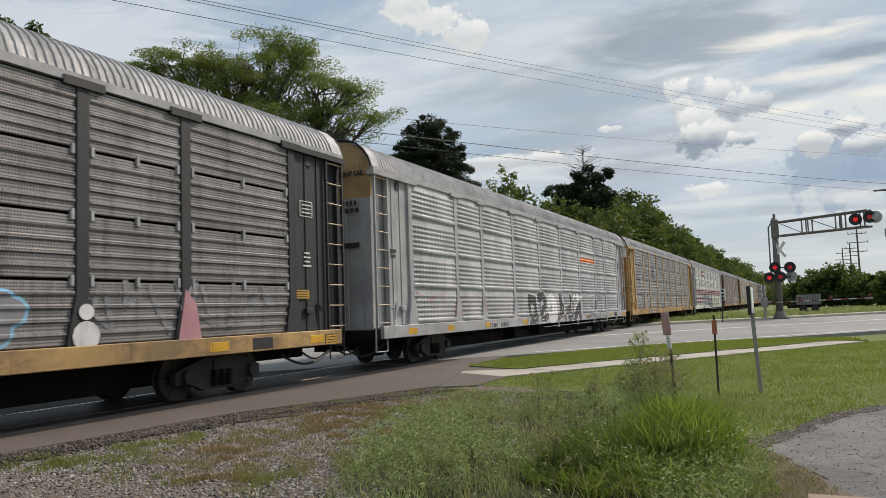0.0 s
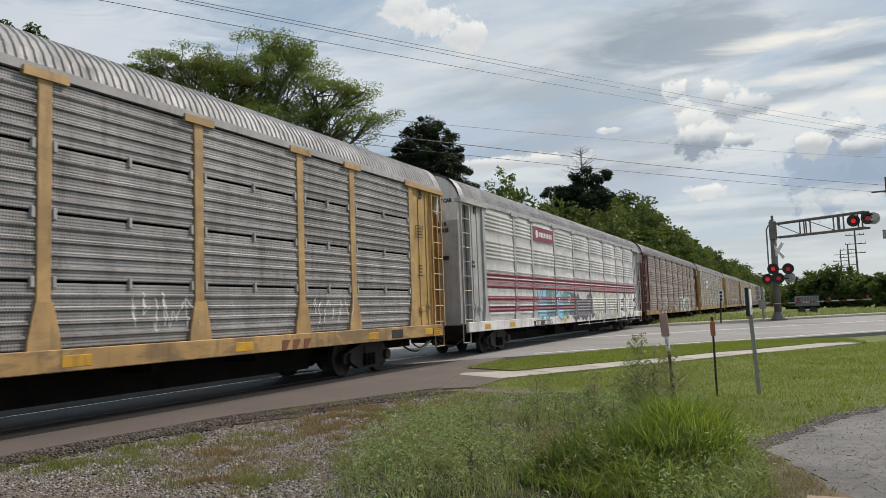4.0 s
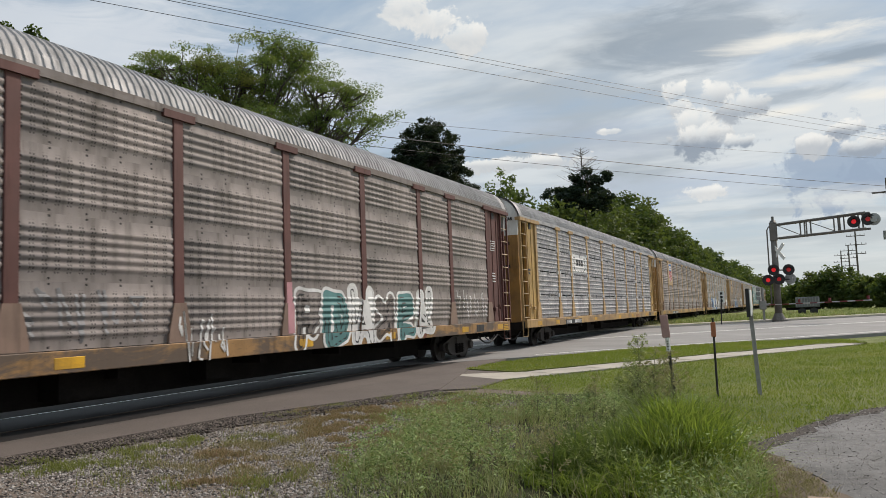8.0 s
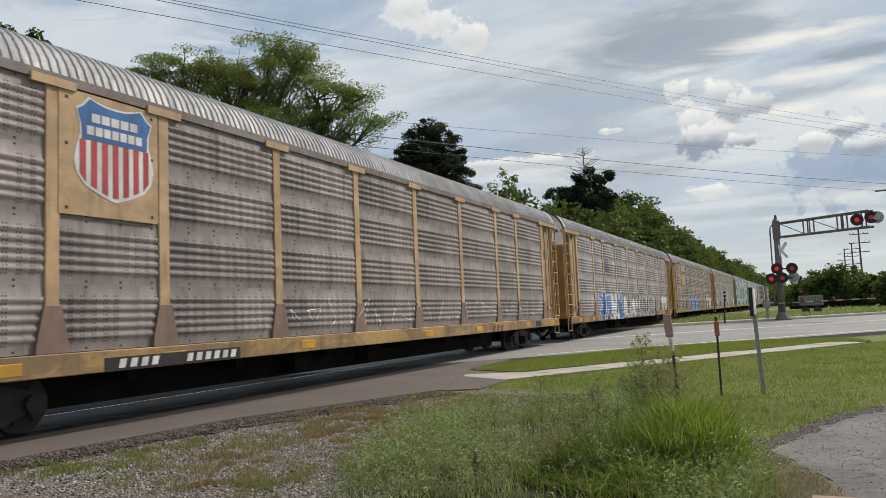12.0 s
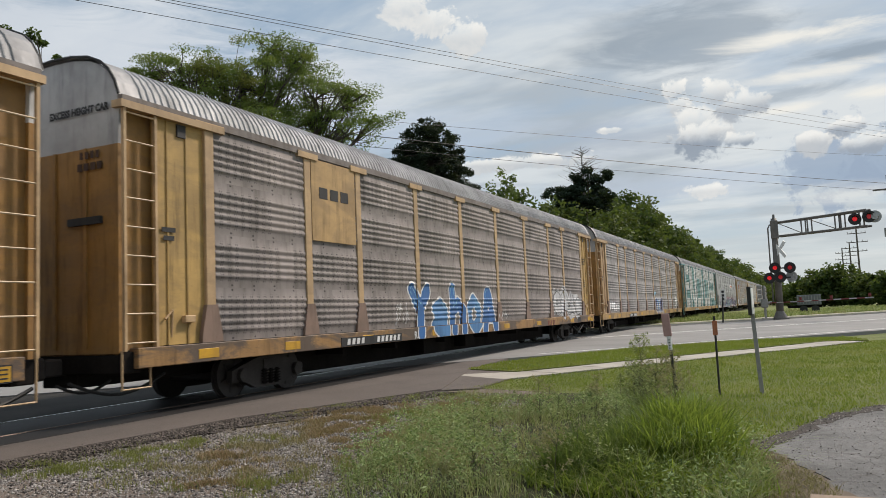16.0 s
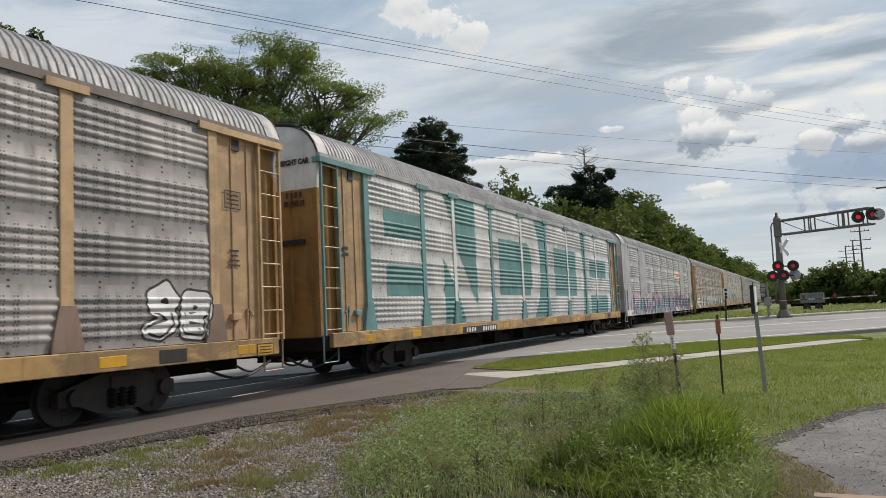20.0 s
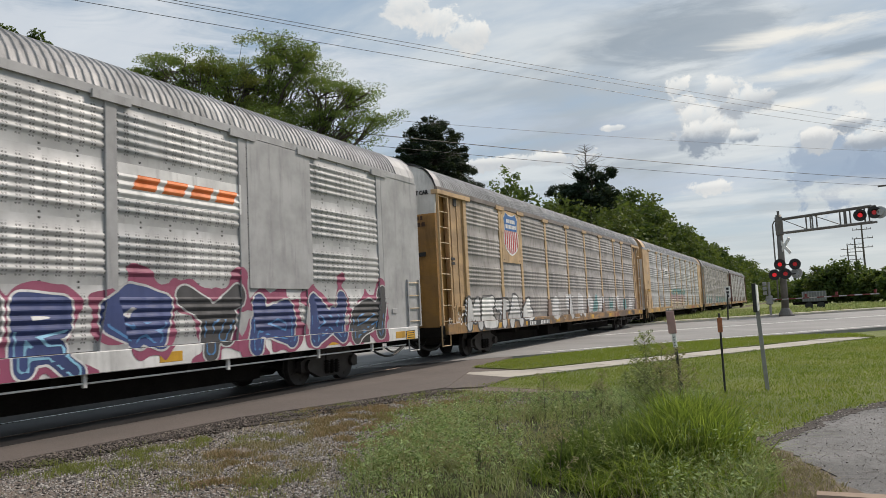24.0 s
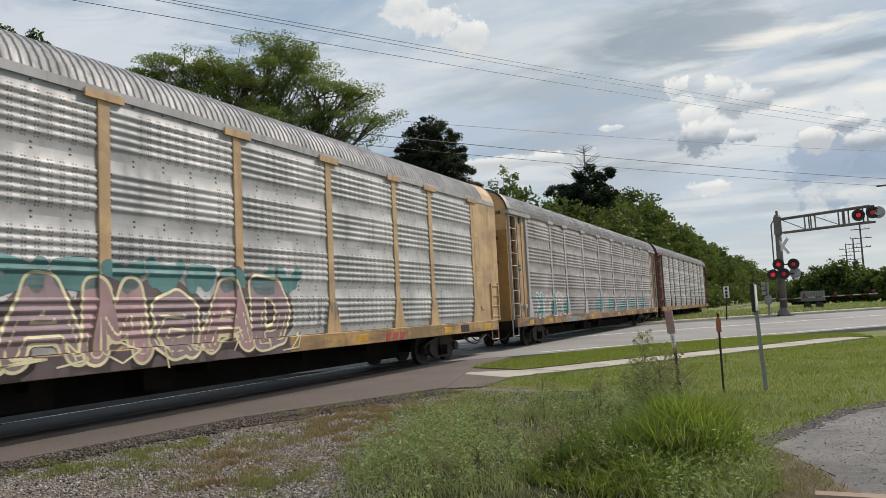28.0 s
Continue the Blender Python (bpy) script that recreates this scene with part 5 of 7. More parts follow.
def limb(bm, a, b, r0, r1, rng, bend=0.12, n=4, sides=6):
    a, b = Vector(a), Vector(b)
    ln = (b - a).length
    off = Vector(rng.normal(size=3)) * ln * bend
    pts = [a.lerp(b, i / n) + off * math.sin(math.pi * i / n) for i in range(n + 1)]
    for i in range(n):
        rod(bm, pts[i], pts[i + 1], r0 + (r1 - r0) * i / n, sides, r0 + (r1 - r0) * (i + 1) / n)
    return pts


def tree(name, label, base, lobes, clumps, per, leaf, material, seed, trunk=0.3, clump=0.9, bark=None, twigs=True, flat=0.75, fork=0.45, long=1.6):
    """lobes: (x, y, z, radius across, radius up) of the crown, in the world."""
    rng = np.random.default_rng(seed)
    t = thing(name, label, "tree", at=base)
    B = Vector(base)
    vol = np.array([q[3] ** 2 * q[4] for q in lobes])
    vol = vol / vol.sum()
    centres, radii = [], []
    bm = bmesh.new()
    top = max(q[2] for q in lobes)
    mid = Vector((float(np.mean([q[0] for q in lobes])), float(np.mean([q[1] for q in lobes])), 0)) - B
    stem = limb(bm, (0, 0, 0), (mid.x * 0.5, mid.y * 0.5, (top - B.z) * fork), trunk, trunk * 0.6, rng, 0.04)
    head = stem[-1]
    for (x, y, z, r, h), share in zip(lobes, vol):
        c = Vector((x, y, z)) - B
        pts = limb(bm, head, c, trunk * 0.5, trunk * 0.14, rng, 0.1)
        for _ in range(max(3, int(clumps * share))):
            d = rng.normal(size=3)
            d /= np.linalg.norm(d)
            d *= rng.random() ** 0.4
            p = c + Vector((d[0] * r, d[1] * r, d[2] * h))
            centres.append(p), radii.append(clump * (0.6 + 0.7 * rng.random()))
            if twigs:
                limb(bm, pts[2 + int(rng.integers(0, 3))], p, trunk * 0.12, 0.012, rng, 0.12, 3, 4)
    part("trunk", bm, bark or BARK, t)
    V, F = leaf_cloud(rng, centres, radii, per, leaf, flat, long)
    quads("crown", V, F, material, t)
    return t


tree("locust_tree", "tall airy locust tree with feathery green leaves", (-26.4, 32.5, -0.1),
     [(-29.8, 29.7, 15.3, 2.2, 1.1), (-30.9, 28.8, 15.0, 1.7, 0.9), (-31.3, 28.4, 13.9, 1.6, 0.9), (-28.4, 30.9, 15.1, 1.9, 1.2), (-27.3, 31.9, 14.4, 2.6, 1.8), (-26.2, 32.9, 16.6, 1.8, 1.0), (-25.2, 33.6, 15.8, 2.0, 1.4),
      (-24.2, 34.3, 13.8, 2.2, 1.8), (-21.9, 35.9, 14.1, 1.5, 0.8), (-21.4, 36.2, 12.9, 1.4, 0.9), (-23.0, 35.0, 12.0, 2.0, 1.4), (-28.7, 30.7, 12.4, 3.4, 1.6), (-26.2, 32.8, 11.8, 3.4, 1.6)],
     560, 210, 0.047, LEAF_LOCUST, 3, 0.36, 0.72, flat=0.42, long=2.8)
tree("background_tree", "tree whose dark tips rise over the wagons", (-33.5, 22.8, -0.1),
     [(-33.3, 22.3, 15.6, 0.45, 0.4), (-33.0, 22.8, 15.2, 0.4, 0.35), (-32.5, 23.3, 15.45, 0.35, 0.3), (-32.4, 23.9, 14.1, 1.2, 0.9), (-34.0, 22.0, 13.0, 2.4, 1.8)], 60, 120, 0.10, LEAF_DARK, 5, 0.25, 0.32)
tree("pine_tree", "dark dense pine tree with rounded needle tufts", (-25.9, 52.0, -0.1),
     [(-25.9, 52.0, 16.4, 1.2, 0.6), (-25.9, 52.0, 15.4, 2.3, 0.6), (-25.9, 52.0, 14.3, 2.9, 0.6), (-26.2, 51.9, 13.3, 3.3, 0.6), (-25.9, 52.1, 12.3, 3.4, 0.6), (-25.9, 52.0, 11.3, 3.7, 0.6), (-25.7, 52.1, 10.3, 3.8, 0.6),
      (-25.8, 52, 9.0, 3.8, 0.8)], 520, 190, 0.058, NEEDLE, 7, 0.32, 0.46, flat=0.8, fork=0.9, long=5.0)
sp = tree("spruce_tree", "dying spruce with a bare grey top over dark boughs", (-19.3, 72.5, -0.1),
          [(-19.0, 72.6, 14.0, 1.5, 1.2), (-17.5, 72.9, 14.4, 0.9, 1.0), (-21.3, 72.0, 12.9, 1.9, 0.8), (-19.6, 72.4, 12.0, 2.5, 1.5), (-18.2, 72.8, 12.2, 1.8, 1.2)],
          110, 130, 0.13, SPRUCE, 9, 0.28, 0.6, flat=0.6, fork=0.8, long=3.0)
rng = np.random.default_rng(11)
bm = bmesh.new()
limb(bm, (0, 0, 12.5), (-0.1, 0, 17.6), 0.12, 0.02, rng, 0.01)
for i in range(46):
    z = 13.6 + 3.7 * rng.random()
    a = rng.random() * 6.28
    ln = (17.9 - z) * 0.62 + 0.3
    limb(bm, (0, 0, z), (ln * math.cos(a), ln * math.sin(a) * 0.6, z + 0.45 * ln), 0.03, 0.008, rng, 0.12, 3, 4)
part("bare_top", bm, BARK_GREY, sp, "bare grey dead top")
tree("sapling", "pale green sapling with upright sprays", (-22.3, 58.0, -0.1),
     [(-22.3, 57.9, 11.2, 1.3, 1.8), (-21.3, 58.2, 10.4, 1.0, 1.2), (-23.4, 57.6, 10.2, 1.0, 1.0), (-22.4, 58, 9.0, 2.4, 1.3)], 60, 60, 0.16, leafy("leaf_pale", (0.09, 0.14, 0.045), (0.13, 0.17, 0.06), None, 0.4), 13, 0.16, 0.5, flat=1.2)

# wood along the far side of the railway
rng = np.random.default_rng(21)
WOOD = [(-20.5, 50, 9.3), (-21.5, 58, 10.6), (-22, 66, 11.4), (-20.5, 69, 11.3), (-22.5, 77, 12.6), (-22, 86, 13.9), (-23, 92, 16.2), (-22, 99, 17.0), (-22, 108, 17.6), (-23, 116, 17.4),
        (-22, 124, 16.2), (-22, 133, 16.0), (-22, 142, 15.7), (-22.5, 152, 15.4), (-22, 163, 15.1), (-22, 176, 15.0), (-22, 190, 14.8), (-21.5, 206, 13.6), (-22, 224, 14.0), (-22, 246, 14.8), (-22, 272, 15.3),
        (-22, 300, 13.4), (-22, 335, 12.8), (-22, 380, 12.0), (-22, 430, 11.4)]
for i, (x, y, h) in enumerate(WOOD):
    big = 1.0 + y / 260
    h += 0.3 if 75 < y < 260 else 1.0
    lobes = [(x, y, h - 1.5 * big, 1.9 * big, 1.4 * big), (x - 1.2, y - 2.2, h - 3.2, 2.2 * big, 1.8), (x + 0.9, y + 1.8, h - 3.0 - rng.random(), 2.2 * big, 1.8),
             (x + 1.6, y - 0.6, h - 5.5, 2.6 * big, 2.2), (x + 1.4, y + 1.5, h - 8.0, 2.8 * big, 2.4), (x + 1.8, y, 2.6, 2.8 * big, 2.4)]
    tree("roadside_tree", "leafy green tree in the wood along the railway", (x, y, -0.1), lobes, 90, 80 if y < 200 else 40, 0.165 + 0.0012 * y,
         (LEAF_MIXED, LEAF_DARK, LEAF_MIXED)[i % 3], 100 + i, 0.24, 0.95 * big, twigs=y < 110)
for i, (x, y, h, r) in enumerate(((-8.5, 250, 7.0, 6), (-5.0, 205, 5.2, 4), (-2.6, 150, 4.2, 3), (-0.4, 137, 5.2, 3), (1.8, 133, 6.1, 3), (3.7, 131, 6.6, 3), (5.6, 131, 6.1, 2.8), (7.2, 126, 5.0, 2.6),
                                  (8.8, 121, 4.6, 2.4), (10.6, 116, 4.9, 2.6), (13, 112, 5.4, 3), (-12.5, 330, 8.0, 7), (-4, 300, 7.5, 8))):
    lobes = [(x, y, h - r * 0.45, r * 0.75, r * 0.4), (x - r * 0.5, y, h * 0.55, r * 0.8, h * 0.3), (x + r * 0.5, y - 0.5, h * 0.5, r * 0.8, h * 0.3), (x, y - 1, h * 0.25, r, h * 0.22)]
    tree("shrub_tree", "rounded dark green shrubby tree beyond the road", (x, y, -0.1), lobes, 90, 50, 0.20 + 0.0008 * y, LEAF_DARK if i % 2 else LEAF_MIXED, 200 + i, 0.15, r * 0.3, twigs=False)

# ---- grass, weeds and gravel of the verge ----
GRASS_BRIGHT = leafy("grass_bright", (0.055, 0.105, 0.018), (0.30, 0.375, 0.07), None, 0.55)
GRASS_MEADOW = leafy("grass_meadow", (0.085, 0.125, 0.04), (0.50, 0.53, 0.28), (0.42, 0.33, 0.22), 0.45)
GRASS_LAWN = leafy("grass_lawn", (0.14, 0.19, 0.03), (0.23, 0.275, 0.05), (0.28, 0.265, 0.075), 0.5)
STRAW = leafy("dry_straw", (0.20, 0.16, 0.10), (0.36, 0.29, 0.18), None, 0.3)
RED_WEED = leafy("reddish_weed", (0.20, 0.115, 0.075), (0.36, 0.235, 0.16), None, 0.35)
VERGE_GREEN = leafy("verge_green", (0.15, 0.165, 0.055), (0.26, 0.27, 0.10), None, 0.5)
SEEDHEAD = leafy("seed_head", (0.24, 0.205, 0.12), (0.40, 0.35, 0.22), None, 0.4)


def blades(rng, P, H, W, lean, bend=0.5):
    """Bent blades of three short pieces; P feet, H heights, W widths."""
    n = len(P)
    a = rng.random(n) * 2 * math.pi
    d = np.stack([np.cos(a), np.sin(a), np.zeros(n)], 1)
    side = np.stack([-np.sin(a), np.cos(a), np.zeros(n)], 1)
    tw = rng.random(n) * math.pi
    side = side * np.cos(tw)[:, None] + d * np.sin(tw)[:, None]
    ln = (lean * rng.random(n))[:, None]
    up = np.array([0, 0, 1.0])
    rows = []
    for f, w in ((0.0, 1.0), (0.4, 0.85), (0.75, 0.55)):
        c = P + up * (H * f * (1 - 0.18 * f * bend))[:, None] + d * ln * (H * (f ** 2) * (0.6 + bend))[:, None]
        rows += [c - side * (W * w * 0.5)[:, None], c + side * (W * w * 0.5)[:, None]]
    rows.append(P + up * (H * (1 - 0.30 * bend))[:, None] + d * ln * (H * (0.6 + bend))[:, None])
    V = np.stack(rows, 1).reshape(-1, 3)
    b = np.arange(n)[:, None] * 7
    F = np.concatenate([b + np.array([[0, 1, 3]]), b + np.array([[0, 3, 2]]), b + np.array([[2, 3, 5]]), b + np.array([[2, 5, 4]]), b + np.array([[4, 5, 6]])], 0)
    return V, F


def inside(poly, x, y):
    poly = np.array(poly)
    hit = np.zeros(len(x), bool)
    j = len(poly) - 1
    for i in range(len(poly)):
        xi, yi = poly[i]
        xj, yj = poly[j]
        cross = ((yi > y) != (yj > y)) & (x < (xj - xi) * (y - yi) / (yj - yi + 1e-12) + xi)
        hit ^= cross
        j = i
    return hit


def strew(rng, poly, n):
    p = np.array(poly)
    lo, hi = p.min(0), p.max(0)
    q = lo + rng.random((int(n * 2.6), 2)) * (hi - lo)
    return q[inside(poly, q[:, 0], q[:, 1])][:n]


def patchy(q, scale, seed):
    """Smooth random field between 0 and 1 over places q."""
    return np.array([0.5 + 0.5 * noise.noise(Vector((x * scale + seed, y * scale, seed * 0.37))) for x, y in q])


def stuff(name, V, F, material, label, category):
    return tagged(quads(name, V, F, material), label, category, "", "stuff")


rng = np.random.default_rng(31)
VERGE_Z = -0.05
# tall bright clump beside the driveway
def clump(N, cx, cy, rad, sx, sy, h, width, lean, bend=0.6):
    """A round tussock whose blades fan outwards in tufts."""
    M = 150
    tufts = np.stack([rng.random(M) ** 0.6 * rad, rng.random(M) * 6.283], 1)
    pick = rng.integers(0, M, N)
    t, tall = tufts[pick], (0.45 + 0.65 * rng.random(M))[pick]
    x = t[:, 0] * np.cos(t[:, 1]) * sx + rng.normal(size=N) * 0.06
    y = t[:, 0] * np.sin(t[:, 1]) * sy + rng.normal(size=N) * 0.06
    P = np.stack([cx + x, cy + y, np.full(N, VERGE_Z)], 1)
    H = h * tall * (1 - 0.4 * (t[:, 0] / rad) ** 2) * (0.45 + 0.6 * rng.random(N))
    return blades(rng, P, H, width * (0.6 + 0.9 * rng.random(N)), lean, bend)


V, F = clump(7500, -1.12, 7.3, 0.62, 0.72, 1.4, 0.88, 0.0115, 0.6, 0.7)
stuff("tall_grass", V, F, GRASS_BRIGHT, "tall bright green grass clump by the driveway", "grass")
V, F = clump(6500, -1.72, 6.95, 0.72, 0.9, 1.05, 0.62, 0.0095, 0.7, 0.7)
stuff("dark_tussock", V, F, leafy("grass_deep", (0.045, 0.085, 0.022), (0.17, 0.225, 0.07), None, 0.45), "darker green grass tussock beside the bright one", "grass")
V, F = clump(900, -1.3, 7.0, 0.8, 1.0, 1.2, 0.74, 0.009, 1.3, 1.2)
stuff("arching_grass", V, F, leafy("grass_pale", (0.24, 0.31, 0.10), (0.36, 0.41, 0.16), None, 0.5), "pale arching grass stalks over the clumps", "grass")
V, F = clump(2600, -1.35, 6.3, 0.85, 1.15, 0.7, 0.40, 0.0115, 1.3, 1.1)
stuff("arching_leaves", V, F, GRASS_BRIGHT, "arching broad grass leaves at the foot of the clump", "grass")
# darker weeds in front and to the side of it
MEADOW = [(-3.3, 4.0), (-4.2, 6.8), (-4.9, 8.9), (-5.6, 11.2), (-5.7, 12.9), (-2.2, 12.6), (-1.0, 10.4), (-0.75, 8.2), (-0.35, 6.6), (-0.5, 5.4), (-1.6, 3.9)]
q = strew(rng, MEADOW, 56000)
k = patchy(q, 0.55, 4.0)
thin = np.clip((q[:, 0] + 5.3) / 1.6, 0.25, 1.0)  # sparser towards the gravel
fine = patchy(q, 2.6, 14.0)  # small tufts and gaps between them
keep = rng.random(len(q)) < np.clip(2.4 * (k - 0.22), 0.2, 1.0) * thin * np.clip(3.2 * (fine - 0.33), 0.06, 1.0)
q, k, fine = q[keep], k[keep], fine[keep]
near = np.clip(0.75 + 0.02 * (q[:, 1] - 5), 0.6, 1.0)
near = near * np.clip((12.6 - q[:, 1]) / 3.0, 0.22, 1.0)
H = (0.06 + 0.30 * k) * near * (0.5 + 0.7 * rng.random(len(q))) * (0.55 + 0.9 * fine)
V, F = blades(rng, np.column_stack([q, np.full(len(q), VERGE_Z)]), H, 0.004 + 0.007 * rng.random(len(q)), 1.1, 0.8)
stuff("meadow_grass", V, F, GRASS_MEADOW, "loose green meadow grass and weeds on the verge", "grass")
# feathery leaves low in the meadow
q = strew(rng, MEADOW, 6500)
k = patchy(q, 0.55, 4.0)
front = (q[:, 0] > -2.2) & (q[:, 1] < 8.0)
q = q[(k > 0.42) & (patchy(q, 2.6, 14.0) > 0.42) & (rng.random(len(q)) < np.clip((q[:, 0] + 4.9) / 1.2, 0.05, 1.0)) & (~front | (rng.random(len(q)) < 0.3))]
C = np.column_stack([q, 0.02 + 0.36 * rng.random(len(q)) ** 1.4 * np.clip((12.2 - q[:, 1]) / 3.0, 0.1, 1.0)])
V, F = leaf_cloud(rng, C, np.full(len(C), 0.075), 17, 0.0115, 0.8, 3.0)
stuff("feathery_weeds", V, F, leafy("feathery_leaf", (0.06, 0.115, 0.04), (0.52, 0.62, 0.31), None, 0.45), "feathery low weeds among the grass", "weeds")
# dark sheet added so the gaps between tufts look shaded
sheet("meadow_soil", ragged(MEADOW, 0.2, 0.3, 17.0), -0.046, plain("meadow_gap_shade", (0.05, 0.052, 0.028), 0.95, 0, 9, 0.45, 0.6, 0.1), "dark ground sheet under the meadow, standing for the shaded gaps", "verge", "structure", 0.03)
# pale dry stalks standing over the meadow
q = strew(rng, MEADOW, 4200)
q = q[rng.random(len(q)) < np.clip(1.5 * patchy(q, 0.9, 9.0) - 0.3, 0.05, 1.0)]
V, F = blades(rng, np.column_stack([q, np.full(len(q), VERGE_Z)]), 0.22 + 0.34 * rng.random(len(q)) * np.clip((13.0 - q[:, 1]) / 3.0, 0.3, 1.0), 0.0025 + 0.0025 * rng.random(len(q)), 0.6, 0.7)
stuff("dry_stalks", V, F, SEEDHEAD, "thin pale seed stalks over the meadow grass", "grass")
# growth among the gravel in patches: x, y, half sizes, blades, height
def tuft_patch(spots, blades_each, height):
    P, H = [], []
    for x, y, rx, ry in spots:
        n = int(blades_each * rx * ry * 4)
        q = np.column_stack([x + rng.normal(size=n) * rx * 0.6, y + rng.normal(size=n) * ry * 0.6])
        k = patchy(q, 3.0, 5.0)
        keep = rng.random(n) < np.clip((k - 0.42) * 5, 0.04, 1)
        P.append(q[keep])
        H.append(height * (0.35 + 0.9 * rng.random(keep.sum())) * (0.6 + 0.8 * k[keep]))
    q, H = np.concatenate(P), np.concatenate(H)
    return blades(rng, np.column_stack([q, np.full(len(q), VERGE_Z)]), H, 0.004 + 0.006 * rng.random(len(q)), 1.3)


V, F = tuft_patch(((-7.5, 5.5, 0.45, 0.4), (-6.7, 5.6, 0.5, 0.4), (-7.1, 6.2, 0.4, 0.35), (-7.2, 6.8, 0.4, 0.3), (-6.9, 7.3, 0.5, 0.3), (-6.3, 7.6, 0.35, 0.25), (-7.4, 9.6, 0.25, 0.3), (-7.1, 10.7, 0.3, 0.5), (-6.6, 11.8, 0.3, 0.5),
                   (-5.6, 5.2, 0.35, 0.2), (-5.5, 9.9, 0.5, 0.7), (-5.0, 11.5, 0.4, 0.8), (-5.9, 12.3, 0.3, 0.4), (-4.5, 5.5, 0.4, 0.4), (-4.2, 6.6, 0.3, 0.5), (-8.0, 4.6, 0.4, 0.4)), 2100, 0.075)
stuff("verge_grass", V, F, VERGE_GREEN, "yellow-green grass tufts among the gravel", "grass")
V, F = tuft_patch(((-7.3, 10.0, 0.3, 0.4), (-6.4, 10.2, 0.5, 0.8), (-6.0, 9.2, 0.6, 0.6), (-5.6, 8.4, 0.5, 0.5), (-5.0, 8.0, 0.5, 0.5), (-4.6, 7.3, 0.3, 0.4), (-5.4, 6.2, 0.35, 0.25), (-5.1, 5.4, 0.4, 0.25), (-5.3, 11.2, 0.5, 0.9), (-6.0, 6.6, 0.3, 0.2)), 4200, 0.06)
stuff("dry_weeds", V, F, RED_WEED, "reddish dry weeds among the gravel", "weeds")
V, F = tuft_patch(((-5.7, 9.0, 1.2, 1.5), (-5.2, 6.0, 1.2, 0.8), (-6.2, 7.0, 0.8, 1.0), (-4.6, 9.6, 0.7, 1.4)), 1500, 0.055)
stuff("creeping_weeds", V, F, STRAW, "straw-coloured creeping weeds on the gravel", "weeds")

# lawn, grass strip, far verges
LAWN_AREA = [(-6.1, 13.7), (-2.0, 12.4), (-0.9, 10.0), (-0.62, 8.5), (-0.28, 9.45), (0.13, 10.72), (0.7, 11.68), (3.5, 16.0), (9, 27), (3.4, 29.4), (2.2, 28.9), (-5.98, 15.3)]
q = strew(rng, LAWN_AREA, 70000)
k = patchy(q, 0.8, 6.0)
V, F = blades(rng, np.column_stack([q, np.full(len(q), -0.03)]), (0.02 + 0.03 * k) * (0.6 + 0.7 * rng.random(len(q))), 0.008 + 0.006 * rng.random(len(q)), 1.0)
stuff("lawn_grass", V, F, GRASS_LAWN, "short mown lawn grass", "grass")
q = strew(rng, LAWN_AREA, 22000)
k = patchy(q, 2.2, 16.0)
q, k = q[k > 0.56], k[k > 0.56]
V, F = blades(rng, np.column_stack([q, np.full(len(q), -0.03)]), (0.04 + 0.10 * (k - 0.5)) * (0.6 + 0.7 * rng.random(len(q))), 0.008 + 0.006 * rng.random(len(q)), 1.0)
stuff("lawn_tufts", V, F, leafy("lawn_deep", (0.07, 0.115, 0.018), (0.13, 0.18, 0.03), None, 0.5), "darker tufts in the mown lawn", "grass")
STRIP_AREA = [(-8.1, 17.85), (-6.4, 17.05), (0.2, 27.95), (1.6, 28.2), (1.0, 30.6), (-2.0, 30.3), (-5.56, 26.3), (-7.4, 22.4), (-8.07, 20.0)]
q = strew(rng, STRIP_AREA, 26000)
V, F = blades(rng, np.column_stack([q, np.full(len(q), 0.0)]), 0.03 + 0.05 * rng.random(len(q)), 0.010 + 0.008 * rng.random(len(q)), 1.0)
stuff("strip_grass", V, F, GRASS_LAWN, "short grass between walk and road", "grass")
q = np.array([road_point(u, n) for u, n in zip(rng.random(24000) * 70 + 8, 22.8 + rng.random(24000) ** 1.5 * 22)])
V, F = blades(rng, np.column_stack([q, np.full(len(q), 0.07)]), 0.15 + 0.5 * patchy(q, 0.15, 3.0) * rng.random(len(q)), 0.03 + 0.03 * rng.random(len(q)), 0.8)
stuff("far_grass", V, F, GRASS_MEADOW, "rough grass beyond the road", "grass")

# gravel
STONE = Nodes("gravel_stone")
_i = STONE.island()
STONE = STONE.done(STONE.mix(STONE.ramp(_i, 0.0, 1.0), (0.045, 0.039, 0.035), (0.43, 0.40, 0.37)), 0.85)


def stones(rng, q, z, size):
    n = len(q)
    base = np.array([(1, 0, 0), (-1, 0, 0), (0, 1, 0), (0, -1, 0), (0, 0, 1), (0, 0, -1)], float)
    tri = np.array([(0, 2, 4), (2, 1, 4), (1, 3, 4), (3, 0, 4), (2, 0, 5), (1, 2, 5), (3, 1, 5), (0, 3, 5)])
    s = size * (0.5 + rng.random((n, 1, 1)) ** 2 * 1.2)
    V = base[None] * s * np.array([1.0, 0.8, 0.55]) * (0.7 + 0.6 * rng.random((n, 6, 1)))
    a = rng.random(n) * 6.28
    c, sn = np.cos(a)[:, None], np.sin(a)[:, None]
    X = V[..., 0] * c - V[..., 1] * sn
    Y = V[..., 0] * sn + V[..., 1] * c
    V = np.stack([X + q[:, 0:1], Y + q[:, 1:2], V[..., 2] + z], -1).reshape(-1, 3)
    F = (np.arange(n)[:, None, None] * 6 + tri[None]).reshape(-1, 3)
    return V, F


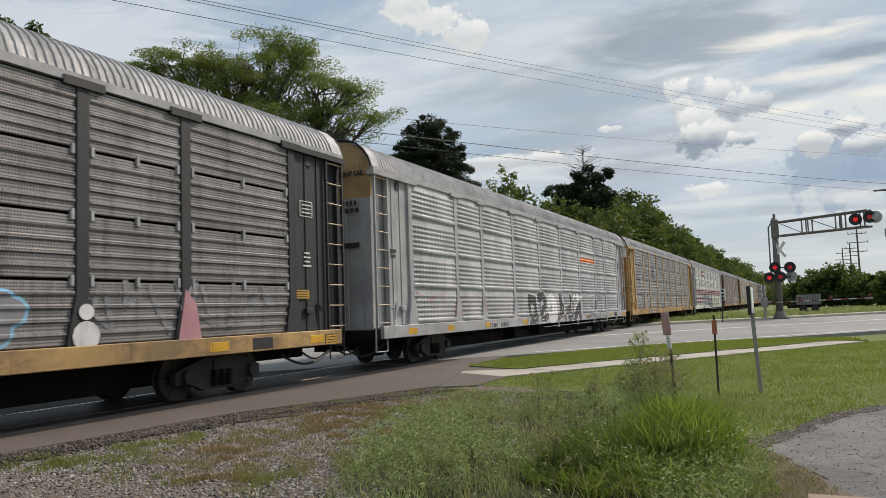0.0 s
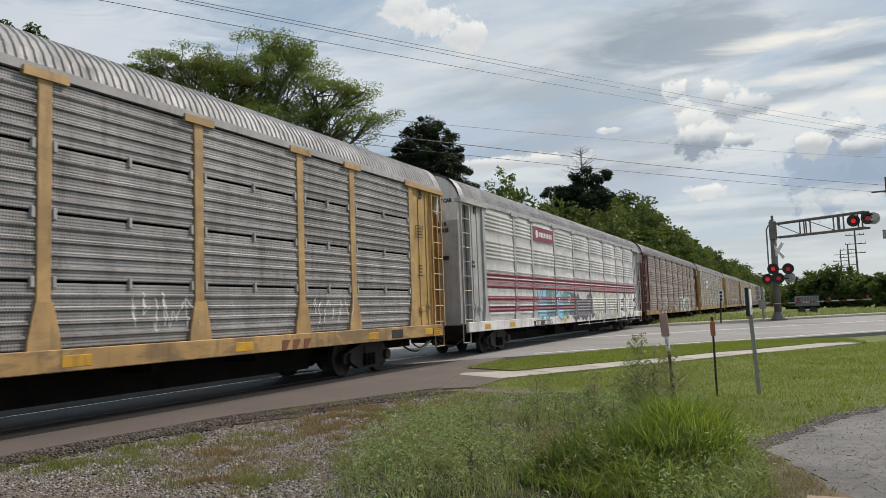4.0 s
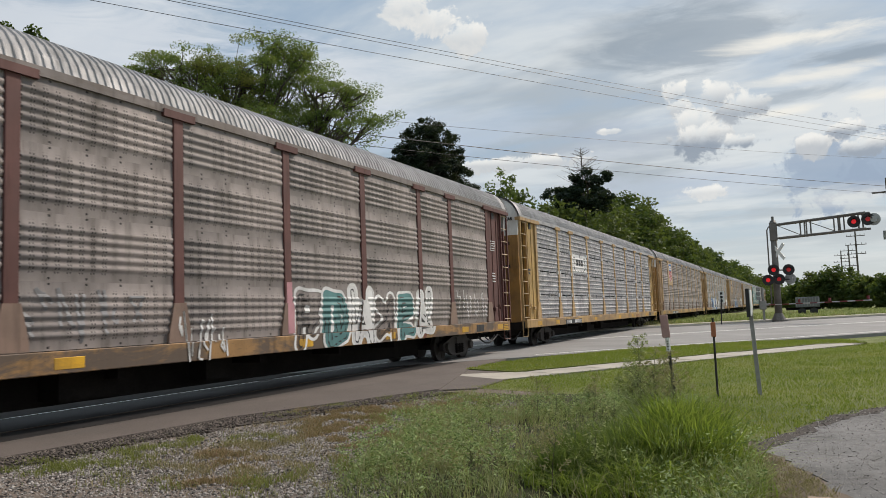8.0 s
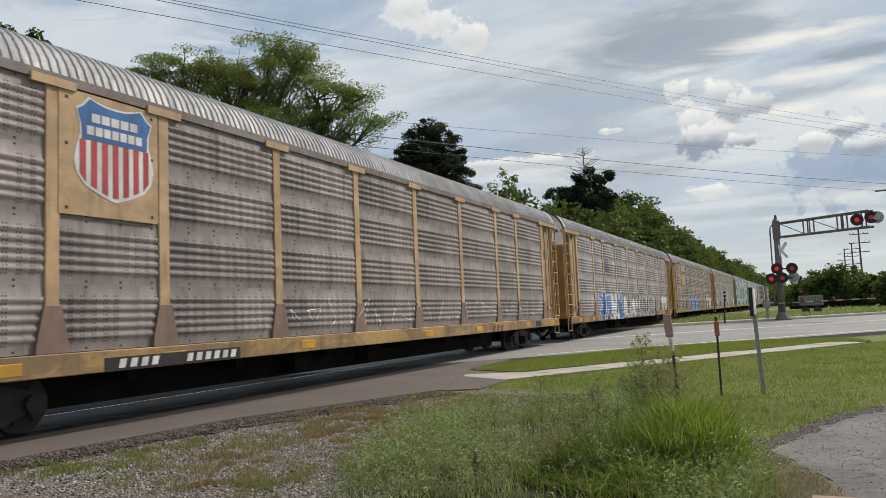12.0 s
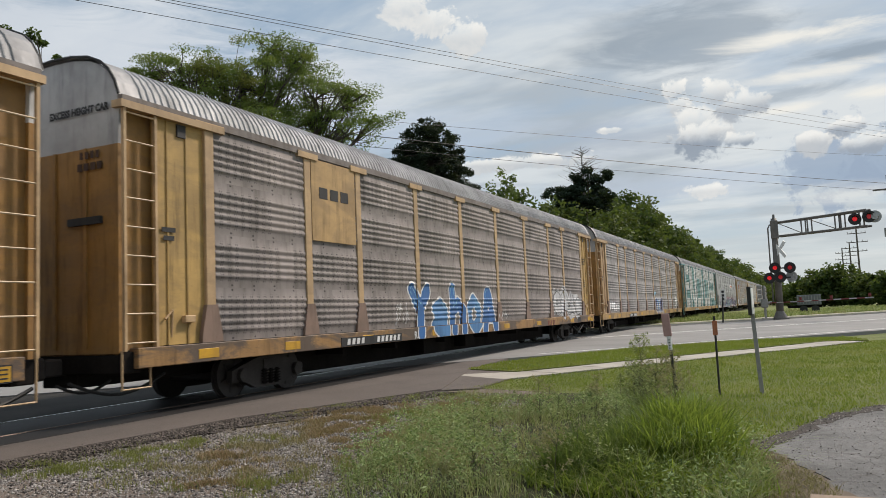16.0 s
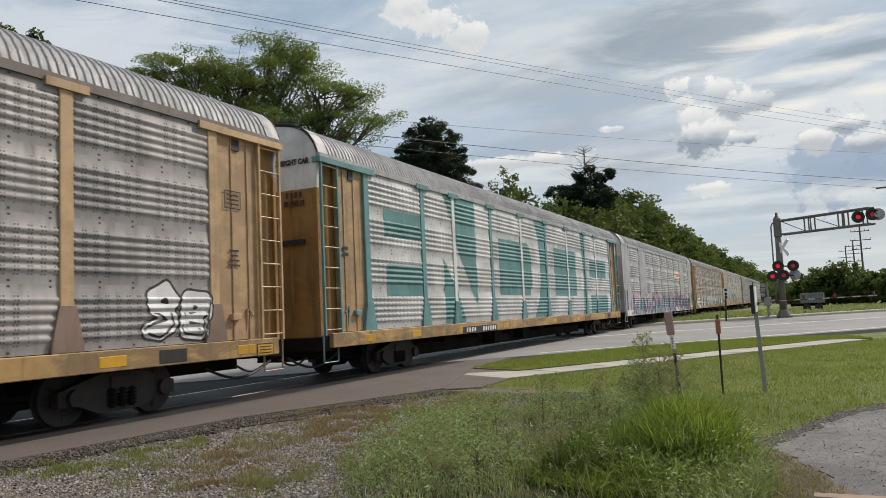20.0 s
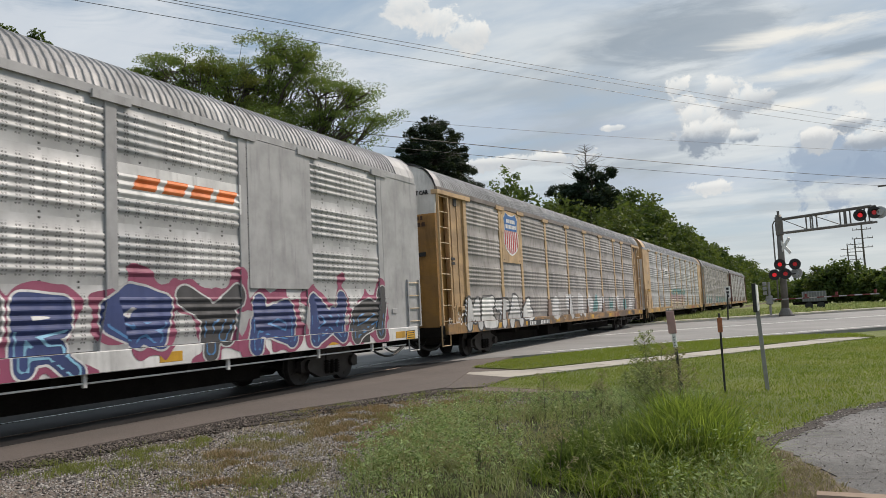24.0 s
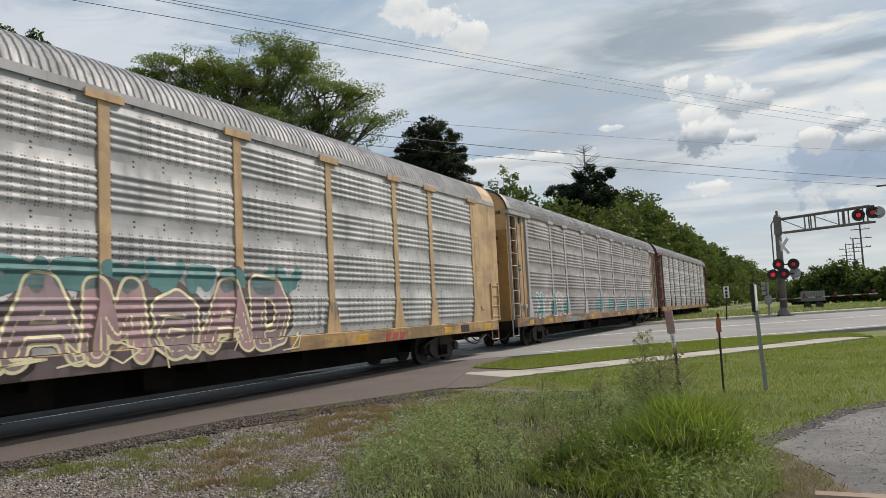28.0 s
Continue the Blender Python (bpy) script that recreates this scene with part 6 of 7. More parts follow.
VERGE_AREA = [(-8.3, 3.6), (-3.4, 3.6), (-3.0, 7.8), (-4.3, 11.5), (-5.2, 12.9), (-6.5, 12.4), (-8.2, 8.6)]
q = strew(rng, VERGE_AREA, 85000)
k = patchy(q, 1.1, 15.0)
q = q[rng.random(len(q)) < np.clip((k - 0.22) * 2.4, 0.25, 1.0)]
V, F = stones(rng, q, VERGE_Z + 0.004, 0.0115)
stuff("grit", V, F, STONE, "fine pale and dark gravel on the verge", "gravel")
q = strew(rng, VERGE_AREA, 13000)
k = patchy(q, 0.8, 25.0)
q = q[rng.random(len(q)) < np.clip((k - 0.30) * 2.0, 0.06, 0.8)]
V, F = stones(rng, q, VERGE_Z + 0.008, 0.019)
stuff("gravel", V, F, STONE, "loose pale stones on the verge", "gravel")
CRUMB_LINE = np.array([(-8.25, 3.5), (-8.2, 5.5), (-8.0, 7.0), (-7.75, 8.8), (-7.15, 10.8), (-6.3, 12.9)])
n = 9000
f = 3.5 + rng.random(n) * 9.3
q = np.column_stack([np.interp(f, CRUMB_LINE[:, 1], CRUMB_LINE[:, 0]) + rng.normal(size=n) * 0.22, f])
V, F = stones(rng, q, -0.02, 0.02)
CRUMB = Nodes("asphalt_crumb")
_i = CRUMB.island()
stuff("asphalt_crumbs", V, F, CRUMB.done(CRUMB.mix(CRUMB.ramp(_i, 0.2, 1.0), (0.035, 0.028, 0.023), (0.17, 0.14, 0.12)), 0.9), "dark crumbled asphalt and dirt clods", "rubble")
q = strew(rng, [(-0.7, 8.2), (-0.3, 8.6), (0.3, 10.6), (0.9, 11.6), (0.7, 11.8), (0.1, 10.9), (-0.6, 8.9)], 900)
V, F = stones(rng, q, -0.034, 0.011)
stuff("edge_gravel", V, F, STONE, "crumbled asphalt along the driveway edge", "gravel")
q = strew(rng, [(-0.9, 6.2), (0.0, 5.4), (0.1, 6.4), (-0.3, 7.6), (-0.6, 8.0), (-0.9, 7.4)], 3600)
V, F = blades(rng, np.column_stack([q, np.full(len(q), VERGE_Z + 0.03)]), 0.02 + 0.05 * rng.random(len(q)), 0.004 + 0.004 * rng.random(len(q)), 2.0)
stuff("straw", V, F, STRAW, "dry straw and clippings by the driveway", "straw")

# tall seeding weeds
STEM = plain("weed_stem", (0.10, 0.105, 0.05), 0.8)


def weed(x, y, h, seed, spread=0.25, n=26, material=None, label="tall seeding weed with feathery heads"):
    rng = np.random.default_rng(seed)
    t = thing("weed", label, "weed", "tall weeds on the verge", at=(x, y, VERGE_Z))
    bm = bmesh.new()
    pts = limb(bm, (0, 0, 0), (0.05 * rng.normal(), 0.05 * rng.normal(), h), 0.006, 0.002, rng, 0.02, 4, 5)
    C = []
    for i in range(n):
        f = 0.2 + 0.8 * rng.random()
        p = pts[min(3, int(f * 4))].lerp(pts[min(4, int(f * 4) + 1)], (f * 4) % 1)
        a = rng.random() * 6.28
        ln = spread * (1.15 - f) + 0.04
        e = p + Vector((ln * math.cos(a), ln * math.sin(a), ln * 0.9))
        limb(bm, p, e, 0.0025, 0.001, rng, 0.05, 2, 4)
        C += [tuple(p.lerp(e, 0.5)), tuple(e)]
    tagged(part("stem", bm, STEM, t), kind="stuff")
    V, F = leaf_cloud(rng, C, np.full(len(C), 0.035), 7, 0.011, 1.0, 3.6)
    tagged(quads("leaves", V, F, material or GRASS_MEADOW, t), kind="stuff")
    return t


for i, (x, y, h) in enumerate(((-1.95, 9.6, 1.06), (-1.75, 9.5, 0.92), (-2.1, 9.9, 0.7), (-1.6, 9.9, 0.85), (-1.85, 9.1, 0.66))):
    weed(x, y, h, 300 + i, 0.26, 60, SEEDHEAD if i in (1, 3) else None)
wr = np.random.default_rng(41)
for i in range(26):
    weed(-4.3 + 2.6 * wr.random(), 5.8 + 5.6 * wr.random(), 0.30 + 0.30 * wr.random(), 320 + i, 0.12, 14, SEEDHEAD if i % 3 == 0 else None, "thin seeding weed among the meadow grass")

# loose grit on the driveway
q = strew(rng, [(-0.5, 8.2), (-0.1, 9.6), (0.3, 10.7), (0.9, 11.7), (2.6, 13.0), (2.2, 8.0), (1.0, 5.8), (0.2, 6.4), (-0.15, 7.4)], 2600)
V, F = stones(rng, q, -0.036, 0.007)
stuff("driveway_grit", V, F, STONE, "loose grit on the driveway", "gravel")

# label, post, panel kind, steel, door, sill, lower end, upper end
SPECS = [
    (-1, "dark-posted autorack wagon with grey punched panels and ochre sill", BLACKPAINT, "fine", STEEL_A3, BLACKPAINT, SILL_YELLOW, BLACKPAINT, BLACKPAINT),
    (0, "silver-white autorack wagon with ochre gable and black scrawl", GREYPAINT, "bulged", STEEL_B3, GREYPAINT, GREYPAINT, GREYPAINT, YELLOW),
    (1, "yellow-posted autorack wagon with grey punched panels", YELLOW, "fine", STEEL_A, YELLOW, SILL_YELLOW, YELLOW, WHITE),
    (2, "white autorack wagon with maroon stripes and block graffiti", GREYPAINT, "ribbed", STEEL_W, GREYPAINT, WHITE, GREYPAINT, WHITE),
    (3, "oxide-red-posted autorack wagon with dusty ribbed panels", BROWN, "ribbed", STEEL_B2, BROWN, SILL_OCHRE, BROWN, GREYPAINT),
    (4, "yellow-posted autorack wagon with clean silver punched panels", YELLOW, "fine", STEEL_A2, YELLOW, SILL_YELLOW, YELLOW, WHITE),
    (5, "tan-posted autorack wagon with a blue and red shield", TAN, "ribbed", STEEL_B2, TAN, SILL_OCHRE, TAN, WHITE),
    (6, "tan-posted autorack wagon with blue and white graffiti", TAN, "ribbed", STEEL_B, TAN, SILL_OCHRE, TAN, WHITE),
    (7, "tan-posted autorack wagon with large blue bubble graffiti", TAN, "ribbed", STEEL_B2, YELLOW, SILL_OCHRE, YELLOW, GREYPAINT),
    (8, "tan-posted autorack wagon with grey ribbed panels", TAN, "ribbed", STEEL_B, TAN, SILL_OCHRE, TAN, GREYPAINT),
    (9, "white and teal autorack wagon with giant block letters", TEAL, "ribbed", STEEL_W, TAN, SILL_OCHRE, TAN, WHITE),
    (10, "white autorack wagon with many-coloured graffiti along the bottom", GREYPAINT, "ribbed", STEEL_B3, GREYPAINT, WHITE, GREYPAINT, WHITE),
    (11, "tan-posted autorack wagon with shield plate and white bubble graffiti", TAN, "ribbed", STEEL_B, TAN, SILL_OCHRE, TAN, WHITE),
    (12, "tan-ended autorack wagon with bright panels and purple graffiti", TAN, "ribbed", STEEL_B3, TAN, SILL_YELLOW, WHITE, YELLOW),
    (13, "ochre-ended autorack wagon with dusty panels and teal scrawls", GREYPAINT, "ribbed", STEEL_B, TAN, SILL_OCHRE, TAN, TAN),
    (14, "last autorack wagon with oxide-red end and pale scrawls", BROWN, "ribbed", STEEL_B3, BROWN, SILL_OCHRE, BROWN, BROWN)]
FEET = {c: GUSSET_DIRT for c in (3, 5, 6, 7, 8, 11)}
W = {}
for spec in SPECS:
    if spec[0] in (1, 4, 5, 6, 7, 8, 9, 11, 13):
        spec = spec[:7] + (END_DIRT,) + spec[8:]
    if spec[5] in (TAN, YELLOW) and spec[0] != 12:
        spec = spec[:5] + (DOOR_TAN if spec[5] == TAN else DOOR_YELLOW,) + spec[6:]
    if spec[0] in (5, 8, 9):
        spec = spec[:6] + (SILL_YELLOW,) + spec[7:]
    W[spec[0]] = autorack(*spec, flush_end=spec[0] in (10, 12), trim=TAN if spec[0] == 12 else GREYPAINT,
                          foot=FEET.get(spec[0]), chord=CHORD_DIRT if spec[0] in (3, 5, 6, 7, 8, 11, 13, 14) else None, alt=(2, 4, 6, 8) if spec[0] == 9 else ())


# ---- paint and markings on the wagons ----
KIND = {spec[0]: spec[3] for spec in SPECS}


def stretched(outline):
    return [(y * STRETCH, z) for y, z in outline]


def patch(c, name, shapes, material, lift=0.007, label=""):
    """Flat painted shapes (outlines of y, z) laid over the ribs of wagon c's side."""
    bm = bmesh.new()
    shapes = [stretched(s) for s in shapes]
    for s in shapes:
        bm.faces.new([bm.verts.new((FACE_X, y, z)) for y, z in s])
    on_side(bm, KIND[c], lift)
    for s in shapes:  # the paint also runs over posts and gussets
        lo, hi = min(p[0] for p in s), max(p[0] for p in s)
        for y in POSTS:
            if lo < y + 0.27 and hi > y - 0.27:
                for zone, x in ((rect(y - 0.115, y + 0.115, 1.78, EAVE - 0.08), POST_OUT + 0.001), ([(y - 0.27, 1.02), (y + 0.27, 1.02), (y + 0.25, 1.25), (y + 0.135, 1.78), (y - 0.135, 1.78), (y - 0.25, 1.25)], GUSSET_OUT + 0.001)):
                    q = clipped(s, zone)
                    if len(q) > 2:
                        bm.faces.new([bm.verts.new((FACE_X + x + lift * 0.4, u, v)) for u, v in q])
    return part(name, bm, material, W[c], label)


def clipped(s, zone):
    """The part of the outline s inside the convex, anticlockwise outline zone."""
    out = list(s)
    for (ay, az), (by, bz) in zip(zone, zone[1:] + zone[:1]):
        src, out = out, []

        def side(p):
            return (by - ay) * (p[1] - az) - (bz - az) * (p[0] - ay)
        for p, q in zip(src, src[1:] + src[:1]):
            a, b = side(p), side(q)
            if a >= 0:
                out.append(p)
            if (a >= 0) != (b >= 0):
                f = a / (a - b)
                out.append((p[0] + (q[0] - p[0]) * f, p[1] + (q[1] - p[1]) * f))
        if not out:
            return []
    clean = [p for p, q in zip(out, out[1:] + out[:1]) if math.hypot(p[0] - q[0], p[1] - q[1]) > 1e-4]
    return clean


def rect(y0, y1, z0, z1):
    return [(y0, z0), (y1, z0), (y1, z1), (y0, z1)]


def grow(s, d):
    cy, cz = sum(p[0] for p in s) / len(s), sum(p[1] for p in s) / len(s)
    out = []
    for y, z in s:
        r = math.hypot(y - cy, z - cz) or 1
        out.append((y + (y - cy) / r * d, z + (z - cz) / r * d))
    return out


STROKES = {  # letter skeletons in a unit box, as polylines
    "M": [[(0.05, 0), (0.12, 1), (0.5, 0.35), (0.85, 1), (0.95, 0)]],
    "B": [[(0.1, 0), (0.1, 1), (0.7, 0.95), (0.75, 0.62), (0.15, 0.52), (0.85, 0.4), (0.85, 0.08), (0.1, 0)]],
    "E": [[(0.9, 0.95), (0.15, 0.9), (0.1, 0.05), (0.95, 0.05)], [(0.12, 0.5), (0.75, 0.5)]],
    "T": [[(0, 0.9), (1, 0.95)], [(0.5, 0.9), (0.5, 0)]],
    "A": [[(0, 0), (0.42, 1), (0.6, 1), (1, 0)], [(0.25, 0.35), (0.8, 0.35)]],
    "4": [[(0.75, 0), (0.7, 1), (0.05, 0.4), (1, 0.38)]],
    "Y": [[(0, 1), (0.45, 0.55), (0.95, 1)], [(0.45, 0.55), (0.4, 0)]],
    "a": [[(0.15, 0.6), (0.5, 0.72), (0.8, 0.55), (0.82, 0)], [(0.8, 0.35), (0.3, 0.4), (0.12, 0.15), (0.4, 0), (0.8, 0.1)]],
    "h": [[(0.1, 1), (0.1, 0)], [(0.1, 0.45), (0.5, 0.65), (0.85, 0.45), (0.88, 0)]],
    "o": [[(0.5, 0.7), (0.12, 0.5), (0.12, 0.2), (0.5, 0.02), (0.88, 0.2), (0.88, 0.5), (0.5, 0.7)]],
    "S": [[(0.95, 0.85), (0.5, 1), (0.1, 0.8), (0.25, 0.55), (0.8, 0.45), (0.9, 0.15), (0.45, 0), (0.05, 0.15)]],
    "C": [[(0.95, 0.8), (0.5, 1), (0.1, 0.7), (0.08, 0.3), (0.5, 0), (0.95, 0.2)]],
    "N": [[(0.05, 0), (0.1, 1), (0.85, 0.05), (0.92, 1)]],
    "R": [[(0.1, 0), (0.1, 1), (0.7, 0.95), (0.8, 0.65), (0.15, 0.5), (0.95, 0)]],
    "K": [[(0.1, 1), (0.12, 0)], [(0.95, 1), (0.2, 0.5), (0.98, 0)]],
    "D": [[(0.1, 0), (0.1, 1), (0.7, 0.9), (0.92, 0.5), (0.7, 0.08), (0.1, 0)]],
    "U": [[(0.05, 1), (0.1, 0.2), (0.5, 0), (0.88, 0.2), (0.95, 1)]],
    "V": [[(0, 1), (0.45, 0), (0.98, 1)]],
    "P": [[(0.12, 0), (0.12, 1), (0.75, 0.95), (0.85, 0.65), (0.15, 0.5)]],
    "G": [[(0.92, 0.85), (0.5, 1), (0.1, 0.7), (0.1, 0.25), (0.5, 0), (0.92, 0.2), (0.9, 0.5), (0.55, 0.48)]],
    "H": [[(0.1, 1), (0.1, 0)], [(0.9, 1), (0.9, 0)], [(0.1, 0.5), (0.9, 0.5)]],
    "F": [[(0.95, 0.95), (0.12, 0.95), (0.12, 0)], [(0.12, 0.52), (0.75, 0.52)]],
    "8": [[(0.5, 1), (0.15, 0.78), (0.5, 0.52), (0.88, 0.25), (0.5, 0), (0.12, 0.25), (0.5, 0.52), (0.85, 0.78), (0.5, 1)]]}


def strokes_field(Y, Z, lines):
    """Distance from places Y, Z to the nearest of the polylines."""
    d = np.full(Y.shape, 9.0)
    for ln in lines:
        for (ay, az), (by, bz) in zip(ln, ln[1:]):
            ey, ez = by - ay, bz - az
            t = np.clip(((Y - ay) * ey + (Z - az) * ez) / (ey * ey + ez * ez + 1e-9), 0, 1)
            d = np.minimum(d, np.hypot(Y - ay - t * ey, Z - az - t * ez))
    return d


def cut(poly, k):
    """Keeps the part of a small polygon where its k-th value is negative."""
    out = []
    for p, q in zip(poly, poly[1:] + poly[:1]):
        a, b = p[k], q[k]
        if a < 0:
            out.append(p)
        if (a < 0) != (b < 0):
            f = a / (a - b)
            out.append(tuple(u + (v - u) * f for u, v in zip(p, q)))
    return out


def spray_grid(c, y0, y1, z0, z1, step=0.05):
    kind = KIND[c]
    rows = [z for z in (z0, SILL0 + 0.012, SILL1 - 0.012, SILL1, z1)]
    rows += [SILL1 + r * PANEL_H + w for r in range(ROWS) for w, _ in PROFILES[kind]]
    rows += list(np.arange(z0, z1, 0.055))
    rows = sorted(z for z in rows if max(z0, SILL0 + 0.01) <= z <= z1)
    zs = [rows[0]]
    for z in rows[1:]:
        if z - zs[-1] > 0.012:
            zs.append(z)
    return np.arange(y0, y1 + step, step), np.array(zs)


def sprayed(c, name, ys, zs, values, material, lift, label=""):
    """Lays the region where all the value grids are negative onto wagon c's side."""
    worst = np.max(values, 0)
    near = np.min([worst[:-1, :-1], worst[1:, :-1], worst[:-1, 1:], worst[1:, 1:]], 0)
    full = np.max([worst[:-1, :-1], worst[1:, :-1], worst[:-1, 1:], worst[1:, 1:]], 0) < 0
    some = np.min([v for v in (near,)], 0) < 0.06
    V, F = [], []

    def emit(poly, xs):
        n = len(V)
        V.extend((x, p[0], p[1]) for p, x in zip(poly, xs))
        F.append(tuple(range(n, n + len(poly))))

    kind, nv = KIND[c], len(values)
    for j in range(len(zs) - 1):
        za, zb = zs[j], zs[j + 1]
        mid = (za + zb) / 2
        if SILL1 - 0.013 < mid < SILL1:
            continue
        sill = mid < SILL1 - 0.005

        def x_at(z):
            return FACE_X + lift + (0.063 if sill else depth_at(kind, min(max(z, SILL1 + 1e-4), EAVE)) - PANEL_BACK)
        i = 0
        while i < len(ys) - 1:
            if not some[i, j]:
                i += 1
                continue
            e = i + 1
            if full[i, j]:
                while e < len(ys) - 1 and full[e, j] and e - i < 8:
                    e += 1
                poly = [(ys[i], za), (ys[e], za), (ys[e], zb), (ys[i], zb)]
            else:
                poly = [(y, z) + tuple(v[a, b] for v in values) for y, z, a, b in ((ys[i], za, i, j), (ys[e], za, e, j), (ys[e], zb, e, j + 1), (ys[i], zb, i, j + 1))]
                for k in range(nv):
                    poly = cut(poly, 2 + k)
                    if len(poly) < 3:
                        break
            if len(poly) > 2:
                emit(poly, [x_at(p[1]) for p in poly])
                for y in POSTS:
                    if ys[i] < y + 0.27 and ys[e] > y - 0.27 and mid > 1.0:
                        flat = [(p[0], p[1]) for p in poly]
                        for zone, x in ((rect(y - 0.115, y + 0.115, 1.78, EAVE - 0.08), POST_OUT + 0.001), ([(y - 0.27, 1.02), (y + 0.27, 1.02), (y + 0.25, 1.25), (y + 0.135, 1.78), (y - 0.135, 1.78), (y - 0.25, 1.25)], GUSSET_OUT + 0.001)):
                            q = clipped(flat, zone)
                            if len(q) > 2:
                                emit(q, [FACE_X + x + lift * 0.4] * len(q))
            i = e
    if F:
        ob = tagged(flat_mesh(name, V, F, material, W[c]), kind="stuff")
        if label:
            tagged(ob, label)
        return ob


def graffiti(c, y0, y1, z0, z1, n, fill, line, seed, style="block", shine=None, wide=0.09, back=None, mark=None, label="", word=None):
    """A row of letters with thick strokes, edges, a cloud behind and thin inner lines."""
    rng = random.Random(seed)
    keys = sorted(STROKES)
    n = len(word) if word else n
    y0, y1 = y0 * STRETCH, y1 * STRETCH
    w = (y1 - y0) / n
    fat = (0.165 if style == "bubble" else 0.145) * min(w, 1.15)
    ys, zs = spray_grid(c, y0 - 0.35, y1 + 0.35, max(SILL0 + 0.01, z0 - 0.3), z1 + 0.3)
    Y, Z = np.meshgrid(ys, zs, indexing="ij")
    rough = np.array([[noise.noise(Vector((y * 2.3, z * 2.3, seed))) for z in zs] for y in ys])
    fields = []
    for i in range(n):
        g = STROKES[word[i] if word else keys[rng.randrange(len(keys))]]
        lean, hh, lift = 0.12 * (rng.random() - 0.3), 0.86 + 0.14 * rng.random(), 0.1 * rng.random() * (z1 - z0)
        a, b, zl, zh = y0 + i * w + fat * 0.75, y0 + (i + 1) * w - fat * 0.75, z0 + fat + lift * 0.5, z0 + (z1 - z0) * hh - fat
        jit = 0.0 if word else 0.17
        if not word:  # shapes that cannot be read: turned over, mirrored and joined
            fu, fv = rng.random() < 0.6, rng.random() < 0.5
            extra = STROKES[keys[rng.randrange(len(keys))]][0][:3]
            g = [[(1 - u if fu else u, 1 - v if fv else v) for u, v in ln] for ln in g] + [[(0.5 + 0.6 * (v - 0.5), 0.5 + 0.7 * (u - 0.5)) for u, v in extra]]
        lines = [[(a + (b - a) * (u + lean * (v - 0.5) + jit * (rng.random() - 0.5)), zl + (zh - zl) * (v + jit * (rng.random() - 0.5))) for u, v in ln] for ln in g]
        fields.append(strokes_field(Y, Z, lines) - fat * (1 + 0.25 * rough))
    bare = fill in (STEEL_B, STEEL_B2, STEEL_B3) if not isinstance(fill, (list, tuple)) else False
    fills = fill if isinstance(fill, (list, tuple)) else [fill]
    if back:
        sprayed(c, "graffiti_cloud", ys, zs, [np.min(fields, 0) - 0.15 - 0.3 * rough], back, 0.003)
    for i, f in enumerate(fields):
        over = [wide * 0.5 - fields[i + 1]] if i + 1 < n else []
        if line:
            sprayed(c, "graffiti_outline", ys, zs, [f - wide, -f] + over, line, 0.0065)
        if not bare and fills[i % len(fills)] not in (STEEL_B, STEEL_B2, STEEL_B3):
            sprayed(c, "graffiti_letter", ys, zs, [f] + over, fills[i % len(fills)], 0.006, label)
        if shine:
            sprayed(c, "graffiti_shine", ys, zs, [np.abs(f + fat * 0.55) - 0.018, (y0 + (i + 0.55) * w) - Y if i % 2 else Y - (y0 + (i + 0.5) * w), (z0 + z1) / 2 - Z] + over, shine, 0.0095)
        if mark:
            sprayed(c, "graffiti_stroke", ys, zs, [np.abs(f + fat * 0.5 + 0.06 * rough) - 0.02, Z - (z0 + z1) / 2] + over, mark, 0.0095)


def scrawl(c, y0, y1, z0, z1, n, material, seed, thick=0.035):
    """Thin spray-can strokes."""
    rng = random.Random(seed)
    w = (y1 - y0) / n
    shapes = []
    for i in range(n):
        y = y0 + i * w
        p = [(y + w * rng.random(), z0 + (z1 - z0) * rng.random()) for _ in range(4)]
        for (a, b), (d, e) in zip(p, p[1:]):
            ln = math.hypot(d - a, e - b) or 1
            ny, nz = -(e - b) / ln * thick / 2, (d - a) / ln * thick / 2
            shapes.append([(a + ny, b + nz), (d + ny, e + nz), (d - ny, e - nz), (a - ny, b - nz)])
    return tagged(patch(c, "scrawl", shapes, material, 0.009), kind="stuff")


def flat_part(c, name, outline, x, material, label="", parent=None, thick=0.012):
    bm = bmesh.new()
    slab(bm, stretched(outline), x - thick, x, "x")
    return part(name, bm, material, parent or W[c], label)


def number_plate(c, y, w=2.2, material=None, ink=None):
    """Dark stencil plate on the sill; the marks on it are plain bars."""
    p = flat_part(c, "sill_plate", rect(y, y + w, 0.80, 1.0), 1.612, material or INK_BLACK, "black stencil plate with pale bars")
    k = 0
    for a, n in ((0.08, 4), (0.55, 6)):
        for i in range(n):
            yy = y + w * a + i * w * 0.072
            flat_part(c, "plate_bar", [(yy, 0.835), (yy + w * 0.042, 0.835), (yy + w * 0.054, 0.97), (yy + w * 0.012, 0.97)], 1.616, ink or INK_WHITE, parent=p, thick=0.004)


def rust_mark(c, y):
    for i in range(3):
        flat_part(c, "sill_mark", [(y + i * 0.34, 0.80), (y + i * 0.34 + 0.12, 0.80), (y + i * 0.34 + 0.26, 1.0), (y + i * 0.34 + 0.02, 1.0)], 1.606, INK_RED if c in (12,) else RUSTY)


RUSTY = plain("rust_red_mark", (0.16, 0.05, 0.03), 0.7)


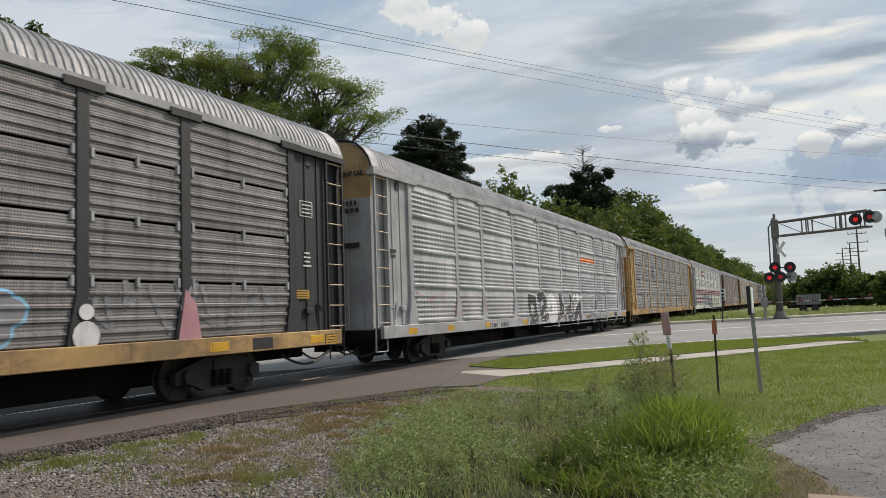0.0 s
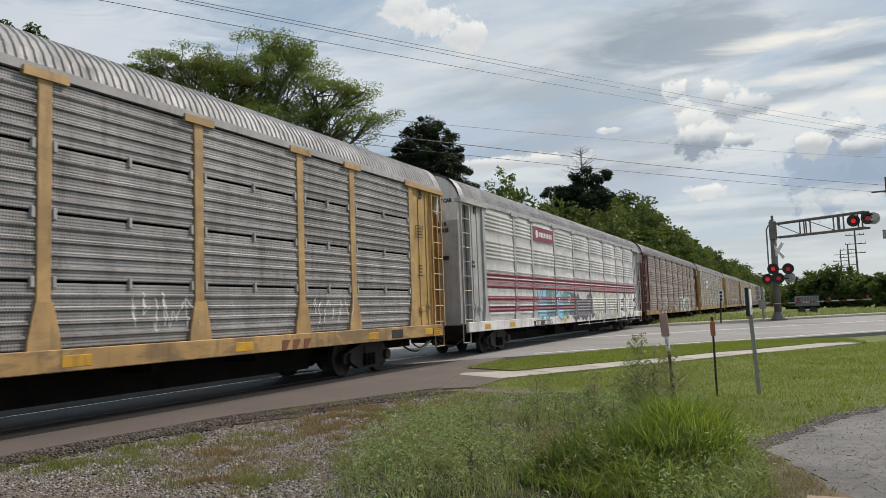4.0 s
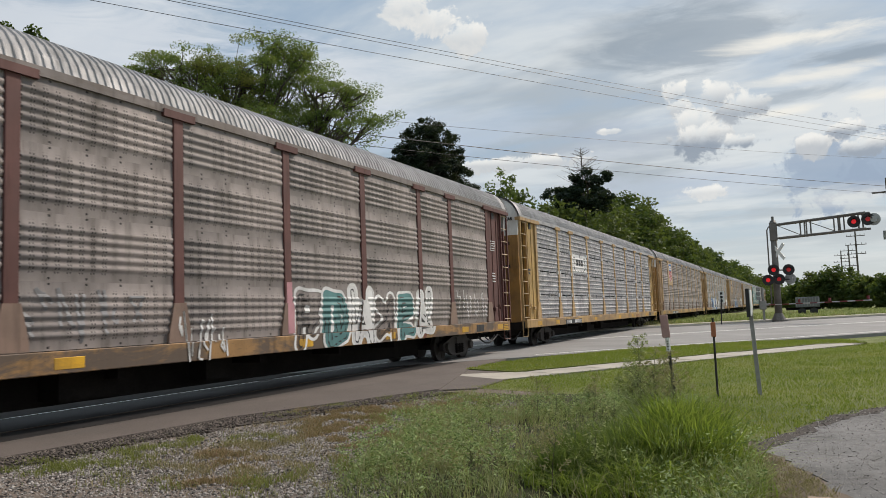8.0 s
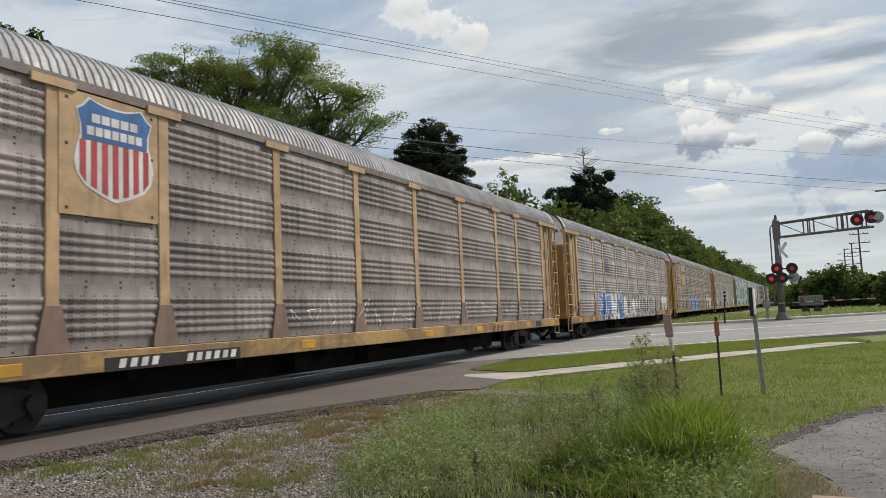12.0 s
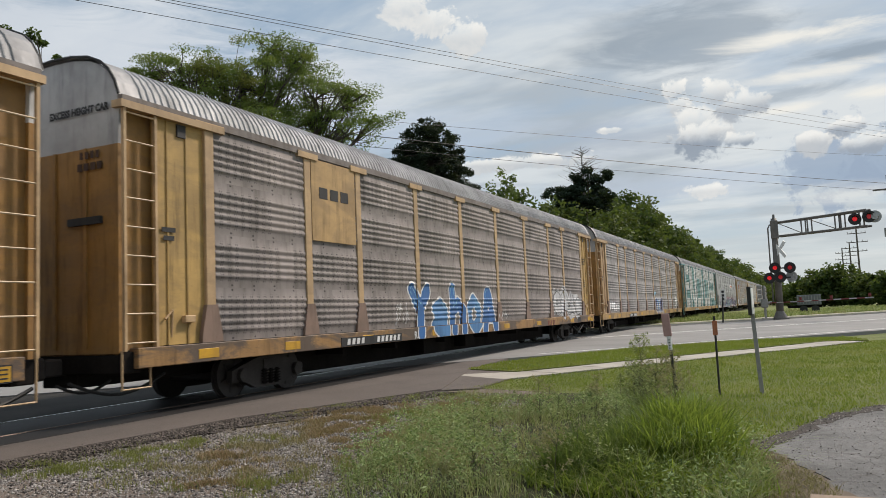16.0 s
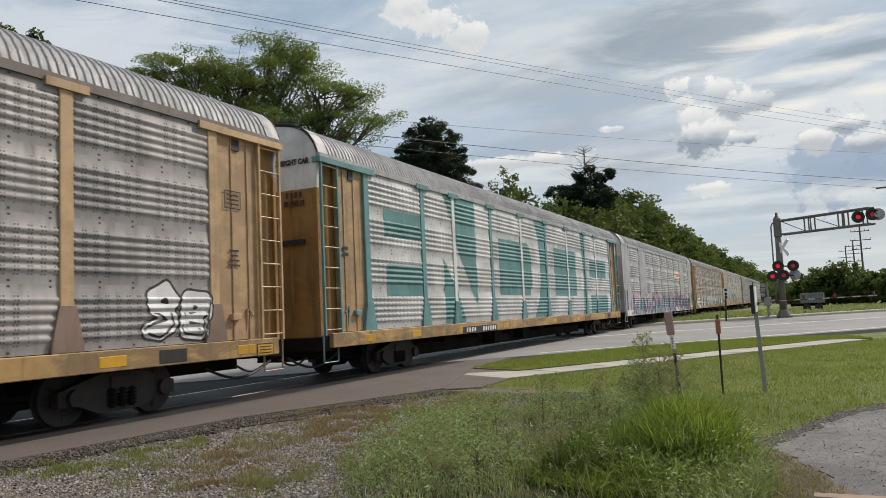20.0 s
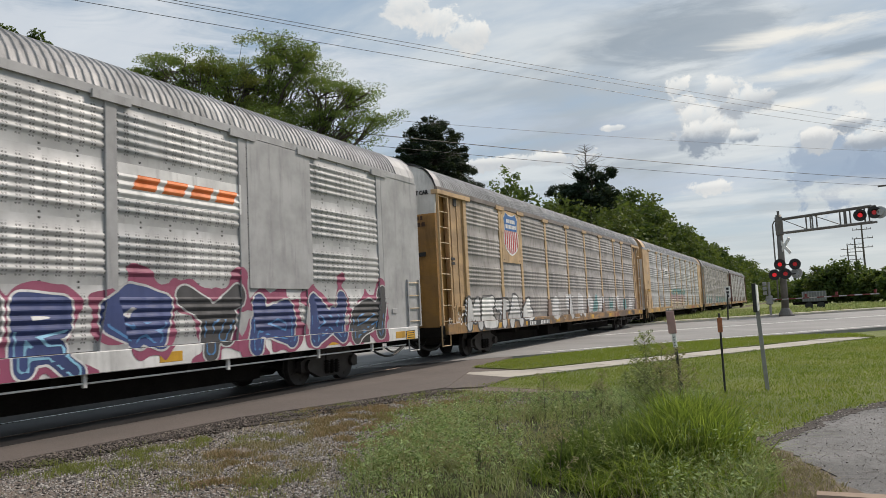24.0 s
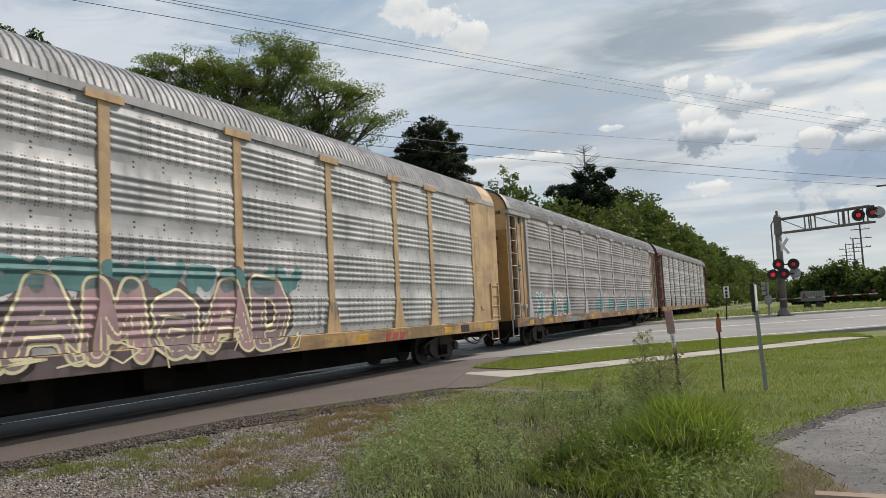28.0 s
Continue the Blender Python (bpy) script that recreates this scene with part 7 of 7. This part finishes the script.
def stencil(c, y, z, n, w, material, x, seed, gap=0.09, h=0.035):
    """Rows of unreadable small print as thin bars."""
    rng = random.Random(seed)
    for i in range(n):
        ww = w * (0.55 + 0.45 * rng.random())
        flat_part(c, "print_line", rect(y + (w - ww) / 2, y + (w + ww) / 2, z - i * gap, z - i * gap + h), x, material, thick=0.004)


def framed(c, y, z, w, h, x, line, fill=None, label=""):
    if not fill:  # an open frame painted on the sheet
        bm = bmesh.new()
        for q in (rect(y, y + w, z, z + 0.018), rect(y, y + w, z + h - 0.018, z + h), rect(y, y + 0.018, z, z + h), rect(y + w - 0.018, y + w, z, z + h)):
            slab(bm, stretched(q), x - 0.004, x, "x")
        p = part("placard", bm, line, W[c], label)
    else:
        p = flat_part(c, "placard", rect(y, y + w, z, z + h), x, line, label, thick=0.004)
        flat_part(c, "placard_face", rect(y + 0.02, y + w - 0.02, z + 0.02, z + h - 0.02), x + 0.003, fill, parent=p, thick=0.004)
    for i in range(3):
        flat_part(c, "placard_line", rect(y + 0.06, y + w - 0.06, z + h * (0.22 + 0.24 * i), z + h * (0.30 + 0.24 * i)), x + 0.006, line, parent=p, thick=0.003)


def shield(c, y, z, w, h):
    """Tan plate with a blue-topped, red-and-white striped shield; the name on it is rows of plain blocks."""
    x = FACE_X + 0.02
    plate = flat_part(c, "emblem_plate", rect(4.80, 6.52, z - 0.28, EAVE - 0.04), x, TAN, "yellow-tan emblem plate")
    half = [(0.5, 0.0), (0.34, 0.045), (0.13, 0.13), (0.03, 0.24), (0.0, 0.37), (0.03, 0.50), (0.075, 0.62), (0.07, 0.72), (0.02, 0.86), (0.09, 0.90), (0.17, 0.985), (0.26, 0.955), (0.38, 0.93), (0.5, 0.925)]
    edge = half + [(1 - u, v) for u, v in half[-2:0:-1]]

    def at(u, v):
        return (y + u * w, z + v * h)
    base = flat_part(c, "shield", grow([at(u, v) for u, v in edge], 0.035), x + 0.006, INK_WHITE, "white-edged shield emblem", plate)
    flat_part(c, "shield_field", [at(0.075, 0.575)] + [at(u, v) for u, v in half[6:]] + [at(1 - u, v) for u, v in half[-2:5:-1]] + [at(0.925, 0.575)], x + 0.012, INK_BLUE, "blue field", plate)
    us, vs = [p[0] for p in half[4::-1]], [p[1] for p in half[4::-1]]
    for i in range(7):
        u0 = 0.045 + i * 0.138
        u1 = u0 + 0.075
        lows = [float(np.interp(min(u, 1 - u), us, vs)) + 0.012 for u in (u0, u1)]
        flat_part(c, "shield_stripe", [at(u0, lows[0]), at(u1, lows[1]), at(u1, 0.57), at(u0, 0.57)], x + 0.010, INK_RED, parent=plate)
    for v, a, n in ((0.755, 0.19, 5), (0.625, 0.13, 7)):
        step = (1 - 2 * a) / n
        for k in range(n):
            flat_part(c, "shield_block", [at(a + k * step, v), at(a + (k + 0.82) * step, v), at(a + (k + 0.82) * step, v + 0.09), at(a + k * step, v + 0.09)], x + 0.016, INK_WHITE, parent=plate)
    for u in (4.92, 6.40):
        for v in (z - 0.18, z + 0.5 * h, z + 0.95 * h):
            flat_part(c, "bolt", rect(u - 0.02, u + 0.02, v - 0.02, v + 0.02), x + 0.008, INK_BLACK, parent=plate, thick=0.008)


DOORX = FACE_X - 0.024
GABLE_INK = painted("ink_faded_brown", (0.06, 0.03, 0.02), 0.7, 0.2)
# plates and small print on every wagon
PLATES = {0: (6.95, 1.65), 1: (5.5, 2.2), 2: (6.3, 2.2), 3: (5.6, 2.6), 4: (5.15, 2.5), 5: (5.5, 2.78), 6: (5.9, 2.2), 7: (5.7, 2.65), 8: (6.6, 2.1), 9: (6.85, 2.6), 11: (6.75, 2.5), 12: (6.65, 2.35), 13: (6.0, 2.2), 14: (6.0, 2.2)}
for c in W:
    if c in PLATES:
        number_plate(c, *PLATES[c], GREYPAINT if c == 0 else INK_GREY if c == 13 else INK_BLACK, INK_BLACK if c == 0 else INK_GREY if c == 13 else INK_WHITE)
    if c not in (-1, 0, 2, 10):
        rust_mark(c, 20.0)
    ink = INK_WHITE if c in (-1, 3, 14) else INK_BLACK
    if c != 12:
        framed(c, MARK_LENGTH - 1.62, 3.55, 0.42, 0.34, DOORX, ink)
        stencil(c, MARK_LENGTH - 1.55, 2.75, 4, 0.3, ink, DOORX, 50 + c)
        stencil(c, 0.86, 3.0, 2, 0.32, ink, DOORX, 70 + c, 0.14, 0.08)
        framed(c, MARK_LENGTH - 0.95, 0.78, 0.45, 0.24, 1.606, INK_BLACK, SIGNAL_YELLOW, "small yellow warning placard")
    # lettering and print on the front gable
    g = W[c]
    bm = text_bm("EXCESS HEIGHT CAR", 0.165, 0.009)
    for v in bm.verts:
        v.co = Vector((-0.1 + v.co.x * 0.88, 0.085, 4.92 + v.co.y))
    part("gable_lettering", bm, INK_WHITE if c in (-1, 3, 14) else INK_BLACK, g)
    for i in range(4):
        bm = bmesh.new()
        box(bm, 0.62 + 0.12 * i, 0.69 + 0.12 * i, 0.083, 0.089, 4.17, 4.29)
        part("gable_bar", bm, INK_WHITE if c in (-1, 3, 14) else GABLE_INK, g)
        bm = bmesh.new()
        box(bm, 0.56 + 0.15 * i, 0.67 + 0.15 * i, 0.083, 0.089, 3.98, 4.10)
        part("gable_bar", bm, INK_WHITE if c in (-1, 3, 14) else GABLE_INK, g)
    bm = bmesh.new()
    box(bm, 0.35, 1.1, 0.06, 0.12, 3.1, 3.22)
    part("gable_slot", bm, INK_BLACK, g)

# wagon by wagon
framed(-1, 25.55, 1.78, 0.5, 0.22, DOORX + 0.004, INK_BLACK, SIGNAL_YELLOW, "yellow warning placard on the black door")
graffiti(-1, 17.0, 19.9, 1.15, 2.05, 3, INK_GREY, INK_SKY, 11, "bubble", INK_WHITE, 0.05)
scrawl(-1, 20.9, 25.0, 1.2, 2.2, 8, INK_GREY, 12, 0.09)
flat_part(-1, "gusset_patch", [(22.45, 1.03), (22.98, 1.03), (22.85, 1.7), (22.62, 1.95)], FACE_X + 0.05, INK_PINK, "peach paint patch")
for z, r in ((1.25, 0.22), (1.6, 0.12)):
    flat_part(-1, "paint_blot", [(20.78 + r * math.cos(a * 0.52), z + r * math.sin(a * 0.52)) for a in range(12)], FACE_X + 0.05, INK_WHITE, "pale paint blot")

graffiti(0, 10.7, 16.6, 0.72, 2.15, 5, [INK_SOOT, INK_SOOT, INK_WHITE], INK_WHITE, 21, "bubble", None, 0.05, None, INK_WHITE, "black and white bubble letters")
graffiti(0, 16.5, 17.9, 0.72, 1.7, 1, INK_SOOT, INK_WHITE, 25, "block", None, 0.06)
graffiti(0, 16.7, 18.2, 1.68, 2.1, 3, INK_WHITE, INK_SOOT, 26, "block", None, 0.03, None, None, "white letters", "PGH")
graffiti(0, 18.3, 22.6, 0.85, 2.1, 5, STEEL_B3, INK_SOOT, 22, "block", None, 0.035)
patch(0, "lower_line", [[(18.5, 0.84), (19.8, 1.0), (20.3, 0.86), (20.3, 0.89), (19.8, 1.03), (18.5, 0.87)]], INK_SOOT)
scrawl(0, 22.8, 25.4, 1.3, 1.9, 7, INK_GREY, 23, 0.03)
patch(0, "red_patch", [rect(18.2, 20.7, 3.58, 3.78)], INK_ORANGE, label="red painted-over strip")
scrawl(0, 2.0, 9.0, 1.2, 2.0, 10, INK_PINK, 24, 0.02)

patch(1, "emblem_field", [rect(6.75, 9.34, 3.12, 3.95)], STEEL_A2, 0.003, "pale emblem field")
patch(1, "emblem", [[(7.55, 3.62), (8.35, 3.62), (8.45, 3.70), (8.45, 3.88), (7.7, 3.88), (7.55, 3.80)]], INK_BLACK, label="black emblem shape")
for z in (3.42, 3.22):
    for i in range(7):
        patch(1, "emblem_bar", [rect(7.2 + i * 0.24, 7.39 + i * 0.24, z, z + 0.13)], INK_BLACK)
for i in range(5):
    scrawl(1, 2.6 + i * 4.6, 4.3 + i * 4.6, 1.25, 1.95, 7, INK_WHITE, 30 + i, 0.022)

for z in (2.61, 2.42, 2.22):
    patch(2, "stripe", [rect(1.98, 25.42, z, z + 0.14)], INK_MAROON, label="maroon stripe")
patch(2, "stripe", [rect(1.98, 12.2, 1.74, 1.95)], INK_MAROON, label="maroon stripe")
patch(2, "stripe", [rect(1.98, 12.2, 1.40, 1.60)], INK_MAROON, label="maroon stripe")
flat_part(2, "name_plate", rect(6.78, 9.32, 4.2, 4.78), FACE_X + 0.022, INK_MAROON, "maroon name plate with pale bars")
for i in range(8):
    flat_part(2, "name_bar", rect(7.45 + i * 0.21, 7.6 + i * 0.21, 4.38, 4.58), FACE_X + 0.028, INK_WHITE)
flat_part(2, "name_emblem", [(7.2 + 0.17 * math.cos(a * 0.785), 4.48 + 0.17 * math.sin(a * 0.785)) for a in range(8)], FACE_X + 0.028, INK_WHITE)
graffiti(2, 7.0, 11.6, 0.95, 2.3, 4, [INK_SKY, TEAL], INK_TEAL, 41, "bubble", INK_WHITE, 0.06)
graffiti(2, 11.5, 15.1, 1.0, 2.1, 4, INK_SLATE, INK_DUSK, 42, "bubble", None, 0.07, INK_DUSK, None, "slate-purple bubble letters", "BaaM")
graffiti(2, 15.2, 21.0, 0.80, 2.2, 5, [INK_SAGE, INK_SAGE, INK_PALE], INK_GREY, 43, "bubble", INK_WHITE, 0.045, INK_SAGE, INK_MAUVE, "pale sage wild-style letters")
graffiti(2, 21.1, 25.6, 0.72, 2.4, 4, INK_WHITE, INK_BLACK, 44, "block", None, 0.08, None, None, "white block graffiti letters", "ENUF")

graffiti(3, 15.2, 21.4, 0.74, 2.15, 6, [STEEL_B2, INK_TEAL, INK_WHITE], INK_WHITE, 51, "block", INK_BLACK, 0.07, None, INK_BLACK)
graffiti(3, 5.4, 9.2, 1.25, 2.1, 5, STEEL_B2, INK_WHITE, 52, "bubble", None, 0.025)
scrawl(3, 12.2, 13.4, 0.75, 1.65, 9, INK_WHITE, 53, 0.04)
scrawl(3, 9.5, 11.6, 1.2, 2.0, 7, INK_GREY, 54, 0.05)
scrawl(3, 23.0, 25.3, 1.2, 2.2, 8, INK_WHITE, 55, 0.03)
patch(3, "patchwork", [rect(15.05, 15.25, 1.15, 2.2)], INK_PINK)

patch(4, "emblem_field", [rect(6.75, 9.34, 3.15, 4.02)], INK_WHITE, 0.003, "white emblem field")
for y, s in ((7.1, 1), (9.0, -1)):
    patch(4, "emblem_bracket", [rect(*sorted((y, y + s * 0.06)), 3.3, 3.9), rect(*sorted((y, y + s * 0.2)), 3.84, 3.9), rect(*sorted((y, y + s * 0.2)), 3.3, 3.36)], INK_BLACK)
for i in range(3):
    patch(4, "emblem_bar", [rect(7.5 + i * 0.4, 7.8 + i * 0.4, 3.5, 3.78)], INK_BLACK)
for i in range(4):
    patch(4, "emblem_dot", [[(7.3 + i * 0.45 + 0.05 * math.cos(a), 3.24 + 0.05 * math.sin(a)) for a in (0, 1.05, 2.1, 3.14, 4.2, 5.25)]], INK_BLACK)

shield(5, 5.06, 3.38, 1.34, 1.52)
scrawl(5, 9.6, 25.0, 1.2, 1.9, 24, INK_WHITE, 61, 0.02)

graffiti(6, 5.5, 10.6, 0.75, 2.35, 4, [INK_BLUE, INK_BLUE2, INK_WHITE], INK_WHITE, 71, "bubble", INK_WHITE, 0.07)
graffiti(6, 10.7, 15.2, 0.80, 2.05, 4, [INK_WHITE, INK_PALE], INK_GREY, 72, "block", None, 0.06, INK_SLATE, INK_SOOT)
graffiti(6, 16.05, 19.85, 0.80, 2.2, 3, [INK_SLATE, INK_GREY], INK_WHITE, 73, "bubble", None, 0.06, None, None, "grey letters with white edges", "GAD")
graffiti(6, 22.9, 25.3, 1.15, 2.1, 4, INK_WHITE, INK_PALE, 74, "bubble", None, 0.05, None, INK_GREY)
stencil(6, 6.9, 4.0, 5, 1.0, INK_BLACK, FACE_X + 0.018, 75, 0.14, 0.05)

flat_part(7, "emblem_plate", rect(4.83, 6.48, 3.15, EAVE - 0.04), FACE_X + 0.022, YELLOW, "faded yellow emblem plate")
for i in range(3):
    flat_part(7, "emblem_bar", rect(5.1 + i * 0.4, 5.4 + i * 0.4, 4.1, 4.35), FACE_X + 0.028, INK_BLACK)
graffiti(7, 8.95, 14.75, 0.70, 2.45, 5, [INK_BLUE, INK_BLUE2], INK_WHITE, 81, "bubble", INK_SKY, 0.06, None, None, "big blue letters with white edges", "YahoA")
graffiti(7, 21.1, 25.2, 1.15, 2.25, 4, INK_PALE, INK_SOOT, 82, "block", None, 0.035, INK_PALE, None)
scrawl(7, 15.0, 15.9, 1.12, 1.5, 6, INK_WHITE, 83, 0.03)
scrawl(7, 8.2, 8.9, 1.2, 1.8, 6, INK_WHITE, 84, 0.03)

graffiti(8, 2.0, 4.4, 1.2, 1.75, 5, INK_WHITE, INK_GREY, 91, "block", None, 0.03)
graffiti(8, 15.2, 18.1, 0.75, 2.1, 3, [INK_NAVY, INK_BLUE2], INK_WHITE, 92, "bubble", INK_WHITE, 0.05, None, INK_WHITE, "blue round graffiti head")
graffiti(8, 24.0, 25.4, 1.15, 2.15, 2, INK_WHITE, INK_BLACK, 93, "bubble", None, 0.04, None, INK_BLACK)
patch(8, "blue_mist", [[(15.0, 2.2), (15.5, 2.1), (16.0, 2.35), (15.4, 2.45)]], INK_SKY)

TEALS = [rect(2.7, 4.58, 3.45, 4.15), rect(2.75, 4.58, 1.95, 2.75),
         [(6.0, 4.98), (6.53, 4.98), (6.53, 4.15)], [(5.9, 3.05), (6.53, 2.3), (6.53, 1.14), (5.9, 1.14)],
         [(6.73, 3.55), (8.08, 1.72), (8.2, 1.75), (8.2, 4.98), (6.73, 4.98)], [(6.73, 1.14), (7.3, 1.14), (6.73, 2.1)],
         rect(10.1, 12.19, 1.98, 3.96), [(12.39, 1.98), (13.05, 1.98), (13.3, 2.5), (13.3, 3.4), (13.0, 3.96), (12.39, 3.96)],
         [(13.8, 4.98), (15.02, 4.98), (15.02, 1.14), (13.5, 1.14), (14.15, 2.0), (14.35, 3.0), (14.2, 4.2)],
         rect(16.1, 17.85, 1.98, 4.0), rect(18.05, 19.2, 1.98, 4.0), [(20.1, 4.98), (20.68, 4.98), (20.68, 1.14), (20.2, 1.14), (20.45, 3.0)],
         rect(21.5, 22.63, 2.9, 3.75), rect(21.5, 22.63, 1.14, 2.0), rect(22.83, 24.6, 2.9, 3.75), rect(22.83, 24.7, 1.14, 2.0)]
for s in TEALS:
    patch(9, "letter_field", [s], INK_TEAL, label="teal field between giant white letters")

patch(10, "name_strip", [rect(18.05, 20.68, 3.45, 4.02)], INK_WHITE, 0.004, "white strip")
for i in range(4):
    patch(10, "name_shape", [[(18.3 + i * 0.58, 3.62), (18.74 + i * 0.58, 3.62), (18.86 + i * 0.58, 3.86), (18.42 + i * 0.58, 3.86)]], INK_ORANGE)
for i in (3, 7):
    flat_part(10, "plain_panel", rect(20.86 if i == 7 else 4.80, 22.60 if i == 7 else 6.56, SILL1 + 0.95, EAVE - 0.02), FACE_X + 0.02, GREYPAINT, "plain replacement panel")
graffiti(10, 2.0, 8.0, 0.72, 2.1, 6, [INK_NAVY, INK_GREY, INK_TEAL], INK_WHITE, 101, "block", None, 0.04, INK_PINK, INK_PURPLE)
graffiti(10, 8.2, 17.4, 0.70, 2.2, 9, [INK_NAVY, INK_TEAL, INK_NAVY, INK_GREY], INK_WHITE, 102, "block", None, 0.035, INK_WINE, INK_SKY, "teal and blue graffiti letters")
graffiti(10, 17.5, 25.6, 0.82, 2.2, 5, [INK_NAVY, INK_SOOT, INK_NAVY], INK_PALE, 103, "bubble", None, 0.035, INK_WINE, INK_BLUE2, "dark blue graffiti letters over a wine-red cloud")

shield(11, 5.0, 3.38, 1.34, 1.52)
graffiti(11, 1.6, 7.5, 0.80, 1.98, 5, [INK_PALE, INK_WHITE, INK_PALE], INK_SOOT, 110, "bubble", None, 0.07, None, None, "white graffiti letters edged black", "META4")
scrawl(11, 0.5, 1.5, 1.0, 1.45, 5, INK_WHITE, 111, 0.025)
graffiti(11, 9.8, 14.4, 0.95, 2.0, 5, [INK_PALE, STEEL_B], INK_PALE, 112, "block", None, 0.025)
graffiti(11, 15.0, 17.9, 1.1, 2.05, 3, [INK_PALE, INK_TEAL], INK_PALE, 113, "bubble", None, 0.03)
graffiti(11, 18.4, 25.2, 1.12, 1.9, 9, [STEEL_B, INK_TEAL, STEEL_B, INK_PALE], INK_PALE, 114, "block", None, 0.025)

patch(12, "emblem_field", [rect(7.45, 9.3, 3.35, 3.98)], INK_WHITE, 0.003, "white emblem field")
for i in range(3):
    patch(12, "emblem_bar", [rect(7.9 + i * 0.33, 8.15 + i * 0.33, 3.55, 3.78)], INK_BLACK)
for y, s in ((7.6, 1), (9.15, -1)):
    patch(12, "emblem_bracket", [rect(*sorted((y, y + s * 0.05)), 3.42, 3.9), rect(*sorted((y, y + s * 0.16)), 3.85, 3.9), rect(*sorted((y, y + s * 0.16)), 3.42, 3.47)], INK_BLACK)
graffiti(12, 9.9, 16.9, 1.95, 2.55, 9, INK_TEAL, None, 128, "block", None, 0.05)
graffiti(12, 9.6, 16.5, 0.90, 2.35, 6, [INK_ROSE, INK_MAUVE], INK_CREAM, 121, "bubble", None, 0.05, INK_PLUM, INK_CREAM, "dusty pink bubble letters with cream edges", "RAMaAD")
flat_part(12, "sill_paint", rect(9.9, 16.4, 0.80, 1.09), 1.606, INK_PLUM, "plum painted-over sill")
scrawl(12, 9.8, 16.8, 0.75, 1.3, 9, INK_CREAM, 122, 0.03)
scrawl(12, 4.9, 6.6, 1.2, 2.2, 12, INK_GREY, 124, 0.025)
scrawl(12, 17.0, 18.2, 1.2, 2.0, 8, INK_GREY, 125, 0.03)
bm = text_bm("BI", 0.30, 0.012)
for v in bm.verts:
    v.co = Vector((FACE_X + 0.016, 1.2 + v.co.x, 3.30 + v.co.y))
part("door_lettering", bm, INK_GREY, W[12])
framed(12, 1.0, 2.18, 0.58, 0.2, FACE_X + 0.017, INK_BLACK, SIGNAL_YELLOW, "yellow warning placard")
stencil(12, 1.1, 2.95, 6, 0.28, INK_BLACK, FACE_X + 0.016, 126, 0.08, 0.025)

graffiti(13, 2.6, 6.6, 1.1, 2.1, 5, [INK_TEAL, STEEL_B], INK_WHITE, 131, "block", None, 0.04)
graffiti(13, 9.9, 22.8, 1.1, 1.9, 10, [STEEL_B, INK_TEAL], INK_GREY, 132, "block", None, 0.03)
scrawl(14, 2.0, 25.0, 1.2, 2.2, 30, INK_GREY, 141, 0.05)

bm = text_bm("R1", 0.26, 0.008)
for v in bm.verts:
    v.co = Vector((1.612, 9.6 + v.co.x, 0.83 + v.co.y))
part("sill_lettering", bm, INK_WHITE, W[7])


def motions():
    # small unevenness of the run at whole seconds, in metres
    uneven = {0: -0.12, 1: -0.10, 2: 0.12, 3: -0.17, 6: 0.06, 11: 0.42, 12: -0.06, 16: 0.34, 17: -0.12, 18: 0.21, 19: -0.16, 20: -0.16, 21: -0.16, 24: -0.12, 25: -0.13, 27: 0.07, 28: 0.12}
    turn = Matrix.Rotation(radians(TRACK_TURN), 4, "Z")

    def run(t):
        """How far the front of the first whole wagon stands along the rails."""
        return 16.07 - 13.91 * t + 0.905 * (t / 10) ** 2 - 0.169 * (t / 10) ** 3 + uneven.get(t, 0.0)
    runs = [run(t) for t in range(29)]
    for ob, c in WAGONS:
        walk(ob, [(t, turn @ pose(TRACK_X, runs[t] + LENGTH_COUPLED * c, 0)) for t in range(29)])
    # wheelsets roll on the rails
    seconds = np.arange(28 * FPS + 1) / FPS
    turns = np.degrees((runs[0] - np.interp(seconds, range(29), runs)) / 0.42)
    for ob, dy in WHEELSETS:
        walk(ob, [(t, pose(0, dy, 0.42, a)) for t, a in zip(seconds.tolist(), turns.tolist())])


motions()
